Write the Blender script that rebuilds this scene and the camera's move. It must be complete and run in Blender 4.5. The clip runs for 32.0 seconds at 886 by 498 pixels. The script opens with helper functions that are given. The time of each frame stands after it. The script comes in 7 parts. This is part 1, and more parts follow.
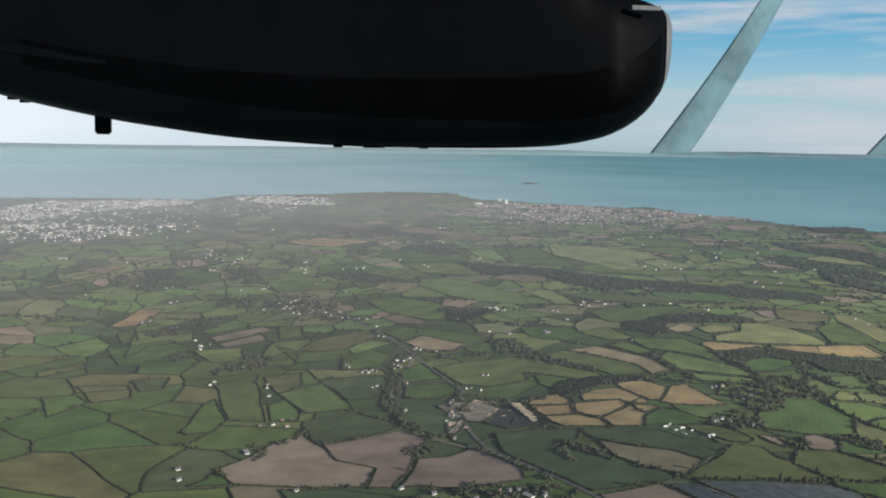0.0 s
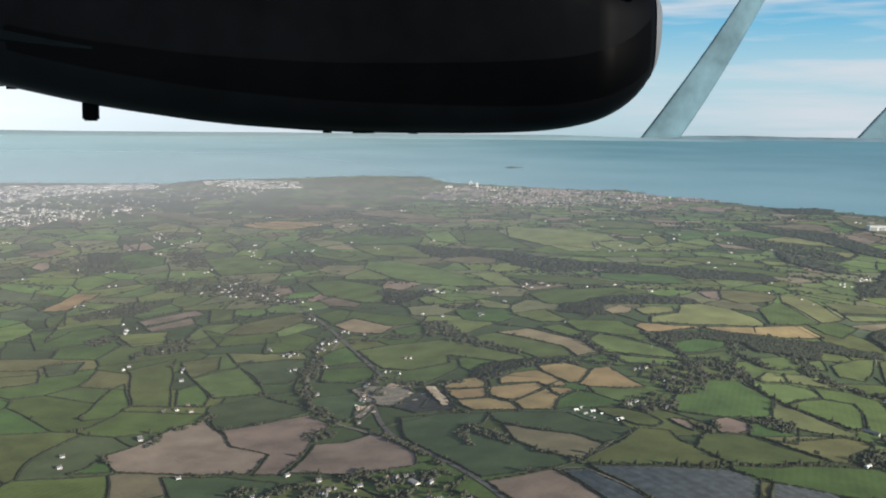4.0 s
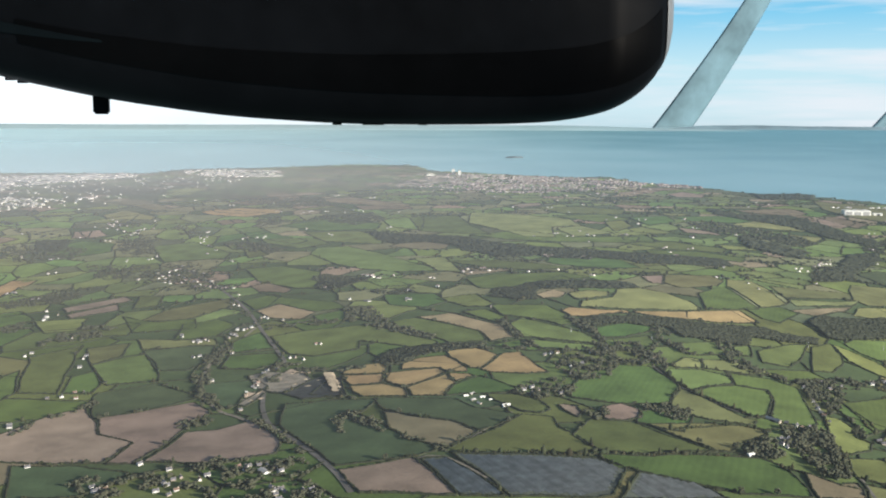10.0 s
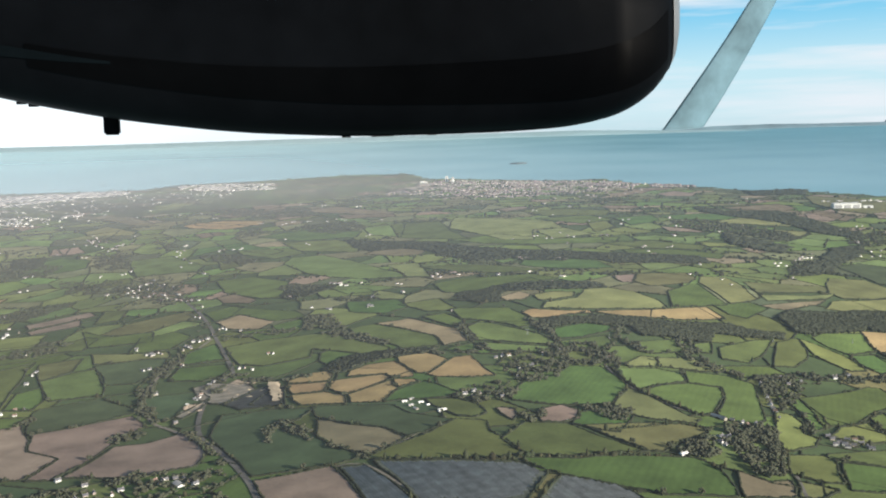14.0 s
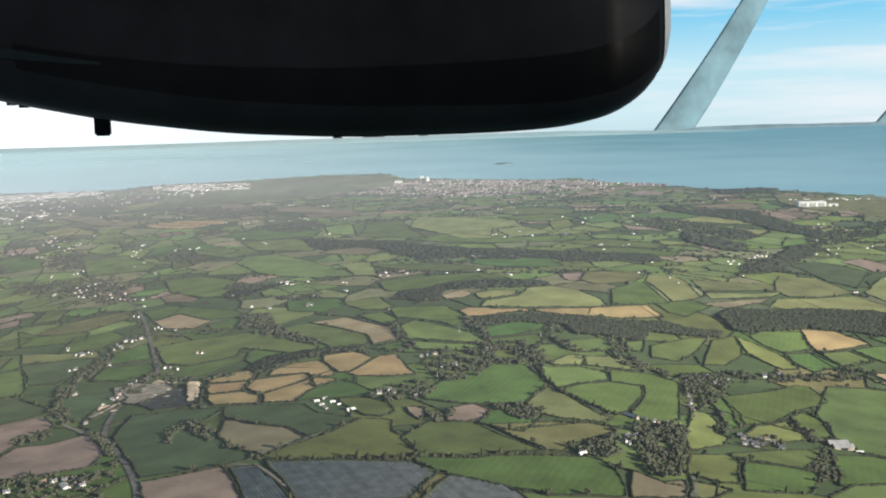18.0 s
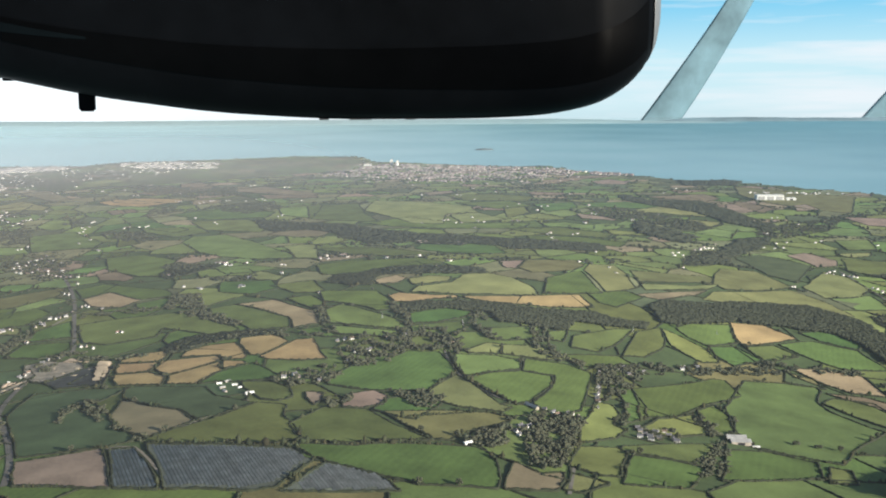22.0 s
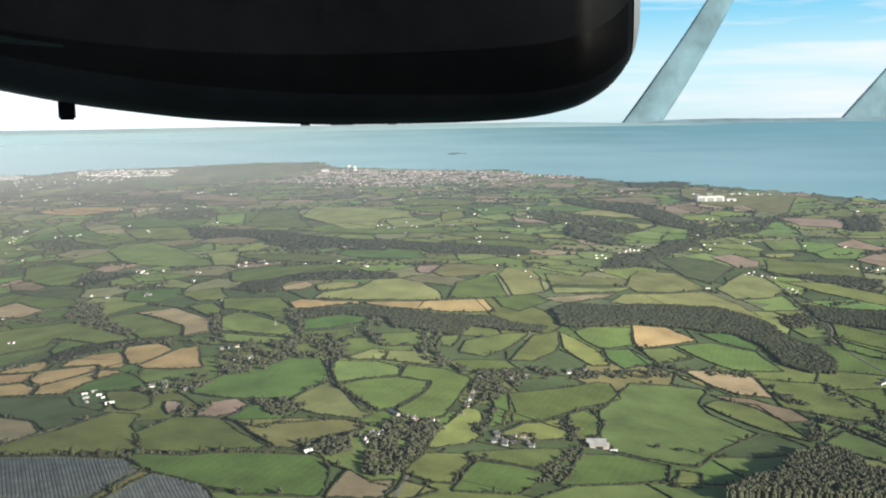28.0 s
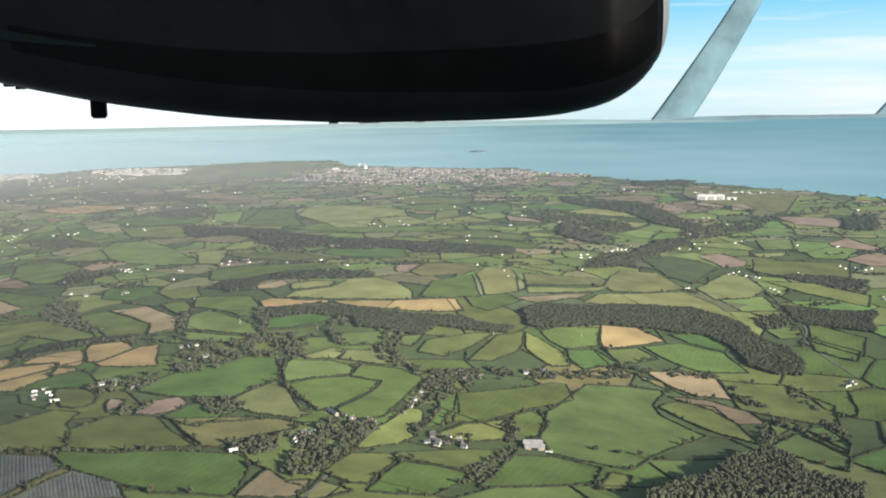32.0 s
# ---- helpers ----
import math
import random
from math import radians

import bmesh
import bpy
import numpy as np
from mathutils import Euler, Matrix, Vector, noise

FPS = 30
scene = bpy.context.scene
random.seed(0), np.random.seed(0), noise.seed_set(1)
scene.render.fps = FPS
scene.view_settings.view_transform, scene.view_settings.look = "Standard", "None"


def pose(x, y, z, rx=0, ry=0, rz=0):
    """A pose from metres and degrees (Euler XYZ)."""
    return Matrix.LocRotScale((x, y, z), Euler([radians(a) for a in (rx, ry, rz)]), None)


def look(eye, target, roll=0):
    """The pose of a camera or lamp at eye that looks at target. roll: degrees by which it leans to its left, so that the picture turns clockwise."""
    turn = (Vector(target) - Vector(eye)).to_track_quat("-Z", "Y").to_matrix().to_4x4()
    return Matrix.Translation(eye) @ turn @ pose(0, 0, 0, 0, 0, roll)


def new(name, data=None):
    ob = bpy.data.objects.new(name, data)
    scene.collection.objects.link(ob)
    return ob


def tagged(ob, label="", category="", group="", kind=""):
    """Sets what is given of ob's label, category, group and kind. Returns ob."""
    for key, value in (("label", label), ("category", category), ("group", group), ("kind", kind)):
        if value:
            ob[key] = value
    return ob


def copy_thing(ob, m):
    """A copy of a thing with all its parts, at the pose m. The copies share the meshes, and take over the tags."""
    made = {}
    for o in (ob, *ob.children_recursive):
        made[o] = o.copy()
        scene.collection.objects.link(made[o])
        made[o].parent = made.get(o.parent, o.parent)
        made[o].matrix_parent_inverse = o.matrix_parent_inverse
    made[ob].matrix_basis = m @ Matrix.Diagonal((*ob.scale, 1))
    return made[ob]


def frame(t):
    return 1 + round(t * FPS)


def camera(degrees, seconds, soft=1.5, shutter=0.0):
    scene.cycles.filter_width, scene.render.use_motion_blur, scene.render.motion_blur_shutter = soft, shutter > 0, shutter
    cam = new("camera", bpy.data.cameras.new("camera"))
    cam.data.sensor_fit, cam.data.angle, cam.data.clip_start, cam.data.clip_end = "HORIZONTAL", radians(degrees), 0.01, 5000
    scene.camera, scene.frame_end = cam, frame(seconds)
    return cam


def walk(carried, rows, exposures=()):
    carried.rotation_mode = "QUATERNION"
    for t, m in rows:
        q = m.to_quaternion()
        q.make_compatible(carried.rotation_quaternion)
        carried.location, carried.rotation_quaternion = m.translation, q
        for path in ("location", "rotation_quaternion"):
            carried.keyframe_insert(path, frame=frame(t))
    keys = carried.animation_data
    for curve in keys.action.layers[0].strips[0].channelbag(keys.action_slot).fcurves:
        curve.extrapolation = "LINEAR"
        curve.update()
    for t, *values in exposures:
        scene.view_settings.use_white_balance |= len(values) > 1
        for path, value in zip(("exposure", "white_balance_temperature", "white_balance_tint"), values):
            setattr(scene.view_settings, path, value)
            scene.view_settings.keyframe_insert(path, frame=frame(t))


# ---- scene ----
cam = camera(50.0, 32.0, soft=1.95)
PATH = [
    (0, (0.0, 0.0, 71.02), (0.0, 1.985, 70.774), 0.8),
    (0.5, (2.76, 1.199, 70.698), (2.768, 3.184, 70.449), 0.7),
    (1, (5.508, 2.375, 70.363), (5.52, 4.359, 70.115), 0.5),
    (1.5, (8.235, 3.505, 70.011), (8.237, 5.49, 69.762), 0.2),
    (2, (10.944, 4.577, 69.652), (10.938, 6.561, 69.402), 0.2),
    (2.5, (13.633, 5.582, 69.302), (13.633, 7.566, 69.047), 0.4),
    (3, (16.307, 6.528, 68.961), (16.314, 8.511, 68.698), 0.6),
    (3.5, (18.969, 7.426, 68.635), (18.98, 9.407, 68.366), 0.6),
    (5.5, (29.536, 10.899, 67.304), (29.537, 12.877, 67.008), 0.4),
    (6, (32.126, 11.811, 66.958), (32.127, 13.788, 66.654), 0.7),
    (6.5, (34.664, 12.743, 66.608), (34.66, 14.719, 66.299), 0.6),
    (7, (37.152, 13.656, 66.245), (37.144, 15.633, 65.942), 0.3),
    (7.5, (39.594, 14.523, 65.87), (39.579, 16.5, 65.572), 0.1),
    (8, (41.993, 15.344, 65.488), (41.971, 17.322, 65.192), 0.2),
    (8.5, (44.357, 16.126, 65.103), (44.331, 18.104, 64.81), 0.2),
    (9, (46.692, 16.892, 64.719), (46.663, 18.87, 64.426), 0.2),
    (9.5, (49.005, 17.659, 64.344), (48.977, 19.637, 64.052), 0.2),
    (10, (51.299, 18.421, 63.959), (51.272, 20.4, 63.668), 0.2),
    (10.5, (53.575, 19.176, 63.562), (53.549, 21.155, 63.275), 0.0),
    (11, (55.837, 19.917, 63.153), (55.806, 21.898, 62.875), 0.1),
    (11.5, (58.088, 20.641, 62.751), (58.05, 22.622, 62.476), -0.1),
    (12, (60.323, 21.358, 62.363), (60.279, 23.339, 62.089), -0.3),
    (12.5, (62.533, 22.069, 61.994), (62.487, 24.049, 61.719), -0.5),
    (13, (64.72, 22.776, 61.656), (64.671, 24.756, 61.38), -0.9),
    (13.5, (66.893, 23.448, 61.345), (66.838, 25.428, 61.072), -1.4),
    (15.5, (75.542, 25.888, 60.206), (75.458, 27.869, 59.942), -2.5),
    (16, (77.712, 26.413, 59.937), (77.634, 28.394, 59.677), -3.1),
    (16.5, (79.878, 26.845, 59.677), (79.808, 28.828, 59.428), -3.2),
    (17, (82.04, 27.207, 59.452), (81.977, 29.19, 59.206), -2.8),
    (17.5, (84.191, 27.55, 59.277), (84.134, 29.533, 59.02), -2.2),
    (18, (86.322, 27.896, 59.143), (86.268, 29.877, 58.875), -1.8),
    (18.5, (88.428, 28.25, 59.035), (88.377, 30.23, 58.759), -1.6),
    (19, (90.525, 28.616, 58.933), (90.478, 30.596, 58.652), -1.3),
    (19.5, (92.605, 28.993, 58.833), (92.564, 30.973, 58.549), -0.8),
    (20, (94.672, 29.385, 58.743), (94.634, 31.364, 58.453), -0.3),
    (20.5, (96.724, 29.771, 58.673), (96.688, 31.749, 58.379), -0.2),
    (21, (98.762, 30.125, 58.623), (98.728, 32.102, 58.324), -0.3),
    (21.5, (100.804, 30.435, 58.583), (100.773, 32.412, 58.283), -0.3),
    (22, (102.859, 30.693, 58.546), (102.83, 32.67, 58.246), -0.3),
    (22.5, (104.924, 30.906, 58.51), (104.897, 32.883, 58.209), -0.1),
    (23, (106.996, 31.091, 58.48), (106.974, 33.068, 58.179), -0.1),
    (23.5, (109.077, 31.26, 58.454), (109.061, 33.237, 58.152), -0.3),
    (24, (111.167, 31.417, 58.433), (111.156, 33.394, 58.132), -0.3),
    (24.5, (113.261, 31.568, 58.41), (113.252, 33.545, 58.108), -0.3),
    (25, (115.356, 31.706, 58.384), (115.347, 33.683, 58.082), -0.6),
    (25.5, (117.451, 31.814, 58.363), (117.441, 33.792, 58.065), -1.1),
    (27.5, (125.86, 32.042, 58.333), (125.858, 34.02, 58.037), -0.7),
    (28, (127.991, 32.061, 58.34), (127.985, 34.039, 58.049), -0.9),
    (28.5, (130.152, 32.059, 58.358), (130.135, 34.038, 58.071), -1.0),
    (29, (132.343, 32.047, 58.378), (132.315, 34.027, 58.101), -0.8),
    (29.5, (134.567, 32.037, 58.402), (134.529, 34.019, 58.133), -0.8),
    (30, (136.815, 32.046, 58.438), (136.767, 34.027, 58.166), -1.1),
    (30.5, (139.082, 32.074, 58.488), (139.024, 34.054, 58.211), -1.3),
    (31, (141.361, 32.129, 58.54), (141.297, 34.108, 58.256), -1.3),
    (31.5, (143.652, 32.209, 58.579), (143.584, 34.186, 58.287), -1.1),
    (32, (145.953, 32.303, 58.605), (145.88, 34.279, 58.31), -1.1),
]
walk(cam, [(t, look(eye, target, roll)) for t, eye, target, roll in PATH], exposures=[(0.0, 0.28, 6120, 12), (3.0, 0.39, 6140, 12), (7.0, 0.72, 6200, 12), (13.0, 0.80, 6250, 11.5), (20.0, 0.83, 6270, 11), (32.0, 0.98, 6420, 10)])

# ---- world, sun and exposure ----
SUN_AZ, SUN_EL = 126.0, 16.5
world = bpy.data.worlds.new("sky")
scene.world = world
world.use_nodes = True
wn, wl = world.node_tree.nodes, world.node_tree.links
wn.clear()


def wnode(kind, **inputs):
    n = wn.new(kind)
    for k, v in inputs.items():
        n.inputs[k].default_value = v
    return n


w_out = wnode("ShaderNodeOutputWorld")
w_bg = wnode("ShaderNodeBackground", Strength=1.0)
w_sky = wnode("ShaderNodeTexSky")
w_sky.sky_type, w_sky.sun_disc = "NISHITA", False
w_sky.sun_elevation, w_sky.sun_rotation = radians(SUN_EL), radians(SUN_AZ)
w_sky.altitude, w_sky.air_density, w_sky.dust_density = 900, 1.0, 1.6
w_scale = wnode("ShaderNodeVectorMath")
w_scale.operation = "SCALE"
w_scale.inputs["Scale"].default_value = 0.06
wl.new(w_sky.outputs[0], w_scale.inputs[0])
w_co = wnode("ShaderNodeTexCoord")
w_sep = wnode("ShaderNodeSeparateXYZ")
wl.new(w_co.outputs["Generated"], w_sep.inputs[0])
# pale haze low over the sea, blue higher up
w_ramp = wnode("ShaderNodeValToRGB")
for n_, (p_, c_) in enumerate(((0.0, (0.291, 0.392, 0.414, 1)), (0.10, (0.370, 0.476, 0.493, 1)), (0.26, (0.328, 0.472, 0.506, 1)), (0.43, (0.145, 0.365, 0.490, 1)), (0.60, (0.066, 0.268, 0.440, 1)))):
    e_ = w_ramp.color_ramp.elements[n_] if n_ < 2 else w_ramp.color_ramp.elements.new(p_)
    e_.position, e_.color = p_, c_
w_map = wnode("ShaderNodeMapRange")
w_map.inputs["From Min"].default_value, w_map.inputs["From Max"].default_value = -0.03, 0.26
wl.new(w_sep.outputs["Z"], w_map.inputs["Value"])
wl.new(w_map.outputs[0], w_ramp.inputs[0])
# thin streaky clouds
w_stretch = wnode("ShaderNodeMapping")
w_stretch.inputs["Scale"].default_value = (2.2, 2.2, 26.0)
wl.new(w_co.outputs["Generated"], w_stretch.inputs[0])
w_noise = wnode("ShaderNodeTexNoise", Scale=1.6, Detail=7.0, Roughness=0.55)
wl.new(w_stretch.outputs[0], w_noise.inputs["Vector"])
w_cr = wnode("ShaderNodeMapRange")
w_cr.inputs["From Min"].default_value, w_cr.inputs["From Max"].default_value = 0.47, 0.66
w_cr.inputs["To Max"].default_value = 0.9
wl.new(w_noise.outputs["Fac"], w_cr.inputs["Value"])
w_cloud = wnode("ShaderNodeMix")
w_cloud.data_type = "RGBA"
for s_ in w_cloud.inputs:
    if s_.name == "B" and s_.type == "RGBA":
        s_.default_value = (0.48, 0.51, 0.52, 1)
wl.new(w_cr.outputs[0], w_cloud.inputs[0])
wl.new(w_ramp.outputs[0], w_cloud.inputs[6])
# the haze is whiter to the west
w_west = wnode("ShaderNodeMapRange")
w_west.inputs["From Min"].default_value, w_west.inputs["From Max"].default_value = -0.02, -0.5
w_west.inputs["To Max"].default_value = 0.8
wl.new(w_sep.outputs["X"], w_west.inputs["Value"])
w_low = wnode("ShaderNodeMapRange")
w_low.inputs["From Min"].default_value, w_low.inputs["From Max"].default_value = 0.14, 0.02
wl.new(w_sep.outputs["Z"], w_low.inputs["Value"])
w_mul = wnode("ShaderNodeMath")
w_mul.operation = "MULTIPLY"
wl.new(w_west.outputs[0], w_mul.inputs[0])
wl.new(w_low.outputs[0], w_mul.inputs[1])
w_white = wnode("ShaderNodeMix")
w_white.data_type = "RGBA"
wl.new(w_mul.outputs[0], w_white.inputs[0])
wl.new(w_cloud.outputs[2], w_white.inputs[6])
w_white.inputs[7].default_value = (0.85, 0.88, 0.88, 1)
# the upper sky is the physical one
w_up = wnode("ShaderNodeMapRange")
w_up.inputs["From Min"].default_value, w_up.inputs["From Max"].default_value = 0.20, 0.42
wl.new(w_sep.outputs["Z"], w_up.inputs["Value"])
w_fin = wnode("ShaderNodeMix")
w_fin.data_type = "RGBA"
wl.new(w_up.outputs[0], w_fin.inputs[0])
wl.new(w_white.outputs[2], w_fin.inputs[6])
wl.new(w_scale.outputs[0], w_fin.inputs[7])
wl.new(w_fin.outputs[2], w_bg.inputs["Color"])
wl.new(w_bg.outputs[0], w_out.inputs[0])

sun = new("sun", bpy.data.lights.new("sun", "SUN"))
sun.data.energy, sun.data.angle, sun.data.color = 5.0, radians(0.6), (1.0, 0.90, 0.74)
_s = (math.sin(radians(SUN_AZ)) * math.cos(radians(SUN_EL)), math.cos(radians(SUN_AZ)) * math.cos(radians(SUN_EL)), math.sin(radians(SUN_EL)))
sun.matrix_world = look((_s[0] * 900, _s[1] * 900, _s[2] * 900), (0, 0, 0))


# ---- materials ----
def material(name, base, rough=0.9, dark=0.62, light=1.34, scale=0.12, fine=1.6, vary=0.15, island=False, metal=0.0, bump=0.0, spec=0.2, coat=0.0, stripes=0.0, stripe_turn=0.0):
    """A surface with broad patches, fine grain and a shade of its own for each object or island."""
    m = bpy.data.materials.new(name)
    m.use_nodes = True
    nt = m.node_tree
    b = nt.nodes["Principled BSDF"]
    b.inputs["Roughness"].default_value, b.inputs["Metallic"].default_value = rough, metal
    b.inputs["Specular IOR Level"].default_value, b.inputs["Coat Weight"].default_value = spec, coat
    geo = nt.nodes.new("ShaderNodeNewGeometry")
    n1 = nt.nodes.new("ShaderNodeTexNoise")
    n1.inputs["Scale"].default_value, n1.inputs["Detail"].default_value = scale, 6
    n2 = nt.nodes.new("ShaderNodeTexNoise")
    n2.inputs["Scale"].default_value, n2.inputs["Detail"].default_value = fine, 4
    nt.links.new(geo.outputs["Position"], n1.inputs["Vector"])
    nt.links.new(geo.outputs["Position"], n2.inputs["Vector"])
    add = nt.nodes.new("ShaderNodeMath")
    add.operation = "MULTIPLY_ADD"
    nt.links.new(n2.outputs["Fac"], add.inputs[0])
    add.inputs[1].default_value = 0.45
    nt.links.new(n1.outputs["Fac"], add.inputs[2])
    if stripes:
        mp = nt.nodes.new("ShaderNodeMapping")
        mp.inputs["Rotation"].default_value = (0, 0, radians(stripe_turn))
        nt.links.new(geo.outputs["Position"], mp.inputs["Vector"])
        wv = nt.nodes.new("ShaderNodeTexWave")
        wv.inputs["Scale"].default_value, wv.inputs["Distortion"].default_value, wv.inputs["Detail"].default_value = stripes, 1.2, 1.0
        nt.links.new(mp.outputs[0], wv.inputs["Vector"])
        more = nt.nodes.new("ShaderNodeMath")
        more.operation = "MULTIPLY_ADD"
        more.inputs[1].default_value = 0.07
        nt.links.new(wv.outputs["Fac"], more.inputs[0])
        nt.links.new(add.outputs[0], more.inputs[2])
        add = more
    mr = nt.nodes.new("ShaderNodeMapRange")
    mr.inputs["From Min"].default_value, mr.inputs["From Max"].default_value = 0.45, 1.0
    mr.inputs["To Min"].default_value, mr.inputs["To Max"].default_value = dark, light
    nt.links.new(add.outputs[0], mr.inputs["Value"])
    hs = nt.nodes.new("ShaderNodeHueSaturation")
    hs.inputs["Color"].default_value = (*base, 1)
    nt.links.new(mr.outputs[0], hs.inputs["Value"])
    if vary:
        if island:
            rnd = geo.outputs["Random Per Island"]
        else:
            rnd = nt.nodes.new("ShaderNodeObjectInfo").outputs["Random"]
        vr = nt.nodes.new("ShaderNodeMapRange")
        vr.inputs["To Min"].default_value, vr.inputs["To Max"].default_value = 1 - vary, 1 + vary
        nt.links.new(rnd, vr.inputs["Value"])
        mul = nt.nodes.new("ShaderNodeMath")
        mul.operation = "MULTIPLY"
        nt.links.new(mr.outputs[0], mul.inputs[0])
        nt.links.new(vr.outputs[0], mul.inputs[1])
        nt.links.new(mul.outputs[0], hs.inputs["Value"])
        hu = nt.nodes.new("ShaderNodeMapRange")
        hu.inputs["To Min"].default_value, hu.inputs["To Max"].default_value = 0.5 - 0.03 * vary / 0.15, 0.5 + 0.02 * vary / 0.15
        w9 = nt.nodes.new("ShaderNodeMath")
        w9.operation = "FRACT"
        m9 = nt.nodes.new("ShaderNodeMath")
        m9.operation = "MULTIPLY"
        m9.inputs[1].default_value = 7.31
        nt.links.new(rnd, m9.inputs[0])
        nt.links.new(m9.outputs[0], w9.inputs[0])
        nt.links.new(w9.outputs[0], hu.inputs["Value"])
        nt.links.new(hu.outputs[0], hs.inputs["Hue"])
    nt.links.new(hs.outputs[0], b.inputs["Base Color"])
    if bump:
        bp = nt.nodes.new("ShaderNodeBump")
        bp.inputs["Strength"].default_value, bp.inputs["Distance"].default_value = bump, 0.3
        nt.links.new(n2.outputs["Fac"], bp.inputs["Height"])
        nt.links.new(bp.outputs[0], b.inputs["Normal"])
    return m


KINDS = {
    "lush": ("lush green grass field", material("grass_lush", (0.098, 0.158, 0.043), stripes=0.22, stripe_turn=20)),
    # also used for far grass fields, with their sunlit tone painted in
    "bright": ("bright yellow-green paddock of short grass", material("grass_bright_sunlit", (0.185, 0.236, 0.074))),
    "pasture": ("green grazing pasture with faint worn patches", material("grass_pasture", (0.128, 0.166, 0.053))),
    "meadow": ("dark green grass meadow", material("grass_meadow", (0.084, 0.118, 0.054))),
    "olive": ("dull olive-green winter grass field", material("grass_olive", (0.182, 0.186, 0.074))),
    "barley": ("pale yellow-green cereal field", material("cereal_pale", (0.238, 0.254, 0.100), stripes=0.3, stripe_turn=60)),
    "straw": ("golden stubble field with faint tramlines", material("stubble_gold", (0.405, 0.292, 0.142), stripes=0.5, stripe_turn=75, vary=0.05)),
    "tan": ("pale tan stubble field", material("stubble_tan", (0.365, 0.285, 0.172), stripes=0.5, stripe_turn=50, vary=0.06)),
    "stubble": ("brownish stubble field", material("stubble_brown", (0.235, 0.198, 0.120), stripes=0.4, stripe_turn=110)),
    "plough": ("bare pinkish-brown ploughed field", material("soil_brown", (0.300, 0.230, 0.174), stripes=0.45, stripe_turn=35, vary=0.07)),
    "quarry": ("bare pale rock and spoil of a small quarry", material("quarry_spoil", (0.36, 0.315, 0.25), dark=0.5, light=1.3, scale=0.5, fine=2.5, bump=0.6)),
    # the shade below the quarry face is painted as a dark floor
    "pit": ("dark wet floor of a worked-out quarry", material("quarry_floor_shade", (0.050, 0.054, 0.052), dark=0.6, light=1.5, scale=0.5, fine=2.5)),
    "solar": ("grey-green grass field under a solar farm", material("grass_solar", (0.125, 0.145, 0.115))),
}
M_GROUND = material("rough_grass", (0.078, 0.112, 0.045), scale=0.05, fine=0.7, vary=0)
# far crops get lighter colours than near ones, to suggest distance haze
M_FAR = [material("far_field_%s" % a, c, vary=0.17, island=True) for a, c in (("green", (0.180, 0.236, 0.080)), ("olive", (0.218, 0.225, 0.114)), ("dark", (0.112, 0.136, 0.072)), ("brown", (0.330, 0.265, 0.175)), ("lush", (0.168, 0.250, 0.070)))]
M_BANK = material("hedge_bank", (0.030, 0.036, 0.020), dark=0.55, light=1.5, scale=0.8, fine=5.0, vary=0)
M_HEDGE = material("hedge_leaf", (0.034, 0.040, 0.020), dark=0.6, light=1.5, scale=1.2, fine=6.0, vary=0.35, island=True)
M_WOOD = material("winter_wood", (0.037, 0.043, 0.026), dark=0.75, light=1.3, scale=0.35, fine=6.0, vary=0.06, island=True)
M_CROWN = material("tree_crown", (0.060, 0.066, 0.042), dark=0.6, light=1.4, scale=1.0, fine=7.0, vary=0.2, island=True)
M_TRUNK = material("bark", (0.09, 0.07, 0.05), scale=3, fine=12, vary=0.1)
M_ROAD = material("asphalt", (0.165, 0.155, 0.135), scale=0.4, fine=4, vary=0, rough=0.85)
M_TRACK = material("farm_track", (0.26, 0.23, 0.18), scale=0.4, fine=4, vary=0)
M_WALL = material("rendered_wall", (0.66, 0.65, 0.62), scale=0.8, fine=5, vary=0.12, dark=0.85, light=1.1)
M_STONE = material("stone_wall", (0.36, 0.32, 0.27), scale=0.8, fine=5, vary=0.15)
M_SLATE = material("slate_roof", (0.13, 0.13, 0.145), scale=0.8, fine=6, vary=0.2, rough=0.6)
M_TILE = material("tile_roof", (0.20, 0.14, 0.11), scale=0.8, fine=6, vary=0.2)
M_SHEET = material("sheet_roof", (0.34, 0.34, 0.33), scale=0.8, fine=3, vary=0.1, rough=0.5, stripes=1.2)
M_WHITE = material("white_cladding", (0.80, 0.80, 0.76), scale=0.3, fine=3, vary=0.05, dark=0.9, light=1.05)
M_DARK = material("dark_opening", (0.03, 0.03, 0.035), vary=0)
M_QUARRY = material("quarry_stone", (0.46, 0.38, 0.27), scale=0.3, fine=2, vary=0.1)
M_PANEL = material("solar_glass", (0.30, 0.305, 0.27), rough=0.7, spec=0.12, scale=0.5, fine=3, vary=0.12)
M_TOWN = material("town_walls", (0.46, 0.43, 0.40), vary=0.6, island=True)
M_CITY = material("city_walls", (0.86, 0.85, 0.82), vary=0.3, island=True)
M_CITYROOF = material("city_roofs", (0.50, 0.47, 0.45), vary=0.5, island=True)
M_TOWNROOF = material("town_roofs", (0.27, 0.22, 0.20), vary=0.45, island=True)
# both far-shore colours carry the pale blue of haze, painted in
M_FARHILL = material("haze_tinted_hills", (0.19, 0.29, 0.34), scale=0.004, fine=0.02, vary=0)

M_FARSHORE = material("haze_tinted_shore", (0.30, 0.45, 0.50), scale=0.004, fine=0.02, vary=0, dark=0.9, light=1.1)

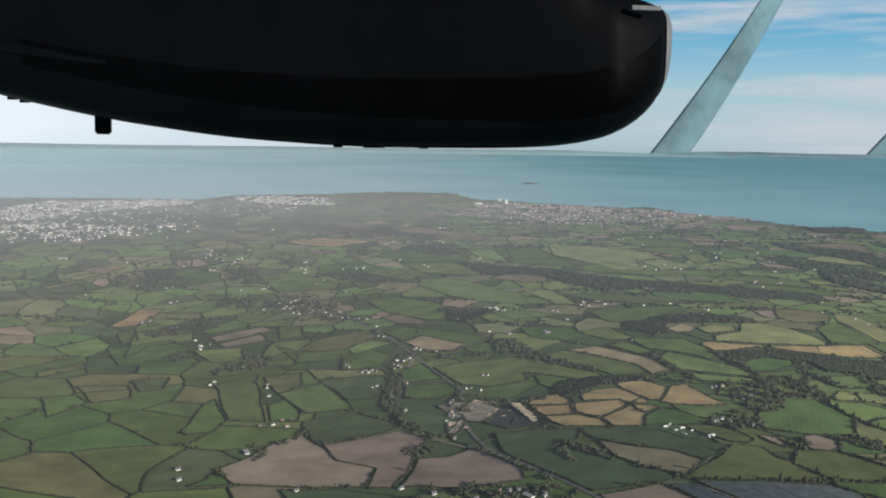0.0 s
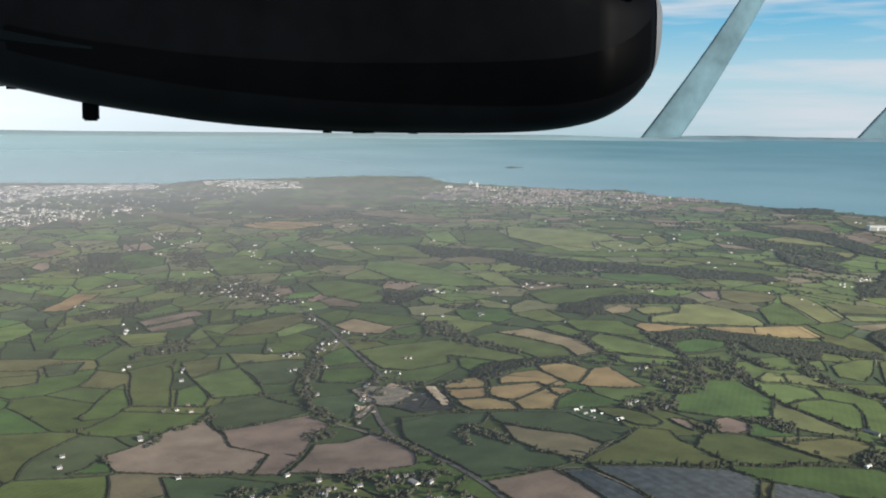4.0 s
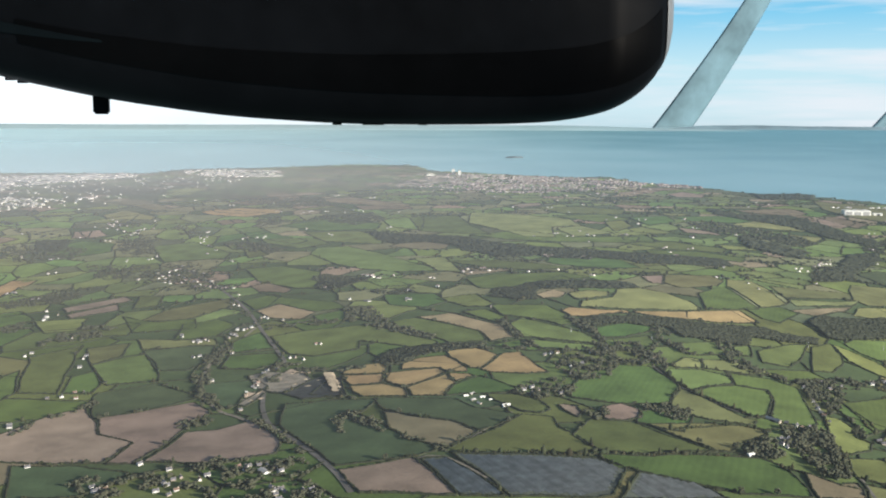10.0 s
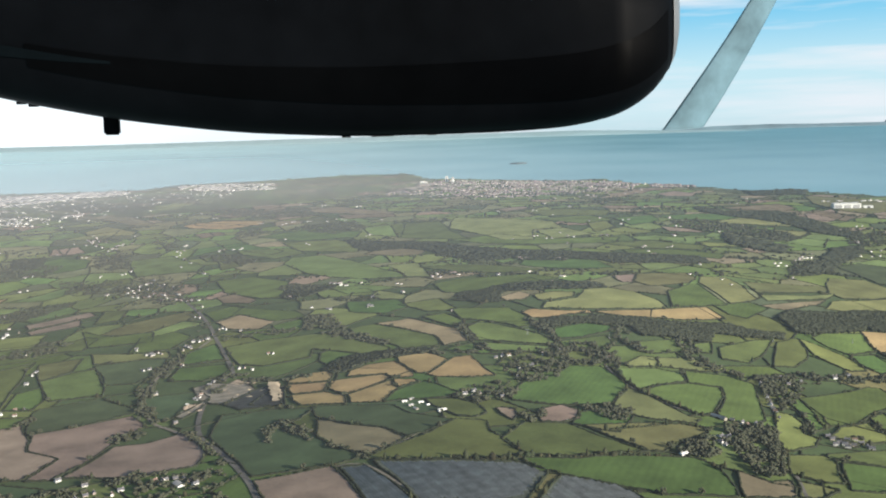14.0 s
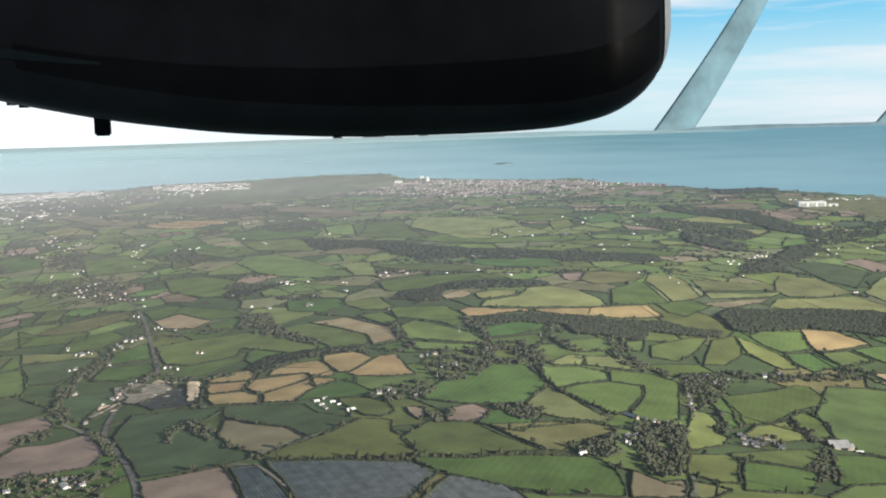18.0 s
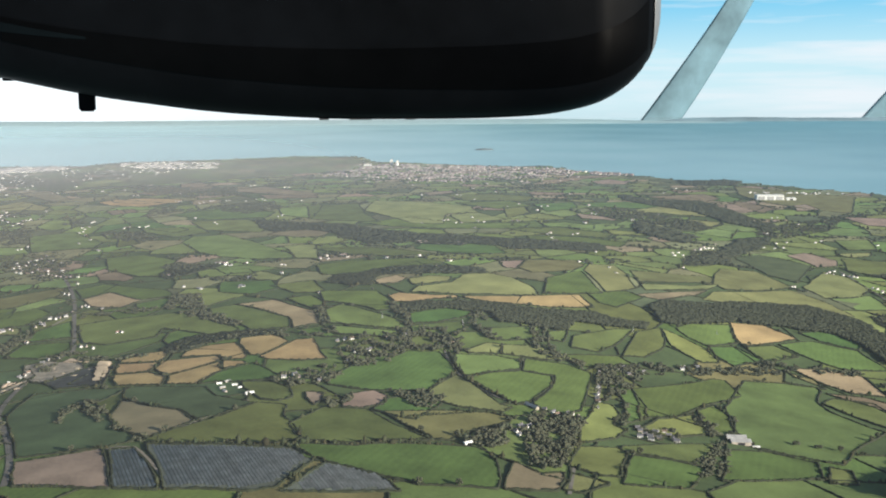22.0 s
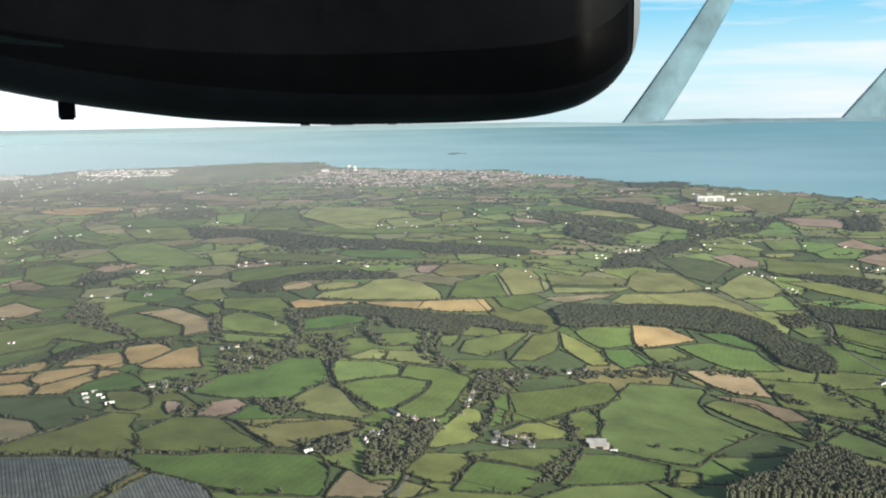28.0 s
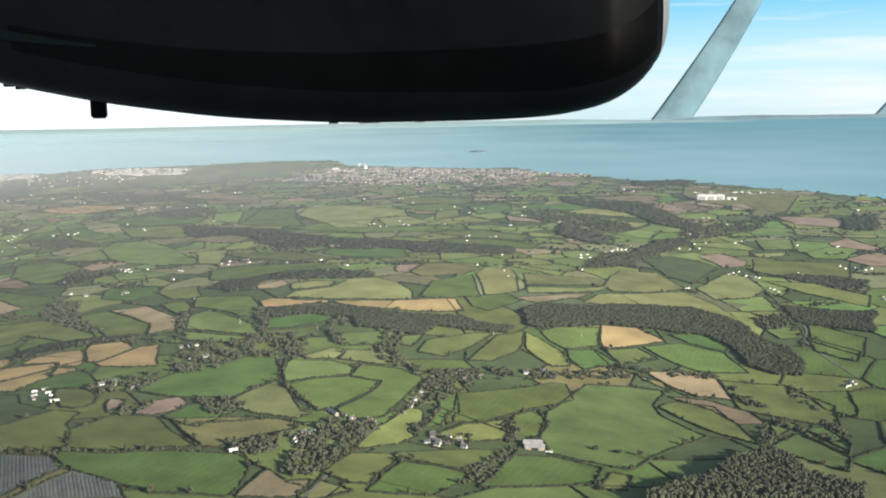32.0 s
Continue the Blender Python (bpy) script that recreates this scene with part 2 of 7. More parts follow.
M_SEA = bpy.data.materials.new("sea_water")
M_SEA.use_nodes = True
_b = M_SEA.node_tree.nodes["Principled BSDF"]
_b.inputs["Base Color"].default_value = (0.045, 0.125, 0.165, 1)
_b.inputs["Roughness"].default_value, _b.inputs["Specular IOR Level"].default_value = 0.60, 0.2
_nt = M_SEA.node_tree
_g, _n = _nt.nodes.new("ShaderNodeNewGeometry"), _nt.nodes.new("ShaderNodeTexNoise")
_n.inputs["Scale"].default_value, _n.inputs["Detail"].default_value = 0.003, 8
_sx, _mx = _nt.nodes.new("ShaderNodeSeparateXYZ"), _nt.nodes.new("ShaderNodeMapRange")
_mx.inputs["From Min"].default_value, _mx.inputs["From Max"].default_value = 800, -1100
_ad = _nt.nodes.new("ShaderNodeMath")
_ad.operation = "MULTIPLY_ADD"
_ad.inputs[1].default_value = 0.6
_sb = _nt.nodes.new("ShaderNodeMath")
_sb.operation = "SUBTRACT"
_sb.inputs[1].default_value = 0.3
_m = _nt.nodes.new("ShaderNodeMix")
_m.data_type = "RGBA"
# darker blue to the east; the silty west also carries painted sky glare and haze
_m.inputs[6].default_value, _m.inputs[7].default_value = (0.140, 0.345, 0.425, 1), (0.58, 0.87, 0.93, 1)
_nt.links.new(_g.outputs["Position"], _n.inputs["Vector"])
_nt.links.new(_g.outputs["Position"], _sx.inputs[0])
_nt.links.new(_sx.outputs["X"], _mx.inputs["Value"])
_nt.links.new(_n.outputs["Fac"], _ad.inputs[0])
_nt.links.new(_mx.outputs[0], _ad.inputs[2])
_nt.links.new(_ad.outputs[0], _sb.inputs[0])
_nt.links.new(_sb.outputs[0], _m.inputs[0])
_nt.links.new(_m.outputs[2], _b.inputs["Base Color"])


# ---- the lie of the land ----
# low hills on a 60 m lattice; the land rises towards the coast
HILLS = (
    (-0.1, -1.2, -1.0, 3.6, 1.4, -1.1, -1.4, -0.3),
    (-0.3, -2.1, -2.3, 0.8, -0.4, -5.1, -5.8, -1.2),
    (-1.1, -1.1, -1.1, 1.2, 2.0, -0.7, -4.0, -1.1),
    (-4.2, 0.3, 1.2, 2.3, 1.8, 1.9, -0.8, -0.9),
    (-3.3, -0.2, -0.1, -0.2, 0.1, 0.1, -1.0, -0.7),
    (-0.5, -0.1, -0.1, 0.6, 1.1, 0.4, -0.3, -0.3),
)
COAST = ((-1500, 760), (-500, 790), (-333, 826), (-212, 828), (-200, 884), (-110, 925), (-51, 975), (9, 962), (32, 878), (101, 831), (146, 806), (180, 813), (196, 749), (226, 713), (250, 660), (276, 655), (301, 609), (323, 574), (358, 531), (480, 455), (900, 330), (1500, 250))
CX, CY = zip(*COAST)
SEA = -16.0


def gz(x, y):
    """Height of the land, for numbers or arrays."""
    x, y = np.asarray(x, float), np.asarray(y, float)
    s = np.clip((y - 330) / 250, 0, 1)
    z = 9 * s * s * (3 - 2 * s)
    for j, row in enumerate(HILLS):
        for i, a in enumerate(row):
            z = z + a * np.exp(-((x - (-120 + 60 * i)) ** 2 + (y - (170 + 60 * j)) ** 2) / (2 * 48.0**2))
    over = np.clip((y - np.interp(x, CX, CY)) / 9.0, 0, 1)
    return z * (1 - over) + (SEA - 8) * over


def h(x, y):
    return float(gz(x, y))


def solid(name, verts, faces, mat, parent=None, smooth=False):
    me = bpy.data.meshes.new(name)
    me.from_pydata(verts, [], faces)
    me.materials.append(mat)
    if smooth:
        me.polygons.foreach_set("use_smooth", [True] * len(me.polygons))
    me.update()
    ob = new(name, me)
    ob.parent = parent
    return ob


def part(name, bm, mat, parent=None, label=""):
    me = bpy.data.meshes.new(name)
    bm.to_mesh(me)
    bm.free()
    me.materials.append(mat)
    ob = new(name, me)
    ob.parent = parent
    return tagged(ob, label)


# ground: one sheet, finer under the flight and coarser beyond
xs_ = np.unique(np.concatenate([np.linspace(-1500, -360, 30), np.linspace(-360, 480, 141), np.linspace(480, 1500, 26)]))
ys_ = np.unique(np.concatenate([np.linspace(-900, 60, 26), np.linspace(60, 1000, 158)]))
gx_, gy_ = np.meshgrid(xs_, ys_)
v_ = np.stack([gx_, gy_, gz(gx_, gy_)], -1).reshape(-1, 3)
a_ = (np.arange(len(ys_) - 1)[:, None] * len(xs_) + np.arange(len(xs_) - 1)).ravel()
ground = solid("ground", v_.tolist(), np.stack([a_, a_ + 1, a_ + len(xs_) + 1, a_ + len(xs_)], -1).tolist(), M_GROUND, smooth=True)
tagged(ground, "rolling rough green farmland under the fields", "ground", kind="structure")
water = solid("water", [(-4900, -2000, SEA), (4900, -2000, SEA), (4900, 4150, SEA), (-4900, 4150, SEA)], [(0, 1, 2, 3)], M_SEA)
tagged(water, "calm hazy blue-green sea out to the horizon", "sea", kind="structure")


def ridge(name, x0, x1, y, top, low, seed, label, mat):
    """A far shore: a long low hill standing in the sea."""
    rnd = np.random.RandomState(seed)
    n = 90
    xs = np.linspace(x0, x1, n)
    u = np.linspace(0, 1, n)
    prof = sum(rnd.uniform(0.3, 1) / k * np.sin(u * math.pi * 2 * k * rnd.uniform(0.7, 1.4) + rnd.uniform(0, 6)) for k in (1, 2, 3, 5, 8, 13))
    prof = (prof - prof.min()) / (prof.max() - prof.min())
    z = SEA + top * (low + (1 - low) * prof) * np.minimum(1, np.minimum(u * 8, (1 - u) * 5))
    v = [(x, y - 60, SEA - 1) for x in xs] + [(x, y, zz) for x, zz in zip(xs, z)] + [(x, y + 120, SEA - 1) for x in xs]
    fc = [(r * n + i, r * n + i + 1, (r + 1) * n + i + 1, (r + 1) * n + i) for r in (0, 1) for i in range(n - 1)]
    return tagged(solid(name, v, fc, mat, smooth=True), label, "hills", kind="structure")


# thin level see-through sheet, added to imitate haze over the far land and bay
M_HAZE = bpy.data.materials.new("haze_sheet_mix")
M_HAZE.use_nodes = True
_t = M_HAZE.node_tree
_t.nodes.clear()
_o, _x = _t.nodes.new("ShaderNodeOutputMaterial"), _t.nodes.new("ShaderNodeMixShader")
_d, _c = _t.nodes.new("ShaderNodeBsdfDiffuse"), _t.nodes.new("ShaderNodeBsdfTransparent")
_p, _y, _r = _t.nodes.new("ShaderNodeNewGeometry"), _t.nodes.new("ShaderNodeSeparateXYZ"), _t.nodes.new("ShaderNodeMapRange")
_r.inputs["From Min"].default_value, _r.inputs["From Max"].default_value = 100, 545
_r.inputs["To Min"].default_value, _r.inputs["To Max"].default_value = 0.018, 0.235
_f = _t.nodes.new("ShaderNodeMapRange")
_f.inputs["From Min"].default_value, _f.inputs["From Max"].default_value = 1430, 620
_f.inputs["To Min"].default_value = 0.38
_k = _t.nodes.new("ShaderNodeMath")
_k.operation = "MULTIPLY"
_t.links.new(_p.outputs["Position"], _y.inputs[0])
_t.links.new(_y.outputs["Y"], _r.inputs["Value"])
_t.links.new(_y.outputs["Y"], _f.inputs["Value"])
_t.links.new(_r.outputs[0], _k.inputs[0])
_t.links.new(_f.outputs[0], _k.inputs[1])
# more opaque to the west, to lighten the city and the inner bay
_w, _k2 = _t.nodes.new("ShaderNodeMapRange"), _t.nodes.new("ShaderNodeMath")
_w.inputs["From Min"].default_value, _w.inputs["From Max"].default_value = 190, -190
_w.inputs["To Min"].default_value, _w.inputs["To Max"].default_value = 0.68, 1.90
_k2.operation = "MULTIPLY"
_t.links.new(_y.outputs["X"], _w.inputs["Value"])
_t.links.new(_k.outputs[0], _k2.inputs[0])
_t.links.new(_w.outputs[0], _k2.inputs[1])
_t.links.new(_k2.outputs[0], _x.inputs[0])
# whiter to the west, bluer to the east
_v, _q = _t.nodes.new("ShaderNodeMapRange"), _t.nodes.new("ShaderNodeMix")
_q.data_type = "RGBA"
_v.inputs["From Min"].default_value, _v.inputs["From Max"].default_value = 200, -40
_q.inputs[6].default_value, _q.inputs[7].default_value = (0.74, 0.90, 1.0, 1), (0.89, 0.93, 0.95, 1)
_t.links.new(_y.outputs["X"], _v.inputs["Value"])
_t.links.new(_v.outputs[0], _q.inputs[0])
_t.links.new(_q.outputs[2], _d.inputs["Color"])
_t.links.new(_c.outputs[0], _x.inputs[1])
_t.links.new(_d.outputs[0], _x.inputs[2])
_t.links.new(_x.outputs[0], _o.inputs[0])
haze = solid("haze_sheet", [(-2500, 110, 24), (2500, 110, 24), (2500, 2480, 24), (-2500, 2480, 24)], [(0, 1, 2, 3)], M_HAZE)
tagged(haze, "thin pale see-through sheet imitating haze over the far land", "haze", kind="structure")

# the west ridge also hides the engine's shadow on the sea
ridge("backdrop_hills_west", -2600, 1250, 3780, 19.5, 0.86, 3, "far shore across the bay with haze painted into its colour", M_FARSHORE)
ridge("backdrop_hills_east", 880, 2400, 4060, 18, 0.7, 8, "pale blue far hills with haze painted into their colour", M_FARHILL)

# ---- fields ----
FIELDS = []


def inside(px, py, poly):
    """Which points lie inside a polygon."""
    res = np.zeros(np.shape(px), bool)
    n = len(poly)
    for i in range(n):
        (x1, y1), (x2, y2) = poly[i], poly[(i + 1) % n]
        if y1 != y2:
            res ^= ((y1 > py) != (y2 > py)) & (px < (x2 - x1) * (py - y1) / (y2 - y1) + x1)
    return res


def draped(pts, dz, step=7.0):
    """A bmesh of a polygon laid over the land."""
    bm = bmesh.new()
    bm.faces.new([bm.verts.new((x, y, 0)) for x, y in pts])
    xs, ys = [p[0] for p in pts], [p[1] for p in pts]
    for axis, lo, hi in ((0, min(xs), max(xs)), (1, min(ys), max(ys))):
        k = math.ceil(lo / step) * step
        while k < hi:
            co, no = [0, 0, 0], [0, 0, 0]
            co[axis], no[axis] = k, 1
            bmesh.ops.bisect_plane(bm, geom=bm.verts[:] + bm.edges[:] + bm.faces[:], plane_co=co, plane_no=no)
            k += step
    co = np.array([v.co[:2] for v in bm.verts])
    for v, z in zip(bm.verts, gz(co[:, 0], co[:, 1])):
        v.co.z = z + dz
    bmesh.ops.recalc_face_normals(bm, faces=bm.faces[:])
    if sum(f.normal.z for f in bm.faces) < 0:
        bmesh.ops.reverse_faces(bm, faces=bm.faces[:])
    return bm


def bend(p, amp, freq):
    """Points pushed about by slow noise, so that no boundary runs dead straight."""
    out = []
    for x, y in p:
        d = noise.noise_vector((x * freq, y * freq, 3.7))
        out.append((x + d.x * amp, y + d.y * amp))
    return out


def fine(pts, step):
    """A ring of corners with points added along its sides."""
    out = []
    for i in range(len(pts)):
        a, b = pts[i], pts[(i + 1) % len(pts)]
        n = max(1, round(math.hypot(b[0] - a[0], b[1] - a[1]) / step))
        out += [(a[0] + k / n * (b[0] - a[0]), a[1] + k / n * (b[1] - a[1])) for k in range(n)]
    return out


def field(kind, *pts):
    label, mat = KINDS[kind]
    pts = bend(fine(pts, 3.5), 0.75, 0.13)
    ob = part("field", draped(pts, 0.12 + 0.0006 * len(FIELDS)), mat)
    tagged(ob, label, "field", "patchwork of fields")
    FIELDS.append((kind, pts))
    return ob


field("lush", (238.7, 298.2), (249.2, 286.2), (246.0, 278.6), (237.8, 287.4))
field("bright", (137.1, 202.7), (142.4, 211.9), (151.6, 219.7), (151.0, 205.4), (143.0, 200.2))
field("pasture", (169.2, 192.7), (173.0, 191.6), (170.3, 183.8), (164.8, 182.2))
field("pasture", (215.6, 232.7), (222.4, 221.7), (219.6, 215.2), (215.0, 228.1))
field("meadow", (185.0, 262.2), (186.1, 259.2), (191.6, 252.1), (182.0, 254.5))
field("pasture", (-42.6, 431.4), (-37.0, 435.0), (-28.6, 419.3), (-36.0, 412.7))
field("pasture", (-55.1, 448.8), (-43.0, 447.6), (-37.5, 431.4), (-47.1, 433.7))
field("plough", (82.3, 567.8), (100.2, 581.4), (102.8, 566.7), (88.5, 551.6))
field("pasture", (127.7, 450.9), (138.6, 458.8), (141.3, 445.7), (139.0, 437.0), (127.3, 445.1))
field("olive", (124.3, 393.3), (135.3, 387.0), (147.5, 388.7), (124.6, 380.2))
field("barley", (252.6, 402.1), (267.3, 405.0), (263.1, 397.7), (254.2, 395.2))
field("pasture", (217.7, 411.8), (228.9, 419.7), (234.8, 405.1), (218.9, 400.7))
field("barley", (-172.5, 433.5), (-162.9, 446.9), (-161.0, 444.0), (-169.7, 430.0))
field("olive", (-178.5, 453.8), (-171.8, 462.5), (-169.7, 459.3), (-174.2, 450.0))
field("pasture", (-61.9, 351.3), (-51.6, 347.9), (-49.5, 331.9), (-57.1, 329.8))
field("pasture", (-121.7, 349.2), (-117.6, 358.4), (-109.4, 336.3), (-113.6, 331.3))
field("pasture", (-143.6, 393.3), (-132.8, 399.3), (-129.8, 380.3), (-139.0, 377.4))
field("pasture", (-37.0, 399.3), (-26.5, 402.7), (-25.5, 393.0), (-34.6, 389.6))
field("barley", (-66.3, 506.3), (-45.8, 508.5), (-42.8, 499.0), (-61.2, 497.1))
field("pasture", (63.2, 327.6), (71.1, 332.7), (82.4, 346.0), (89.6, 353.8), (92.6, 345.6), (77.5, 329.9), (72.2, 323.1))
field("pasture", (-62.0, 298.8), (-51.7, 311.0), (-47.1, 307.9), (-46.8, 294.9), (-58.0, 294.0))
field("lush", (7.0, 306.7), (16.8, 311.9), (18.3, 300.6), (11.3, 297.1))
field("barley", (-177.8, 440.8), (-167.5, 450.6), (-165.3, 447.2), (-175.0, 436.2))
field("barley", (-178.9, 413.7), (-166.0, 431.1), (-162.8, 431.9), (-173.6, 413.1))
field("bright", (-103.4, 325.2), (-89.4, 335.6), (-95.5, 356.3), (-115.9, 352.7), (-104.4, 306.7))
field("olive", (-105.5, 268.6), (-91.8, 271.3), (-86.5, 258.6), (-95.3, 251.8))
field("olive", (-123.0, 282.8), (-115.4, 297.5), (-112.0, 292.2), (-119.7, 275.8))
field("lush", (-110.2, 255.4), (-102.2, 258.6), (-96.2, 251.7), (-101.5, 236.8))
field("meadow", (-92.1, 276.5), (-82.4, 281.3), (-80.5, 268.8), (-86.5, 264.4))
field("pasture", (-199.3, 447.2), (-185.8, 457.7), (-183.0, 434.4), (-189.3, 425.4))
field("pasture", (126.3, 270.4), (131.8, 273.1), (129.6, 263.0), (125.4, 263.7))
field("olive", (120.6, 173.1), (126.4, 170.0), (122.0, 165.3), (118.6, 165.7))
field("pasture", (160.2, 228.6), (171.3, 250.8), (181.6, 253.0), (188.8, 252.7), (189.6, 250.4), (185.4, 241.7), (185.7, 235.5), (190.9, 226.9), (193.1, 223.7), (184.6, 214.9), (172.8, 195.3), (166.5, 197.7), (158.6, 200.5), (157.7, 211.1))
field("lush", (153.2, 223.0), (158.1, 228.5), (159.9, 219.5), (157.6, 209.8), (151.7, 206.0))
field("lush", (151.6, 196.5), (159.7, 198.6), (168.0, 194.8), (164.9, 185.1), (150.9, 178.7), (145.9, 177.2))
field("pasture", (186.4, 241.4), (190.8, 246.2), (199.2, 244.8), (202.3, 232.8), (203.1, 220.7), (195.6, 226.8), (189.8, 235.4))
field("stubble", (190.2, 249.3), (199.5, 249.1), (207.3, 243.0), (208.2, 235.5), (202.5, 233.3), (198.4, 242.1))
field("tan", (187.8, 265.0), (197.9, 267.2), (205.7, 264.2), (206.1, 250.4), (197.4, 251.1), (192.3, 256.1))
field("pasture", (205.0, 263.6), (221.1, 262.3), (228.4, 248.2), (224.2, 233.9), (213.1, 239.9), (205.9, 244.0), (205.8, 256.6))
field("lush", (223.9, 258.6), (235.3, 258.4), (232.7, 245.3), (230.5, 240.2), (225.6, 245.6))
field("pasture", (208.6, 234.3), (214.1, 238.0), (215.5, 235.0), (208.3, 226.6))
field("pasture", (205.1, 219.7), (213.3, 229.2), (217.1, 220.8), (218.7, 213.1), (214.7, 204.1), (208.5, 212.5))
field("lush", (216.0, 233.0), (220.9, 233.9), (222.9, 222.7), (220.4, 217.0))
field("straw", (180.4, 296.6), (190.4, 297.5), (197.1, 289.0), (189.9, 284.2), (178.8, 278.1))
field("lush", (190.1, 282.9), (201.2, 288.6), (212.3, 283.9), (214.4, 269.5), (202.1, 268.6), (194.1, 275.9))
field("lush", (168.9, 273.5), (176.4, 276.8), (181.8, 268.4), (172.0, 261.3), (169.0, 266.8))
field("pasture", (179.2, 277.7), (188.3, 281.6), (192.9, 274.8), (182.5, 267.3))
field("lush", (141.0, 312.5), (155.0, 317.3), (159.2, 311.6), (148.4, 298.9), (144.1, 301.3))
field("pasture", (250.4, 392.2), (283.9, 384.7), (275.8, 361.4), (250.1, 367.4), (244.4, 372.8))
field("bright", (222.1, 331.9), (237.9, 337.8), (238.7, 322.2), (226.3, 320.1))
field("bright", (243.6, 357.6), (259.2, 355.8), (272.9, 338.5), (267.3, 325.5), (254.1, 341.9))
field("pasture", (227.3, 308.6), (239.9, 306.2), (237.7, 297.5), (231.2, 297.2))
field("lush", (244.0, 311.4), (255.1, 297.2), (248.7, 282.4), (239.0, 295.0))
field("lush", (199.5, 294.8), (207.8, 298.0), (215.8, 288.7), (212.5, 284.5), (203.6, 289.7))
field("plough", (189.9, 645.5), (204.3, 661.4), (214.6, 640.3), (206.8, 619.8), (191.6, 625.1))
field("barley", (209.9, 470.5), (224.3, 464.2), (216.8, 451.6), (209.4, 459.8))
field("barley", (161.4, 530.7), (173.9, 529.9), (176.2, 521.6), (164.4, 519.8))
field("plough", (285.6, 479.9), (309.5, 473.4), (311.7, 466.0), (304.4, 450.5), (288.8, 458.9))
field("barley", (278.8, 444.2), (295.3, 436.4), (314.0, 433.6), (311.2, 427.0), (283.4, 436.6))
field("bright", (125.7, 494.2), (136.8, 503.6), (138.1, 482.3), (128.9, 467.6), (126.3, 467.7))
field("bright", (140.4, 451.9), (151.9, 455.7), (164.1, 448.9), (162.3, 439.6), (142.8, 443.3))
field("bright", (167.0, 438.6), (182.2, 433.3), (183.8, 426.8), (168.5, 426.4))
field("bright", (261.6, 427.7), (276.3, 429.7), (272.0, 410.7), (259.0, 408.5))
field("lush", (135.3, 234.4), (140.4, 241.7), (141.7, 219.6), (140.5, 211.6), (134.9, 205.7), (137.8, 222.2), (136.9, 226.9))
field("bright", (45.0, 319.3), (58.2, 323.4), (64.0, 306.4), (54.9, 306.5))
field("lush", (53.4, 300.1), (60.5, 302.6), (66.1, 292.5), (62.8, 287.1))
field("plough", (-160.2, 427.2), (-160.6, 436.3), (-156.6, 438.8), (-152.1, 429.1), (-153.3, 422.9))
field("stubble", (-73.9, 636.6), (-63.5, 647.6), (-51.3, 627.7), (-55.6, 608.3), (-66.8, 611.5))
field("bright", (13.3, 505.7), (35.0, 514.4), (35.2, 472.5), (18.5, 484.0))
field("pasture", (-57.1, 480.9), (-48.4, 487.6), (-37.5, 472.3), (-46.8, 463.0))
field("stubble", (-73.4, 504.1), (-61.2, 509.5), (-56.4, 499.5), (-66.5, 492.3))
field("stubble", (-7.4, 560.7), (23.7, 561.4), (27.2, 545.6), (0.5, 541.9))
field("barley", (-140.0, 643.5), (-137.4, 676.8), (-119.1, 666.3), (-124.1, 640.1))
field("stubble", (-168.5, 576.4), (-170.9, 602.5), (-161.0, 594.0), (-157.8, 564.9))
field("straw", (-129.0, 360.2), (-127.5, 374.1), (-126.8, 391.1), (-116.7, 391.8), (-117.0, 382.5), (-119.7, 363.3))
field("plough", (-84.6, 339.2), (-67.5, 352.6), (-62.1, 344.4), (-79.7, 330.6))
field("plough", (-78.3, 326.7), (-66.0, 340.2), (-61.5, 329.4), (-74.4, 320.7))
field("bright", (-85.8, 318.4), (-67.8, 319.4), (-64.7, 302.5), (-74.7, 300.5))
field("plough", (-132.2, 463.7), (-135.1, 477.5), (-127.4, 479.6), (-123.8, 464.4))
field("barley", (-137.8, 502.0), (-119.1, 523.7), (-116.5, 499.3), (-137.3, 496.1))
field("straw", (-87.8, 531.4), (-82.2, 544.5), (-59.5, 533.0), (-48.4, 527.4), (-59.5, 515.6), (-79.0, 522.3))
field("lush", (-115.9, 322.9), (-98.8, 337.4), (-86.8, 321.2), (-91.3, 304.6), (-102.8, 294.7))
field("lush", (-65.2, 230.8), (-65.0, 254.9), (-63.3, 260.2), (-56.1, 240.9), (-57.1, 230.8), (-62.8, 228.4))
field("pasture", (-55.4, 240.9), (-66.3, 272.8), (-56.4, 284.5), (-52.1, 266.0), (-45.4, 240.5))
field("lush", (-44.3, 241.5), (-47.5, 254.8), (-43.3, 259.8), (-37.4, 248.0), (-36.9, 240.6))
field("olive", (-53.8, 281.5), (-43.5, 286.2), (-41.0, 273.8), (-46.7, 266.0))
field("pasture", (-46.4, 265.0), (-39.2, 273.2), (-34.8, 274.6), (-29.4, 265.4), (-24.1, 251.2), (-35.9, 247.1), (-42.0, 257.8))
field("meadow", (-35.5, 240.5), (-23.3, 248.7), (-9.1, 234.5), (-20.4, 224.6), (-29.8, 221.9), (-35.6, 236.9))
field("meadow", (-33.4, 190.4), (-19.9, 189.7), (-8.5, 184.0), (-13.0, 172.8), (-26.1, 172.6))
field("lush", (-50.5, 196.4), (-48.8, 203.7), (-44.6, 193.1), (-53.1, 192.1))
field("stubble", (-83.9, 576.3), (-60.1, 603.6), (-49.8, 623.9), (-41.6, 588.0), (-67.6, 560.4))
field("lush", (-37.6, 489.3), (-16.3, 506.0), (13.7, 493.9), (13.0, 477.7), (-13.2, 473.7))
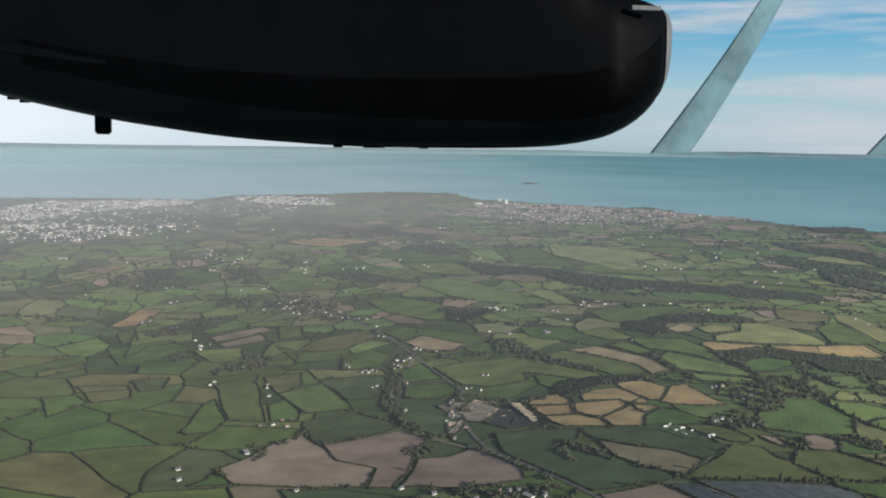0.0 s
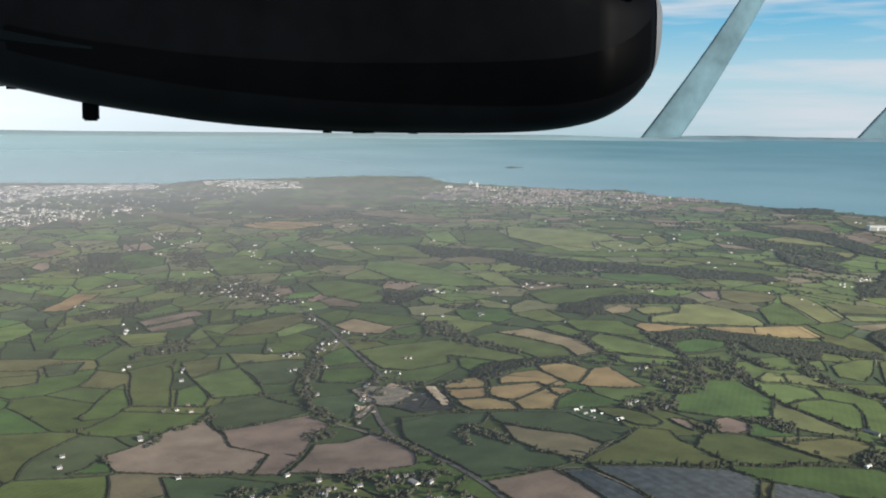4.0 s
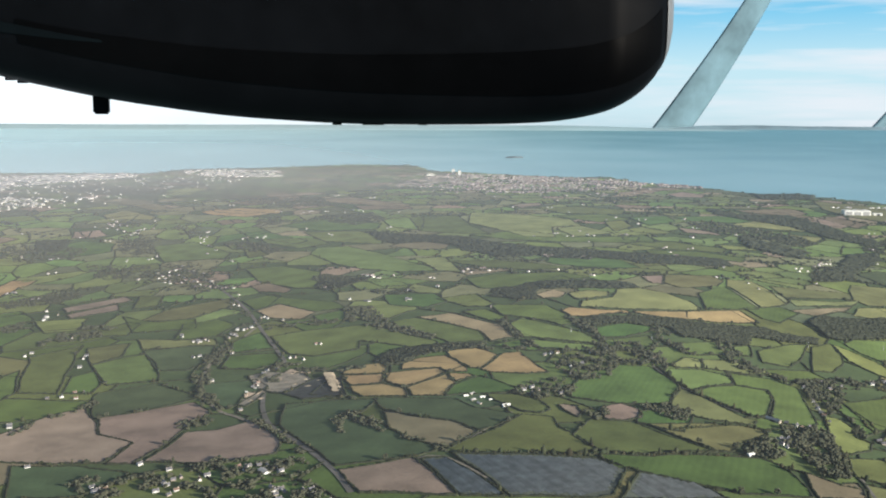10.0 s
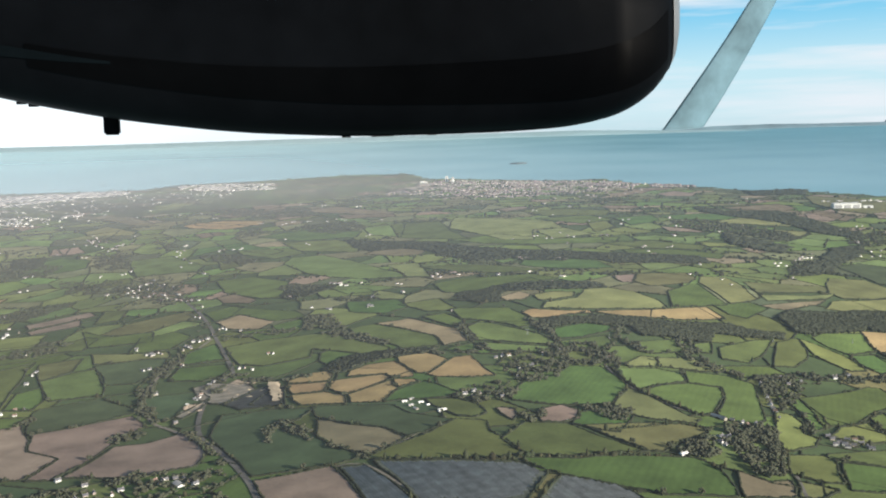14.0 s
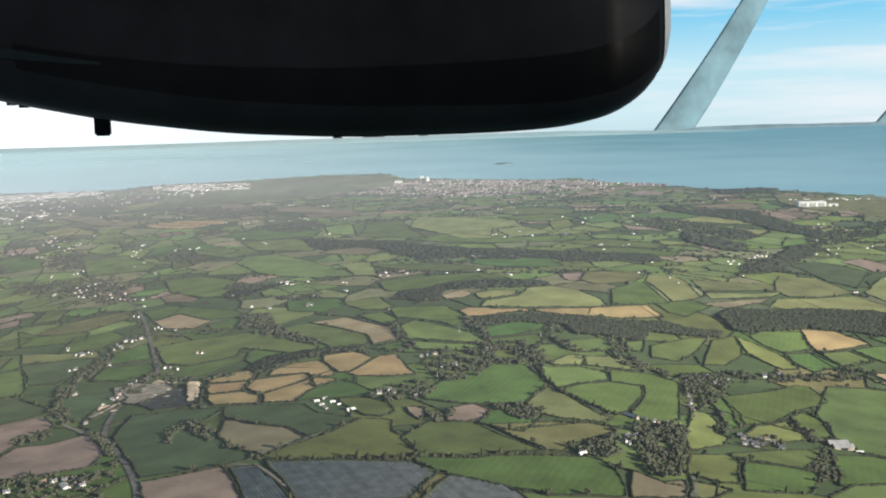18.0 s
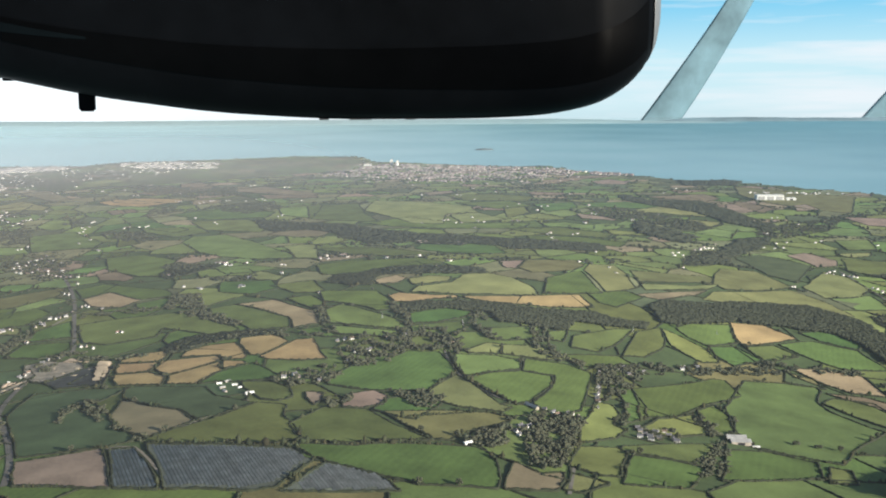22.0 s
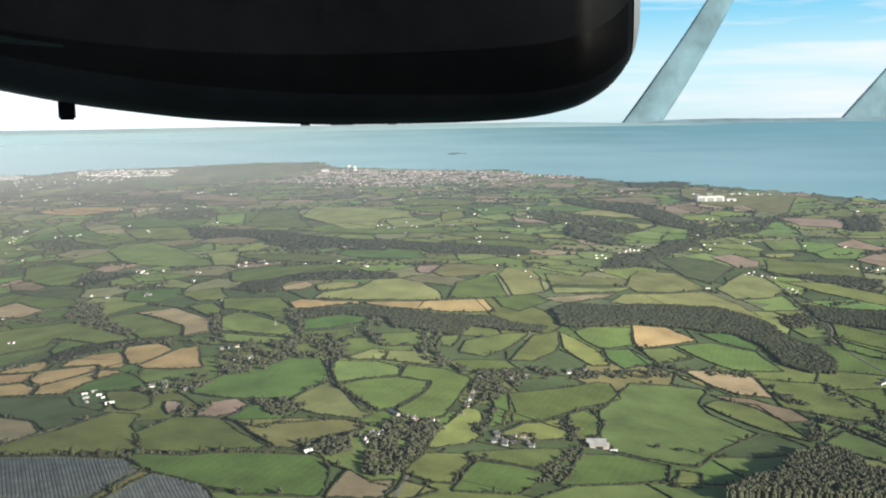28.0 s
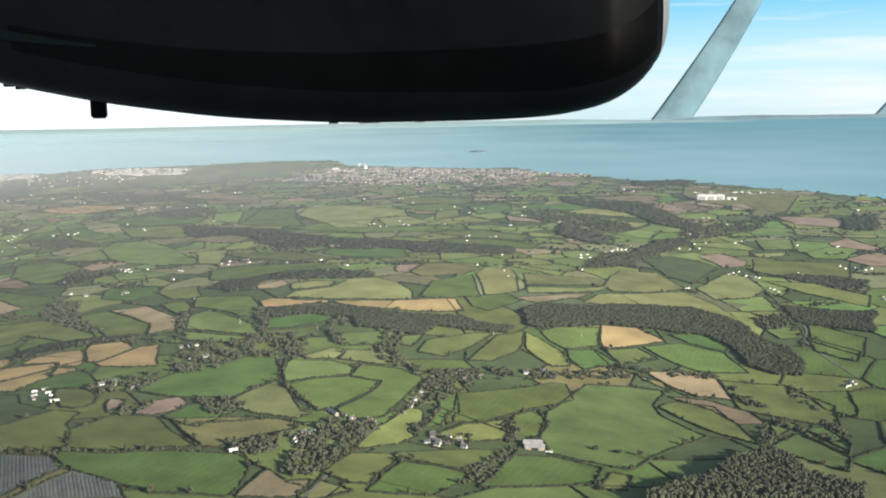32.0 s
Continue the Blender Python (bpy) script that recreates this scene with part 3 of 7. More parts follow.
field("pasture", (-87.9, 407.4), (-75.4, 414.5), (-70.0, 402.9), (-80.4, 397.7))
field("lush", (-137.5, 436.7), (-124.6, 458.9), (-107.0, 454.2), (-103.6, 438.7), (-119.4, 429.0))
field("stubble", (-174.2, 450.1), (-163.5, 462.0), (-154.2, 459.1), (-161.1, 444.1))
field("straw", (-83.8, 539.3), (-69.4, 548.2), (-45.8, 541.8), (-43.9, 528.6), (-63.3, 527.9), (-80.0, 532.5))
field("barley", (-137.0, 519.5), (-131.2, 537.7), (-107.3, 516.3), (-107.0, 508.2), (-130.1, 507.5))
field("plough", (-132.8, 476.6), (-124.4, 482.2), (-116.6, 469.8), (-124.0, 463.7))
field("bright", (-93.2, 466.8), (-92.2, 484.9), (-81.7, 479.2), (-73.5, 460.4), (-85.0, 459.5))
field("lush", (-59.8, 447.5), (-60.8, 465.9), (-42.1, 475.1), (-16.7, 448.8), (-20.0, 441.6), (-46.0, 461.1))
field("pasture", (-22.1, 470.9), (4.3, 472.9), (17.9, 455.1), (18.2, 438.0), (-8.6, 446.9))
field("stubble", (21.8, 431.6), (28.3, 445.6), (34.4, 447.1), (48.3, 434.0), (46.9, 424.3), (37.6, 422.1))
field("lush", (58.9, 457.9), (80.3, 468.8), (105.0, 452.1), (135.3, 452.0), (131.3, 437.6), (97.1, 438.6), (74.8, 445.6))
field("stubble", (-37.7, 589.1), (-15.2, 614.1), (25.7, 565.0), (21.0, 551.6), (-7.2, 568.9))
field("stubble", (-149.2, 572.3), (-141.3, 593.8), (-107.7, 545.2), (-115.7, 537.8))
field("plough", (159.8, 480.4), (171.7, 472.1), (177.5, 461.4), (160.4, 467.0))
field("stubble", (206.6, 546.0), (240.3, 557.5), (243.4, 536.4), (231.1, 524.4), (213.2, 535.1))
field("plough", (240.0, 515.5), (259.1, 529.9), (256.4, 504.8), (242.8, 489.0), (235.0, 494.2))
field("olive", (269.5, 601.5), (293.1, 565.5), (316.5, 541.5), (293.6, 488.8), (275.2, 502.8), (262.7, 523.1), (258.0, 554.5))
field("plough", (273.1, 512.1), (280.6, 516.8), (282.5, 500.2), (269.5, 495.0))
field("pasture", (105.2, 182.1), (107.5, 190.3), (113.4, 201.4), (119.8, 204.6), (127.1, 206.1), (123.6, 186.7), (119.7, 169.7), (116.0, 170.9), (111.5, 176.4))
field("lush", (131.9, 420.3), (154.8, 417.3), (171.2, 407.5), (166.6, 396.1), (148.0, 402.9), (132.7, 405.8))
field("pasture", (124.1, 438.1), (148.9, 441.4), (168.4, 427.9), (164.2, 417.8), (141.6, 422.9))
field("lush", (165.3, 515.8), (189.8, 523.2), (207.0, 509.7), (196.0, 498.5), (171.7, 502.7))
field("pasture", (96.1, 552.5), (124.7, 559.1), (145.0, 543.4), (139.9, 522.9), (107.7, 527.9))
field("lush", (141.6, 510.9), (163.1, 520.6), (162.7, 499.0), (146.9, 484.2))
field("lush", (101.5, 516.7), (131.2, 524.0), (140.9, 504.4), (123.1, 493.7))
field("olive", (-48.2, 312.7), (-42.7, 326.6), (-25.8, 336.1), (-21.9, 327.0), (-31.8, 311.4), (-42.1, 309.1))
field("lush", (-56.5, 318.7), (-45.5, 310.6), (-30.5, 310.4), (-27.6, 299.3), (-46.2, 297.6))
field("olive", (-42.4, 289.9), (-31.7, 287.8), (-18.7, 287.7), (-16.2, 281.3), (-37.3, 279.2))
field("lush", (-12.3, 283.4), (-6.1, 292.1), (0.6, 274.8), (-11.6, 273.1))
field("lush", (-10.2, 259.2), (-10.2, 270.2), (2.1, 270.3), (5.6, 261.8), (0.3, 256.3))
field("meadow", (-36.4, 277.5), (-23.9, 280.9), (-16.6, 280.3), (-15.6, 265.2), (-18.7, 258.7), (-27.4, 259.0))
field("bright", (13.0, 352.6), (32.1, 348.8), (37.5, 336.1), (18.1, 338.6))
field("meadow", (14.8, 207.7), (13.0, 224.4), (25.5, 223.8), (34.8, 221.9), (30.6, 211.4), (43.0, 192.9), (48.8, 184.4), (44.3, 181.1), (30.5, 179.4), (22.0, 195.0))
field("plough", (30.9, 177.2), (44.1, 180.3), (52.1, 162.5), (35.6, 165.8))
field("meadow", (-12.2, 246.0), (1.9, 246.6), (6.2, 240.7), (2.0, 226.9), (-0.2, 223.5), (-8.2, 236.3))
field("quarry", (2.1, 226.0), (1.5, 232.6), (4.9, 238.9), (6.5, 238.8), (5.8, 229.9), (4.1, 225.0))
field("solar", (45.5, 179.4), (49.4, 179.9), (57.9, 166.0), (59.4, 161.5), (52.4, 162.5))
field("solar", (50.7, 181.6), (76.4, 177.5), (80.8, 172.8), (76.4, 162.0), (73.0, 160.5), (60.1, 161.5), (58.7, 166.3))
field("solar", (77.4, 160.3), (82.6, 171.3), (90.4, 167.6), (94.6, 160.8))
field("barley", (34.2, 401.4), (46.9, 402.4), (53.8, 364.6), (44.3, 370.3), (38.6, 388.6))
field("barley", (89.6, 303.5), (91.4, 310.7), (101.8, 315.8), (104.5, 328.9), (111.7, 332.9), (120.0, 325.2), (125.8, 314.1), (127.0, 304.2), (102.8, 301.2))
field("lush", (89.5, 207.2), (96.8, 211.8), (99.9, 206.3), (95.7, 194.5), (92.6, 195.5), (87.4, 200.0))
field("lush", (-32.1, 389.2), (-17.7, 391.4), (-0.3, 374.4), (1.4, 354.6), (5.5, 344.0), (-6.2, 347.6), (-22.4, 364.2))
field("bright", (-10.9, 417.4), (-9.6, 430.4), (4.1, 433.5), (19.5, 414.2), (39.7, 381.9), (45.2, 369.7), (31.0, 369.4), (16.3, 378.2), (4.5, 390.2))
field("pasture", (-87.4, 447.3), (-69.5, 452.8), (-46.6, 426.3), (-46.7, 414.8), (-72.3, 414.7))
field("pasture", (-40.0, 455.7), (-14.4, 455.7), (-5.1, 440.5), (-17.2, 431.8), (-35.3, 445.8))
field("barley", (34.5, 338.1), (36.8, 344.2), (47.9, 331.5), (46.4, 325.7), (38.3, 329.8))
field("bright", (18.7, 354.5), (30.0, 356.7), (43.7, 347.5), (33.5, 342.2), (26.4, 340.5))
field("lush", (27.7, 328.7), (44.5, 326.2), (48.8, 314.7), (41.8, 307.9), (29.7, 315.0))
field("stubble", (-23.0, 355.7), (-16.0, 358.1), (-6.2, 344.9), (-7.3, 340.1), (-17.7, 345.0))
field("tan", (-12.6, 316.7), (-6.8, 324.2), (6.6, 310.9), (4.1, 304.0), (-6.1, 307.3))
field("lush", (-20.5, 331.1), (-13.6, 337.0), (11.9, 321.8), (16.4, 313.4), (6.7, 311.5), (-7.1, 325.0), (-13.6, 318.3))
field("pasture", (-2.5, 286.9), (9.3, 290.9), (25.3, 293.1), (45.8, 270.2), (47.6, 265.9), (40.3, 266.4), (24.5, 276.6), (25.1, 268.6), (13.3, 265.1), (5.9, 268.2))
field("pasture", (32.3, 294.0), (38.9, 296.3), (49.9, 287.2), (57.7, 278.2), (60.0, 268.3), (50.0, 267.9), (44.1, 276.7), (36.2, 285.8))
field("tan", (39.3, 296.8), (50.0, 299.6), (64.2, 283.3), (67.5, 271.3), (61.2, 267.5), (57.6, 278.8), (49.8, 287.8))
field("bright", (66.8, 285.3), (71.1, 291.3), (77.8, 282.7), (81.9, 279.5), (90.4, 268.1), (89.3, 264.3), (80.5, 266.9), (70.0, 271.0))
field("bright", (70.2, 268.2), (80.8, 264.2), (89.2, 262.3), (84.5, 257.0), (73.0, 259.9))
field("lush", (61.0, 263.8), (68.8, 267.9), (72.4, 258.9), (79.2, 255.4), (70.6, 257.6))
field("pasture", (27.1, 511.3), (52.0, 519.1), (59.0, 483.0), (68.2, 457.7), (34.2, 470.0))
field("barley", (57.2, 494.0), (59.7, 529.9), (83.9, 522.8), (110.3, 502.8), (113.1, 481.3), (98.3, 478.6), (96.6, 450.3), (82.6, 453.1), (75.1, 467.7))
field("barley", (99.8, 475.1), (113.1, 481.3), (125.8, 461.3), (105.4, 451.2))
field("lush", (87.0, 386.2), (90.0, 410.3), (103.8, 400.5), (117.0, 392.8), (121.2, 374.1), (108.4, 372.0), (91.6, 379.8))
field("pasture", (47.5, 391.8), (64.7, 393.4), (80.7, 385.3), (95.1, 372.2), (80.1, 367.6), (63.0, 374.4))
field("lush", (54.7, 350.2), (65.2, 357.7), (90.6, 361.2), (99.0, 350.7), (78.7, 341.4), (69.2, 328.5), (59.6, 332.4))
field("plough", (117.3, 354.1), (126.7, 358.8), (122.7, 341.3), (119.0, 341.8))
field("olive", (123.7, 342.5), (127.5, 359.0), (144.4, 362.0), (146.2, 351.5), (142.4, 342.6), (127.0, 335.2))
field("lush", (128.4, 306.9), (131.3, 327.2), (142.3, 341.6), (144.2, 341.1), (146.5, 312.7))
field("barley", (145.5, 343.4), (148.2, 355.1), (157.2, 354.5), (159.1, 341.1), (158.3, 321.8), (148.2, 313.9))
field("tan", (77.1, 319.3), (83.7, 327.5), (87.7, 322.7), (84.7, 316.1), (78.9, 314.2))
field("barley", (88.1, 321.8), (94.5, 326.1), (101.3, 324.5), (100.7, 317.6), (89.2, 313.5))
field("lush", (62.0, 307.8), (79.1, 305.1), (83.4, 294.6), (86.7, 285.2), (81.6, 282.4), (72.7, 291.1), (65.0, 294.9))
field("lush", (89.5, 278.9), (99.8, 285.8), (106.8, 282.8), (105.3, 278.2), (97.4, 271.8), (91.0, 270.2))
field("pasture", (91.2, 267.1), (104.0, 273.8), (104.9, 265.2), (98.1, 259.1), (91.6, 261.9))
field("olive", (161.1, 347.9), (165.8, 347.6), (188.6, 347.1), (187.7, 339.2), (161.3, 331.4))
field("barley", (161.2, 328.4), (177.8, 332.1), (188.5, 337.3), (183.7, 330.1), (161.3, 320.9))
field("stubble", (156.8, 314.2), (176.2, 324.8), (182.4, 328.3), (177.1, 320.7), (163.1, 311.1))
field("olive", (195.2, 362.2), (208.1, 362.0), (213.7, 342.0), (204.2, 335.1), (189.0, 332.0), (186.7, 338.8))
field("meadow", (207.2, 384.8), (219.6, 394.6), (233.5, 377.7), (217.9, 348.9), (211.2, 358.7))
field("barley", (177.8, 316.3), (184.2, 327.0), (212.3, 337.6), (219.5, 326.3), (223.5, 313.4), (215.8, 316.0), (200.0, 320.9), (184.5, 315.2))
field("barley", (218.3, 343.3), (234.6, 368.9), (239.9, 361.5), (241.3, 345.2), (233.7, 335.4), (221.1, 330.9))
field("plough", (230.7, 394.9), (239.5, 401.7), (247.2, 389.5), (243.5, 379.4), (235.0, 376.2))
field("barley", (187.2, 491.0), (204.0, 507.1), (227.3, 486.6), (219.9, 478.3))
field("stubble", (202.9, 532.0), (228.4, 539.4), (241.1, 524.2), (223.1, 515.8))
field("stubble", (242.6, 524.3), (252.0, 526.3), (261.6, 500.7), (250.3, 490.9))
field("straw", (82.6, 299.3), (85.9, 302.5), (96.0, 299.1), (103.4, 299.0), (103.5, 296.5), (96.2, 295.3), (89.2, 291.9), (85.3, 292.0))
field("straw", (105.2, 298.6), (120.4, 301.8), (138.8, 308.4), (141.9, 296.1), (128.0, 292.5), (112.2, 294.0), (105.3, 296.7))
field("lush", (49.2, 220.8), (50.7, 228.8), (57.0, 236.4), (62.6, 228.2), (65.3, 224.2), (63.0, 221.2), (57.1, 220.9), (52.2, 221.4))
field("meadow", (33.6, 222.9), (51.4, 217.7), (55.2, 209.9), (64.1, 204.0), (60.2, 197.5), (56.3, 194.4), (50.1, 201.6), (35.4, 214.0))
field("stubble", (35.7, 212.7), (50.2, 200.8), (55.9, 193.5), (51.1, 186.9), (49.2, 185.9), (44.3, 190.7), (38.5, 198.8))
field("pasture", (49.3, 183.8), (54.7, 190.2), (60.4, 196.0), (64.6, 204.2), (70.7, 201.7), (71.4, 195.0), (74.0, 189.5), (76.8, 182.3), (71.2, 180.1), (61.7, 180.2), (51.9, 181.6))
field("pasture", (58.3, 220.5), (65.5, 219.1), (69.3, 214.3), (70.6, 207.3), (68.4, 204.9), (65.0, 206.5), (62.6, 210.5), (59.2, 217.1))
field("plough", (72.5, 211.0), (76.2, 210.9), (76.9, 205.4), (76.1, 201.6), (73.4, 206.0))
field("plough", (81.0, 204.2), (82.3, 209.8), (86.4, 212.9), (89.5, 208.7), (89.1, 202.7), (84.7, 200.5), (81.5, 201.0))
field("lush", (76.2, 217.3), (78.1, 227.1), (85.5, 240.6), (88.7, 240.4), (91.0, 245.2), (99.0, 245.2), (101.8, 235.9), (102.5, 230.0), (97.5, 215.3), (88.7, 212.8), (81.9, 214.0))
field("pasture", (73.2, 189.6), (78.2, 200.2), (81.4, 199.9), (86.7, 199.3), (91.3, 191.5), (96.5, 185.2), (98.7, 183.5), (90.4, 182.0), (83.6, 180.9), (77.9, 181.1), (75.2, 184.6))
field("olive", (89.4, 198.9), (98.5, 201.2), (111.5, 202.3), (112.1, 197.6), (106.3, 191.3), (101.2, 184.3), (98.8, 184.1), (94.1, 190.2))
field("olive", (97.5, 214.4), (102.6, 228.2), (107.0, 221.3), (111.6, 208.7), (113.7, 207.9), (111.8, 203.9), (103.3, 204.8), (97.4, 209.8))
field("bright", (101.7, 240.6), (102.8, 244.5), (112.2, 245.7), (115.8, 243.6), (118.1, 244.9), (116.7, 236.0), (110.1, 232.9), (105.0, 227.2), (103.3, 230.6))
field("lush", (105.3, 225.9), (109.9, 231.5), (116.7, 234.7), (123.3, 234.1), (122.7, 226.5), (117.4, 213.3), (114.2, 210.4), (109.1, 219.9))
field("lush", (119.0, 245.1), (127.7, 244.5), (133.2, 240.4), (130.8, 226.8), (126.9, 211.0), (123.2, 206.7), (119.2, 208.0), (117.8, 212.5), (122.8, 224.8), (124.1, 234.7), (117.1, 235.7))
field("barley", (105.0, 249.0), (109.8, 255.8), (113.8, 255.3), (112.5, 247.6), (105.1, 246.6))
field("barley", (114.1, 255.4), (122.3, 256.4), (128.2, 252.2), (131.3, 248.6), (122.9, 246.5), (112.8, 247.6))
field("bright", (126.5, 203.0), (131.5, 218.6), (134.3, 218.3), (134.4, 211.4), (132.3, 202.8), (134.3, 200.8), (131.5, 195.2), (124.9, 189.9), (123.5, 191.3))
field("lush", (140.9, 232.2), (145.5, 235.1), (163.2, 248.6), (166.6, 248.9), (167.0, 238.9), (156.7, 228.6), (147.2, 215.8), (138.7, 210.8), (140.6, 221.7))
field("pasture", (122.5, 186.7), (130.4, 188.6), (131.9, 186.1), (128.3, 174.0), (125.4, 173.5), (120.6, 176.8))
field("pasture", (131.3, 189.9), (140.5, 195.0), (151.4, 199.6), (144.9, 184.3), (137.4, 186.5), (130.8, 187.1))
field("lush", (132.6, 185.3), (138.8, 185.3), (144.3, 182.9), (139.2, 170.8), (128.0, 170.8))
field("lush", (76.9, 179.2), (86.4, 179.4), (97.9, 181.6), (107.3, 181.3), (109.1, 176.4), (109.6, 168.8), (108.9, 164.1), (97.1, 163.9), (89.0, 167.8), (84.0, 170.8), (78.7, 173.7))
field("stubble", (111.8, 176.2), (116.0, 171.5), (119.5, 173.1), (118.0, 165.0), (109.8, 164.2))
field("pasture", (132.6, 268.4), (144.5, 277.7), (150.4, 280.1), (142.5, 264.9), (137.8, 257.8), (131.1, 258.8))
field("pasture", (150.7, 278.3), (158.6, 284.6), (157.3, 273.3), (154.2, 265.9), (149.1, 258.9), (143.8, 257.3), (145.9, 265.8))
field("lush", (163.0, 286.1), (167.7, 291.1), (179.8, 294.0), (178.2, 280.1), (168.6, 274.2), (164.6, 279.7))
field("bright", (159.0, 283.7), (160.8, 281.9), (167.5, 271.3), (168.5, 262.4), (163.6, 260.6), (160.1, 266.7), (158.1, 271.3))
field("pasture", (110.9, 268.3), (124.2, 273.5), (123.2, 262.6), (114.4, 258.8), (111.4, 261.8))
field("quarry", (2.4, 241.9), (-1.2, 250.3), (3.5, 253.5), (13.6, 249.2), (16.3, 243.5), (12.9, 237.0), (10.7, 233.8), (7.7, 234.9))
field("pit", (10.9, 233.3), (13.1, 236.5), (16.3, 243.5), (20.1, 246.3), (26.0, 227.1), (16.4, 227.4))
field("plough", (-49.7, 202.9), (-44.1, 212.7), (-39.4, 224.8), (-34.4, 229.5), (-26.1, 215.0), (-23.7, 209.6), (-14.6, 203.0), (-15.6, 191.2), (-26.6, 191.7), (-44.4, 193.7))
field("plough", (-28.6, 221.9), (-20.7, 225.0), (-9.3, 231.3), (-3.6, 222.3), (-5.8, 212.2), (-7.0, 200.6), (-9.7, 189.6), (-14.9, 190.4), (-13.9, 202.5), (-23.2, 209.9), (-25.2, 213.7))
field("plough", (-4.8, 207.9), (2.0, 208.4), (7.4, 213.2), (14.5, 203.1), (17.4, 196.5), (17.4, 189.3), (8.0, 186.6), (-7.8, 189.9))
field("pit", (17.8, 230.0), (19.8, 239.5), (23.1, 244.5), (26.7, 226.5))
field("straw", (22.9, 247.5), (27.5, 252.9), (33.3, 253.4), (34.2, 248.0), (34.0, 244.0), (23.4, 245.4))
field("straw", (23.4, 244.4), (33.9, 243.0), (34.6, 235.3), (26.8, 235.8), (25.2, 239.4))
field("straw", (26.8, 234.8), (34.7, 234.3), (39.5, 229.5), (40.6, 222.6), (30.4, 225.4), (27.7, 230.0))
field("straw", (34.2, 243.4), (46.9, 244.9), (49.1, 239.7), (44.2, 234.3), (39.7, 231.0), (35.4, 236.6))
field("straw", (38.2, 251.1), (42.0, 255.4), (49.0, 256.0), (50.2, 253.6), (53.9, 243.4), (53.9, 240.3), (49.3, 241.2), (47.0, 245.9), (38.2, 245.9))
field("straw", (40.2, 229.4), (44.9, 234.6), (49.0, 238.8), (51.1, 231.3), (48.6, 221.1), (41.5, 222.8))
field("straw", (49.5, 239.7), (54.6, 238.2), (55.4, 237.0), (51.5, 232.2))
field("straw", (49.4, 259.7), (55.9, 261.8), (60.8, 256.1), (62.3, 253.8), (57.4, 242.8), (54.7, 243.8), (50.5, 254.1))
field("straw", (57.6, 241.8), (63.4, 255.8), (68.1, 256.4), (70.4, 249.4), (73.5, 237.4), (67.7, 236.6), (59.7, 239.4))
field("lush", (-32.8, 304.4), (-23.4, 308.7), (-16.1, 301.8), (-18.5, 290.3), (-30.9, 287.3))

# the rest of the patchwork: uneven cells on a skewed lattice
rng = np.random.RandomState(7)


def voronoi(seeds, reach):
    """Cells of a scatter of seeds, each as a list of corners."""
    cells = []
    for i, s in enumerate(seeds):
        d = np.hypot(*(seeds - s).T)
        near = [j for j in np.argsort(d)[1:22] if d[j] < reach * 3]
        poly = [(s[0] - reach, s[1] - reach), (s[0] + reach, s[1] - reach), (s[0] + reach, s[1] + reach), (s[0] - reach, s[1] + reach)]
        for j in near:
            m, n = (s + seeds[j]) / 2, seeds[j] - s
            out = []
            for k in range(len(poly)):
                a, b = poly[k], poly[(k + 1) % len(poly)]
                da = (a[0] - m[0]) * n[0] + (a[1] - m[1]) * n[1]
                db = (b[0] - m[0]) * n[0] + (b[1] - m[1]) * n[1]
                if da <= 0:
                    out.append(a)
                if (da < 0) != (db < 0) and da != db:
                    t = da / (da - db)
                    out.append((a[0] + t * (b[0] - a[0]), a[1] + t * (b[1] - a[1])))
            poly = out
            if len(poly) < 3:
                break
        cells.append(poly)
    return cells


def in_view_land(x, y):
    return (y > 110) & (y < np.interp(x, CX, CY) - 8) & (x > -0.50 * y - 40) & (x < 146 + 0.56 * y)


seeds_ = []
y_ = 112.0
while y_ < 960:
    size = 13.5 + 0.010 * y_ if y_ < 320 else 12.6
    x_ = -0.55 * y_ - 60
    while x_ < 170 + 0.6 * y_:
        xx, yy = x_ + rng.uniform(-0.46, 0.46) * size * 1.35 + 0.25 * (y_ % 40), y_ + rng.uniform(-0.46, 0.46) * size
        if in_view_land(xx, yy) and rng.uniform() > 0.2:
            seeds_.append((xx, yy))
        x_ += size * 1.35
    y_ += size
# the same patchwork goes on below and behind the flight
y_ = -78.0
while y_ < 112:
    x_ = -200.0
    while x_ < 330:
        if rng.uniform() > 0.15 and not in_view_land(x_, y_):
            seeds_.append((x_ + rng.uniform(-8, 8) + 0.25 * (y_ % 40), y_ + rng.uniform(-6, 6)))
        x_ += 21.0
    y_ += 15.5
seeds_ = np.array(seeds_)
cells_ = voronoi(seeds_, 34)


def in_fields(p, grow=1.05):
    """Which points lie on a field of their own, or close round it."""
    hit = np.zeros(len(p), bool)
    for _, poly in FIELDS:
        q = np.array(poly)
        c = q.mean(0)
        q = c + (q - c) * grow
        lo, hi = q.min(0), q.max(0)
        k = np.nonzero((p[:, 0] > lo[0]) & (p[:, 0] < hi[0]) & (p[:, 1] > lo[1]) & (p[:, 1] < hi[1]) & ~hit)[0]
        if len(k):
            hit[k] = inside(p[k, 0], p[k, 1], q)
    return hit


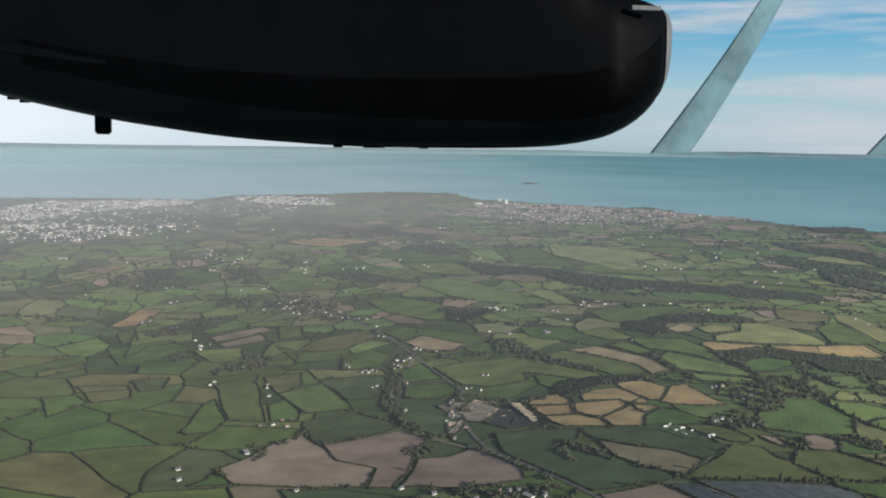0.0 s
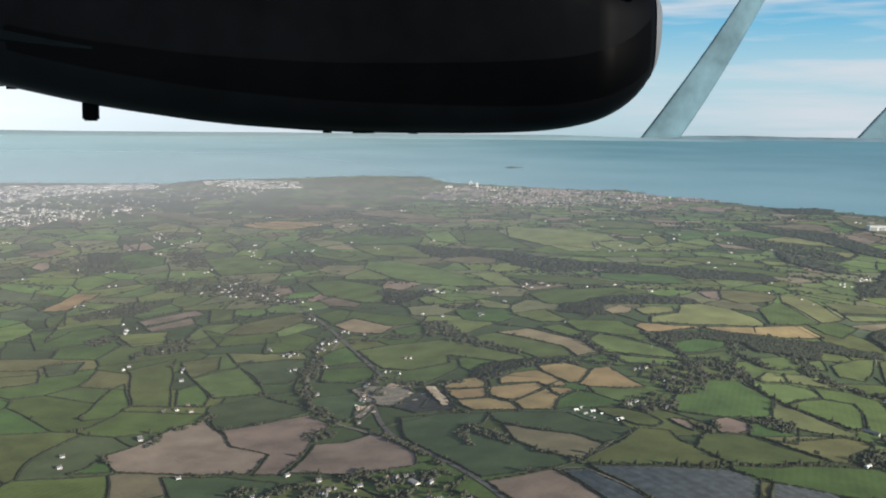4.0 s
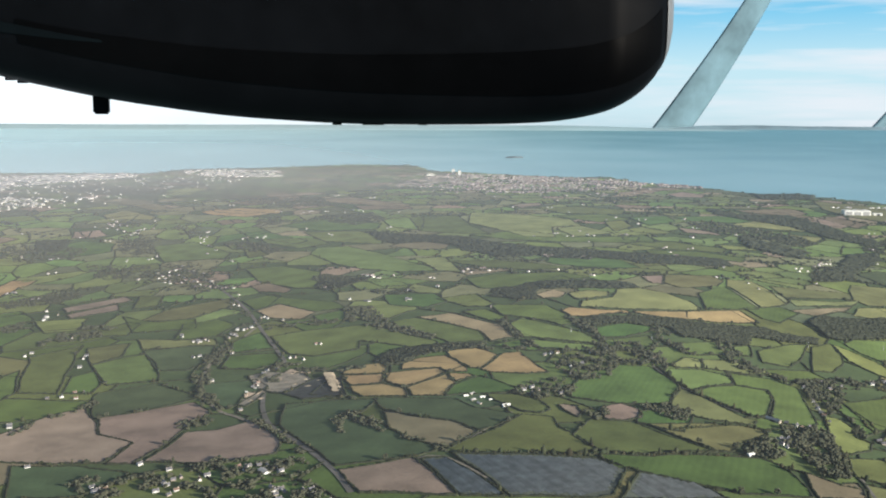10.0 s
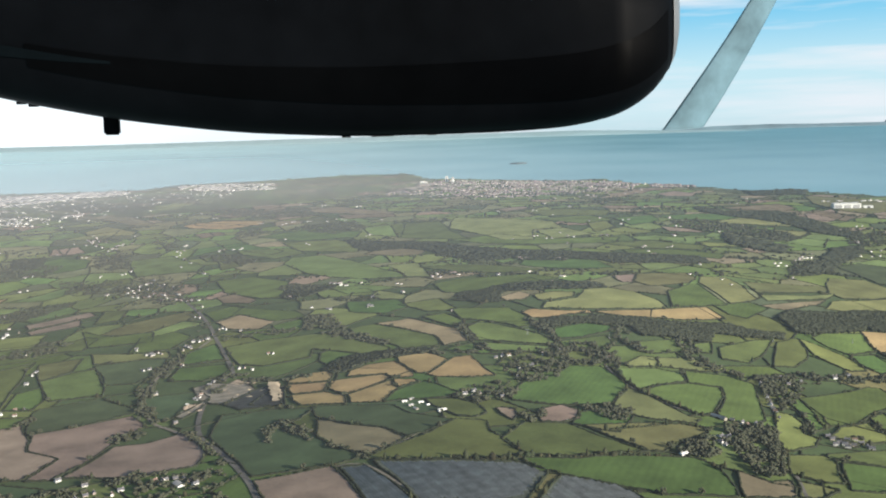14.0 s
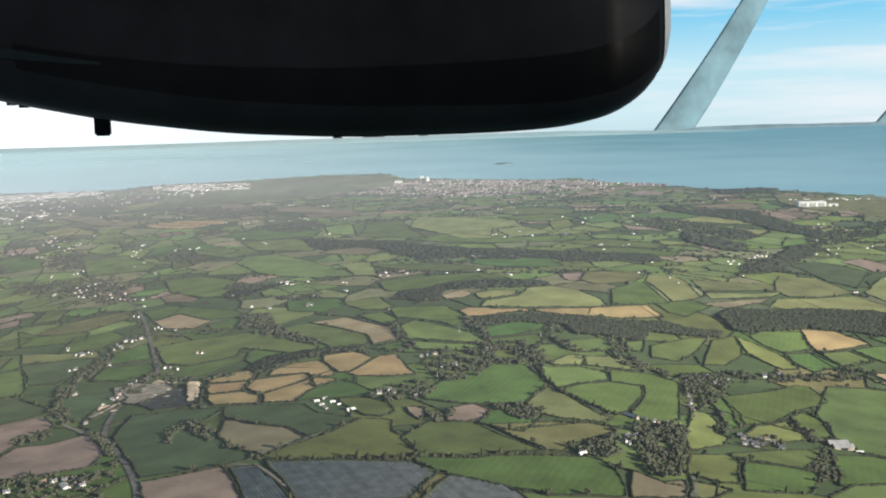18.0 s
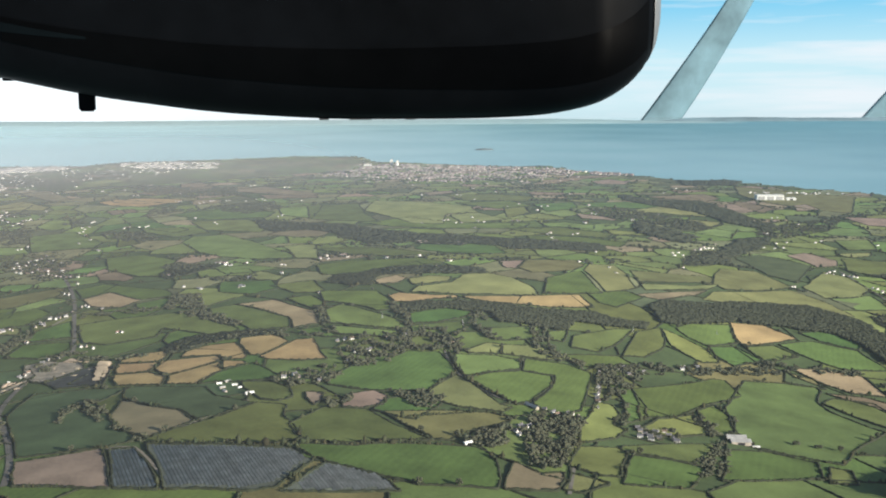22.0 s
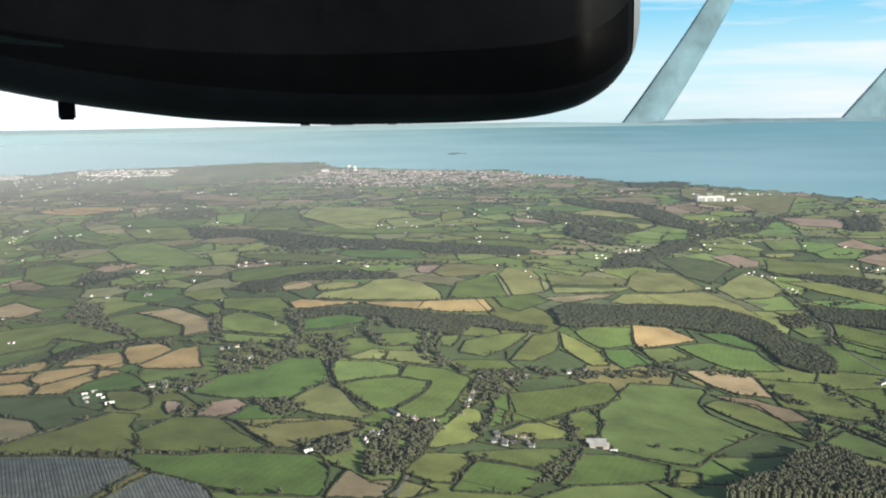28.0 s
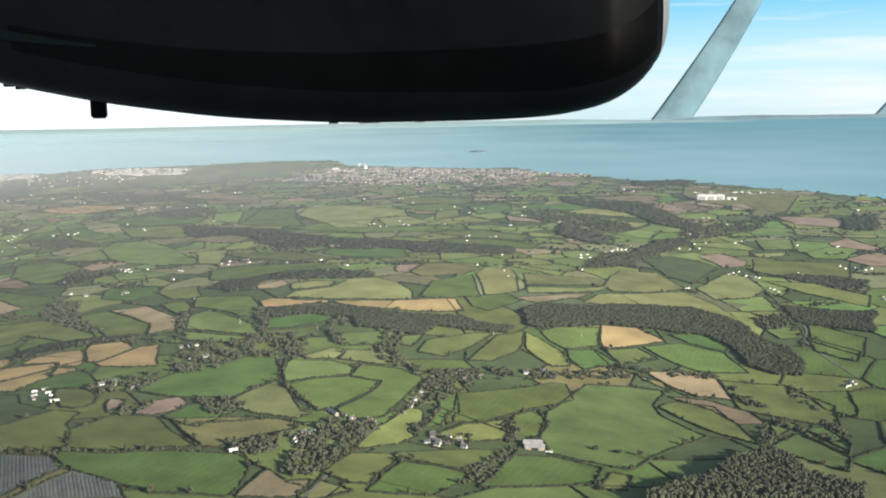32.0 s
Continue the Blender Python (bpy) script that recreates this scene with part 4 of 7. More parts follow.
taken_ = {tuple(s) for s, t in zip(seeds_, in_fields(seeds_, 1.0)) if t}
buckets = {k: ([], []) for k in range(len(M_FAR))}
EDGES = {}
for s_, c_ in zip(seeds_, cells_):
    if len(c_) < 3:
        continue
    cx_, cy_ = sum(p[0] for p in c_) / len(c_), sum(p[1] for p in c_) / len(c_)
    for k_ in range(len(c_)):
        a, b = c_[k_], c_[(k_ + 1) % len(c_)]
        EDGES[(round((a[0] + b[0]) * 2), round((a[1] + b[1]) * 2))] = (a, b)
    if tuple(s_) in taken_:
        continue
    pick = rng.choice(5, p=(0.46, 0.14, 0.08, 0.02, 0.30) if s_[1] < 300 else (0.38, 0.21, 0.10, 0.09, 0.22) if s_[1] < 520 else (0.22, 0.30, 0.20, 0.16, 0.12))
    pts = bend(fine([(cx_ + (x - cx_) * 0.965, cy_ + (y - cy_) * 0.965) for x, y in c_], 5.0), 3.4, 0.045)
    if s_[1] < 300 and s_[1] > 120:
        kind = ("pasture", "olive", "meadow", "stubble", "lush")[pick]
        ob = part("field", draped(pts, 0.07), KINDS[kind][1])
        tagged(ob, KINDS[kind][0], "field", "patchwork of fields")
    else:
        vv, ff = buckets[pick]
        o = len(vv)
        cx_, cy_ = sum(p[0] for p in pts) / len(pts), sum(p[1] for p in pts) / len(pts)
        rz_ = gz([cx_] + [p[0] for p in pts], [cy_] + [p[1] for p in pts]) + 0.12
        vv.append((cx_, cy_, rz_[0]))
        ring = pts
        vv.extend((x, y, z) for (x, y), z in zip(ring, rz_[1:]))
        ff.extend((o, o + 1 + k_, o + 1 + (k_ + 1) % len(ring)) for k_ in range(len(ring)))
far_names = ("green", "olive", "dark green", "brown", "bright green")
for k_, (vv, ff) in buckets.items():
    ob = solid("far_fields", vv, ff, M_FAR[k_])
    tagged(ob, "patchwork of far %s fields towards the coast" % far_names[k_], "fields", kind="stuff")


# ---- leafy clumps, hedges, woods ----
def ico(sub):
    bm = bmesh.new()
    bmesh.ops.create_icosphere(bm, subdivisions=sub, radius=1)
    v = np.array([p.co[:] for p in bm.verts])
    f = np.array([[p.index for p in q.verts] for q in bm.faces])
    bm.free()
    return v, f


ICO = {1: ico(1), 2: ico(2)}


def clumps(centres, radii, heights, sub, seed):
    """Many uneven leafy clumps as one vertex and one face array."""
    r = np.random.RandomState(seed)
    bv, bf = ICO[sub]
    n, k = len(centres), len(bv)
    ang = r.uniform(0, 6.28, n)
    ca, sa = np.cos(ang)[:, None], np.sin(ang)[:, None]
    wob = 1 + r.uniform(-0.34, 0.30, (n, k))
    x, y, z = bv[:, 0] * wob, bv[:, 1] * wob, bv[:, 2] * wob
    rx, ry = radii[:, None] * r.uniform(0.8, 1.25, (n, 1)), radii[:, None] * r.uniform(0.8, 1.25, (n, 1))
    px = (x * ca - y * sa) * rx + centres[:, :1]
    py = (x * sa + y * ca) * ry + centres[:, 1:2]
    pz = z * heights[:, None] + centres[:, 2:3]
    v = np.stack([px, py, pz], -1).reshape(-1, 3)
    f = (bf[None] + (np.arange(n) * k)[:, None, None]).reshape(-1, 3)
    return v, f


def mesh_np(name, v, f, mat, parent=None):
    me = bpy.data.meshes.new(name)
    me.vertices.add(len(v))
    me.vertices.foreach_set("co", np.asarray(v, np.float32).ravel())
    me.loops.add(f.size)
    me.loops.foreach_set("vertex_index", f.ravel().astype(np.int32))
    me.polygons.add(len(f))
    me.polygons.foreach_set("loop_start", np.arange(0, f.size, f.shape[1], dtype=np.int32))
    if f.shape[1] == 3:
        me.polygons.foreach_set("use_smooth", np.ones(len(f), bool))
    me.update(calc_edges=True)
    me.materials.append(mat)
    ob = new(name, me)
    ob.parent = parent
    return ob


def along(a, b, step):
    n = max(2, int(math.hypot(b[0] - a[0], b[1] - a[1]) / step))
    t = (np.arange(n) + 0.5) / n
    return np.stack([a[0] + t * (b[0] - a[0]), a[1] + t * (b[1] - a[1])], -1)


def hedge_points(p, width, tall, jit, keep, seed):
    r = np.random.RandomState(seed)
    p = p[r.uniform(0, 1, len(p)) < keep]
    p = p + r.normal(0, jit, p.shape)
    rad = width * r.uniform(0.6, 1.35, len(p))
    hei = tall * r.uniform(0.6, 1.3, len(p))
    big = r.uniform(0, 1, len(p)) < 0.08
    rad[big] *= 1.7
    hei[big] *= 2.2
    c = np.column_stack([p, gz(p[:, 0], p[:, 1]) + hei * 0.45])
    return c, rad, hei


def banks(runs, wide, tall, seed):
    """Low uneven hedge banks along runs of points, as one vertex and face array."""
    r = np.random.RandomState(seed)
    vs, fs, o = [], [], 0
    for p in runs:
        if len(p) < 2:
            continue
        d = np.gradient(p, axis=0)
        d /= np.maximum(np.hypot(*d.T)[:, None], 1e-6)
        n = np.stack([-d[:, 1], d[:, 0]], -1)
        w = wide * r.uniform(0.7, 1.3, (len(p), 1))
        hh = tall * r.uniform(0.5, 1.3, len(p))
        q = p + r.normal(0, wide * 0.25, p.shape)
        g = gz(q[:, 0], q[:, 1])
        ring = np.stack([np.column_stack([q - n * w, g]), np.column_stack([q - n * w * 0.6, g + hh]), np.column_stack([q + n * w * 0.6, g + hh * 0.9]), np.column_stack([q + n * w, g])], 1)
        vs.append(ring.reshape(-1, 3))
        k = np.arange(len(p) - 1)[:, None] * 4 + np.arange(3)[None]
        fs.append((np.stack([k, k + 4, k + 5, k + 1], -1).reshape(-1, 4)) + o)
        o += 4 * len(p)
    return np.concatenate(vs), np.concatenate(fs)


def leafy(p, share, seed):
    """Which stretches of a run carry taller growth: by slow noise along it."""
    return np.array([noise.noise((x * 0.11, y * 0.11, seed)) for x, y in p]) > share


near_, mid_, far_ = [], [], []
runs_ = []
for a, b in EDGES.values():
    y = (a[1] + b[1]) / 2
    p = along(a, b, 1.3 if y < 112 else 0.45 if y < 300 else 0.75 if y < 470 else 1.6)
    p = np.array(bend(p, 3.4, 0.045))
    runs_.append((y, p))
free_ = ~in_fields(np.concatenate([p for _, p in runs_]))
o_ = 0
for y, p in runs_:
    p, o_ = p[free_[o_:o_ + len(p)]], o_ + len(p)
    if len(p) > 2:
        (near_ if y < 300 else mid_ if y < 470 else far_).append(p)
for runs, wide, tall, rad0, hei0, share, seed, word in ((near_, 0.23, 0.30, 0.22, 0.34, 0.17, 1, "near"), (mid_, 0.25, 0.30, 0.34, 0.38, 0.05, 2, "middle"), (far_, 0.40, 0.36, 0.62, 0.44, 0.06, 3, "far")):
    v, f = banks(runs, wide, tall, seed)
    tagged(mesh_np("hedgerows", v, f, M_BANK), "low dark hedgerows between the %s fields" % word, "hedgerows", kind="stuff")
    p = np.concatenate(runs)
    p = p[leafy(p, share, seed)]
    c, rad, hei = hedge_points(p, rad0, hei0, rad0 * 0.3, 0.9, seed)
    v, f = clumps(c, rad, hei, 1, seed)
    tagged(mesh_np("hedge_trees", v, f, M_HEDGE), "leafless growth along the hedgerows of the %s fields" % word, "hedge trees", kind="stuff")

seed_ = 100
for kind, poly in FIELDS:
    seed_ += 1
    ymean = sum(q[1] for q in poly) / len(poly)
    if ymean > 640:
        continue
    near = ymean < 300
    rim = list(poly) + [poly[0]]
    p = np.concatenate([along(rim[i], rim[i + 1], 0.4 if near else 0.7 if ymean < 420 else 1.1) for i in range(len(poly))])
    hd = tagged(new("hedge"), "dark winter hedge round a %s" % " ".join(KINDS[kind][0].split(" with")[0].split()[-3:]), "hedge", "field hedges")
    v, f = banks([np.concatenate([p, p[:1]])], 0.25 if near else 0.29 if ymean < 420 else 0.42, 0.40 if near else 0.34, seed_)
    mesh_np("bank", v, f, M_BANK, hd)
    q = p[leafy(p, 0.17, 7)]
    if len(q) > 2:
        c, rad, hei = hedge_points(q, 0.19 if near else 0.31, 0.36, 0.10, 0.8, seed_)
        v, f = clumps(c, rad, hei, 1, seed_)
        tagged(mesh_np("growth", v, f, M_HEDGE, hd), kind="stuff")


def hedge_line(label, *pts):
    """A hedge along a line of corners."""
    global seed_
    seed_ += 1
    p = np.concatenate([along(pts[i], pts[i + 1], 0.4) for i in range(len(pts) - 1)])
    p = np.array(bend(p, 0.75, 0.13))
    hd = tagged(new("hedge"), "dark leafless " + label, "hedge", "field hedges")
    v, f = banks([p], 0.24, 0.34, seed_)
    mesh_np("bank", v, f, M_BANK, hd)
    c, rad, hei = hedge_points(p, 0.27, 0.5, 0.1, 0.8, seed_)
    v, f = clumps(c, rad, hei, 1, seed_)
    tagged(mesh_np("growth", v, f, M_HEDGE, hd), kind="stuff")


hedge_line("hedge between two green meadows", (101.1, 246.7), (103.2, 231.8), (105.1, 224.7), (110.3, 216.6), (114.5, 209.8))
hedge_line("hedge below the long wood", (67.2, 270.8), (65.6, 288.7))
hedge_line("hedge across the bottom of the pastures", (50.4, 182.8), (69.0, 179.3), (77.4, 179.4), (87.7, 180.2), (97.6, 181.2), (102.8, 182.0))
hedge_line("hedge along the valley meadows", (92.1, 195.4), (108.7, 202.3), (113.2, 199.8))
hedge_line("hedge above the solar farm", (76.6, 178.0), (80.7, 173.3), (82.6, 171.8))


def wood(label, spacing, tall, keep, *poly):
    """A wood: uneven crowns packed inside an outline."""
    poly = bend(fine(poly, 3.0), 1.5, 0.16)
    global seed_
    seed_ += 1
    r = np.random.RandomState(seed_)
    xs, ys = [q[0] for q in poly], [q[1] for q in poly]
    spacing *= 0.74
    tall *= 0.44
    if keep < 0.9 and max(q[1] for q in poly) < 335:
        spacing, tall = spacing * 1.5, tall * 1.45
    gx, gy = np.meshgrid(np.arange(min(xs), max(xs), spacing), np.arange(min(ys), max(ys), spacing))
    p = np.stack([gx.ravel(), gy.ravel()], -1) + r.uniform(-0.6, 0.6, (gx.size, 2)) * spacing
    p = p[inside(p[:, 0], p[:, 1], poly)]
    if keep < 1:
        # open woods stand in thick patches with clearings between
        grain = np.array([noise.noise((x * 0.28, y * 0.28, seed_)) + 0.5 * noise.noise((x * 0.9, y * 0.9, seed_)) for x, y in p])
        p = p[grain > np.quantile(grain, 1 - keep)]
    base = gz(p[:, 0], p[:, 1])
    n = len(p)
    sets = []
    if keep == 1.0:
        # a closed canopy: broad low crowns, twiggy tops, and full-height growth along the rim
        hei = tall * (0.92 + 0.16 * np.array([noise.noise((x * 0.2, y * 0.2, 9.1)) for x, y in p]) + r.uniform(-0.10, 0.10, n))
        sets.append((np.column_stack([p, base + hei * 0.76]), spacing * r.uniform(0.75, 1.5, n), hei * 0.17))
        for k in range(2 if spacing < 0.72 else 0):
            q = p + r.uniform(-0.5, 0.5, p.shape) * spacing
            sets.append((np.column_stack([q, base + hei * r.uniform(0.86, 0.98, n)]), spacing * r.uniform(0.2, 0.4, n), np.minimum(hei * 0.10, 0.18) * r.uniform(0.6, 1.1, n)))
        rim = np.zeros(n, bool)
        for a in range(8):
            rim |= ~inside(p[:, 0] + 1.3 * spacing * math.cos(a * 0.785), p[:, 1] + 1.3 * spacing * math.sin(a * 0.785), poly)
        if rim.any():
            sets.append((np.column_stack([p[rim], base[rim] + hei[rim] * 0.4]), spacing * r.uniform(0.5, 0.8, rim.sum()), hei[rim] * 0.45))
    else:
        # single trees, each a handful of ragged boughs
        hei = tall * (r.uniform(0.8, 1.1, n) if tall > 1.5 else r.uniform(0.5, 1.25, n))
        wide = spacing * r.uniform(0.45, 0.9, n)
        far = sum(ys) / len(ys) > 335
        high = tall > 1.5
        sets.append((np.column_stack([p, base + hei * (0.45 if high else 0.3)]), wide * (0.8 if high else 0.5), hei * (0.42 if high else 0.32)))
        for k in range(2 if far else 6):
            q = p + r.normal(0, 0.42, p.shape) * wide[:, None]
            sets.append((np.column_stack([q, base + hei * (r.uniform(0.78, 0.98, n) if high else r.uniform(0.42, 0.9, n))]), wide * r.uniform(0.36, 0.64, n) * (1.4 if far or high else 1), np.minimum(hei * r.uniform(0.16, 0.28, n), 0.30)))
    v, f, o = [], [], 0
    for k, (c, rad, hh) in enumerate(sets):
        cv, cf = clumps(c, rad, hh, 1, seed_ + 400 * k)
        v.append(cv)
        f.append(cf + o)
        o += len(cv)
    v, f = np.concatenate(v), np.concatenate(f)
    return tagged(mesh_np("wood", v, f, M_WOOD if keep == 1.0 else M_CROWN), label, "wood", kind="stuff")


wood("far belt of dark woodland beside a lane", 1.20, 1.26, 1.00, (250.1, 367.4), (268.0, 367.6), (279.9, 358.3), (275.8, 348.5), (257.7, 355.6))
wood("scrubby wood at the field corner", 0.90, 1.03, 1.00, (63.0, 323.8), (64.6, 332.6), (71.7, 333.9), (76.0, 340.2), (79.9, 329.4), (76.1, 321.0), (70.6, 313.9))
wood("dark hillside belt of trees", 1.40, 1.38, 1.00, (76.0, 340.2), (86.7, 343.9), (109.5, 342.7), (114.1, 330.8), (96.0, 330.5), (79.9, 329.4))
wood("dark wood in the far valley", 1.60, 1.61, 1.00, (187.8, 372.9), (206.1, 399.6), (220.3, 425.6), (236.1, 433.0), (229.4, 415.0), (205.0, 382.7), (196.2, 368.2))
wood("dark far wood", 2.20, 1.84, 1.00, (184.5, 461.1), (203.4, 429.8), (194.4, 409.2), (180.0, 432.6))
wood("dark far wood by the coast", 2.20, 1.61, 1.00, (246.2, 643.3), (288.5, 652.0), (273.3, 609.3), (242.3, 608.8))
wood("dark wood on the western slope", 1.50, 1.38, 1.00, (-145.0, 455.9), (-130.4, 461.1), (-126.3, 439.7), (-136.3, 438.5))
wood("trees along the village road", 1.4, 0.9, 0.2, (-28.0, 337.8), (-18.2, 323.7), (-7.2, 304.6), (-10.3, 293.3), (-15.4, 285.7), (-17.8, 288.9), (-15.1, 300.0))
wood("trees round the lower cottages", 1.0, 0.9, 0.4, (136.8, 204.4), (144.3, 205.8), (143.9, 197.9), (137.3, 196.6))
wood("hedge trees running down the valley", 0.85, 0.9, 0.4, (219.6, 262.4), (222.7, 263.3), (224.7, 247.2), (224.2, 227.9), (222.4, 227.9), (221.4, 245.2))
wood("hedge trees between pastures", 0.7, 0.8, 0.32, (139.0, 179.7), (153.0, 201.6), (153.3, 199.6), (145.7, 177.1), (144.3, 176.7))
wood("hedge trees on the pasture edge", 0.8, 0.9, 0.5, (160.7, 225.9), (161.1, 220.5), (159.8, 214.3), (159.2, 215.9))
wood("hedge trees on the slope", 0.8, 0.9, 0.5, (151.1, 218.0), (152.1, 216.6), (151.2, 205.1), (150.1, 204.6))
wood("dark wood beside the far road", 1.6, 1.8, 1.0, (311.8, 469.5), (332.5, 478.9), (317.7, 442.1), (305.5, 447.2))
wood("dark clump of tall trees on the hedge", 0.8, 1.7, 0.8, (153.9, 158.1), (155.3, 158.6), (155.3, 157.0), (153.9, 156.0))
wood("spreading dark wood among the western fields", 1.8, 1.3, 0.75, (-154.8, 437.6), (-141.7, 460.0), (-126.1, 446.7), (-115.4, 442.1), (-116.7, 427.6), (-134.6, 419.4), (-146.6, 424.4))
wood("dark far wood beside the village", 2.2, 1.3, 0.8, (-90.3, 489.8), (-77.9, 485.8), (-69.8, 468.8), (-81.0, 469.9))
wood("dark trees round the far hamlet", 2.4, 1.3, 0.7, (-53.4, 507.6), (-42.9, 516.2), (-34.1, 507.1), (-39.8, 487.1), (-47.0, 487.5))
wood("dark trees beside the far village street", 2.2, 1.2, 0.7, (-124.9, 504.1), (-108.9, 504.5), (-106.6, 486.8), (-116.1, 490.1))
wood("long belt of dark woodland across the valley", 1.70, 1.2, 1.0, (10.5, 471.0), (25.8, 463.1), (52.5, 454.8), (76.9, 432.9), (97.0, 422.0), (108.6, 412.8), (105.1, 394.0), (93.2, 397.6), (83.4, 404.6), (69.0, 401.7), (55.9, 419.3), (51.6, 433.5), (36.4, 442.5), (26.2, 437.3), (15.5, 449.0))
wood("dark scrubby fallow among the western fields", 1.25, 1.1, 0.9, (-114.6, 353.6), (-99.1, 371.4), (-84.3, 362.9), (-87.8, 351.5), (-106.8, 342.3))
wood("small dark wood beside the meadows", 1.25, 1.1, 0.7, (-2.4, 363.0), (8.0, 366.4), (12.9, 354.8), (5.3, 346.7))
wood("trees among the far village", 1.70, 1.1, 0.5, (-110.0, 468.5), (-103.9, 480.7), (-83.2, 436.7), (-88.8, 427.3), (-102.7, 446.7))
wood("dark scrub beside the roadside village", 1.25, 1.1, 0.6, (-106.9, 417.6), (-76.3, 408.6), (-69.2, 386.3), (-91.6, 389.0))
wood("trees among the roadside village", 1.25, 1.1, 0.4, (-71.3, 403.2), (-66.4, 417.6), (-53.6, 403.4), (-31.6, 360.0), (-24.0, 340.0), (-31.1, 346.0), (-42.5, 351.8), (-54.9, 369.3))
wood("dark trees on the pasture slope", 0.95, 1.1, 0.5, (-92.2, 308.8), (-89.0, 317.1), (-81.3, 304.0), (-86.1, 300.5))
wood("belt of scrub between the pastures", 0.95, 1.2, 0.6, (-71.5, 289.4), (-68.1, 299.3), (-64.3, 309.6), (-53.8, 304.7), (-54.5, 294.9), (-62.9, 289.1), (-67.1, 281.7))
wood("trees along the railway cutting", 0.80, 1.2, 0.55, (-17.7, 271.9), (-15.5, 279.6), (-13.9, 284.8), (-11.7, 277.9), (-11.9, 258.5), (-9.6, 243.8), (-3.7, 231.3), (-5.3, 228.5), (-10.5, 239.3), (-14.5, 256.4))
wood("dark trees in the shaded valley", 0.80, 1.3, 0.3, (-17.9, 179.1), (-14.8, 183.3), (-6.0, 182.0), (-2.6, 186.8), (8.1, 188.5), (17.3, 183.7), (23.7, 184.7), (28.3, 173.5), (30.4, 162.3), (11.1, 165.8), (1.5, 176.2), (-5.0, 168.4), (-12.1, 169.4))
wood("dark trees at the ploughed corner", 0.80, 1.2, 0.5, (-8.9, 216.3), (-4.7, 217.1), (-2.3, 222.2), (0.1, 215.3), (-3.3, 209.5), (-6.6, 210.5))
wood("trees beside the ploughed land", 0.80, 1.2, 0.5, (-43.3, 211.5), (-38.0, 230.3), (-34.5, 236.9), (-32.9, 231.5), (-40.4, 217.6), (-41.4, 209.6))
wood("dark copses before the far ridge", 1.70, 1.2, 0.7, (-22.1, 518.9), (4.9, 535.0), (15.7, 504.1), (1.2, 489.5), (-14.9, 499.4))
wood("straggling dark woods on the far ridge", 1.70, 1.2, 0.7, (-97.4, 629.2), (-53.9, 600.0), (-33.6, 618.4), (-18.3, 559.4), (-49.0, 554.5), (-78.1, 577.2))
wood("far dark woods below the city", 1.70, 1.2, 0.8, (-227.8, 672.4), (-195.1, 687.3), (-145.7, 661.7), (-136.3, 626.1), (-180.9, 620.6))
wood("dark trees beside the far village", 1.70, 1.2, 0.7, (-107.7, 457.0), (-95.6, 466.0), (-79.0, 431.4), (-97.6, 434.3))
wood("low dark wood among far pastures", 1.70, 1.2, 0.7, (-57.9, 449.3), (-43.1, 451.4), (-22.0, 430.4), (-26.1, 419.1), (-41.5, 430.2))
wood("dark wooded valley running to the coast", 1.70, 1.6, 1.0, (193.8, 558.7), (203.2, 530.8), (229.2, 528.3), (236.0, 502.2), (241.3, 476.1), (247.9, 457.8), (239.2, 447.4), (226.7, 463.2), (218.8, 490.6), (201.2, 509.2), (190.1, 532.0))
wood("dark woods along the far valley side", 1.70, 1.5, 0.8, (167.9, 496.8), (185.3, 500.5), (200.2, 481.2), (212.2, 466.2), (218.4, 452.6), (206.9, 438.4), (191.7, 456.3), (171.4, 470.5))
wood("strip of dense grey-brown winter woodland beside the stubble", 0.95, 2.0, 1.0, (87.3, 287.1), (92.8, 291.2), (103.2, 293.2), (115.9, 292.2), (125.2, 289.4), (141.2, 291.4), (145.9, 287.7), (156.5, 286.2), (153.7, 281.1), (142.2, 280.7), (134.9, 280.9), (130.8, 271.5), (125.8, 272.5), (121.7, 274.9), (114.2, 274.9), (112.7, 282.6), (106.7, 284.6), (94.3, 283.9), (89.6, 282.2))
wood("scrubby dark wood in the valley", 0.80, 1.2, 0.6, (19.3, 247.6), (25.0, 252.7), (35.1, 249.9), (40.5, 257.0), (46.3, 264.4), (57.9, 264.2), (69.8, 260.5), (71.4, 257.1), (62.7, 259.8), (48.5, 261.6), (41.7, 258.1), (35.6, 253.7), (23.2, 248.5))
wood("dark wood in the shallow valley", 1.25, 1.2, 1.0, (2.6, 347.0), (4.5, 363.1), (19.7, 358.6), (14.4, 348.3), (7.6, 338.9))
wood("dark scrub between the pastures", 0.95, 1.2, 0.7, (15.6, 314.6), (23.3, 315.3), (34.9, 288.3), (45.7, 276.7), (44.9, 272.5), (33.9, 281.8), (25.9, 289.1), (20.0, 300.1))
wood("belt of scrub along the old railway", 0.95, 1.1, 0.5, (-4.0, 294.3), (4.4, 296.3), (14.6, 295.3), (23.8, 298.2), (21.0, 302.9), (11.3, 301.2), (-0.3, 300.7), (-5.8, 299.4))
wood("tall dark trees round the hamlet by the lane", 0.80, 1.6, 0.42, (75.8, 243.3), (78.6, 253.1), (86.7, 263.2), (95.4, 266.0), (104.7, 265.4), (104.8, 252.1), (103.4, 244.3), (96.2, 247.0), (89.8, 243.1), (88.3, 235.3), (82.1, 230.4), (77.1, 231.0))
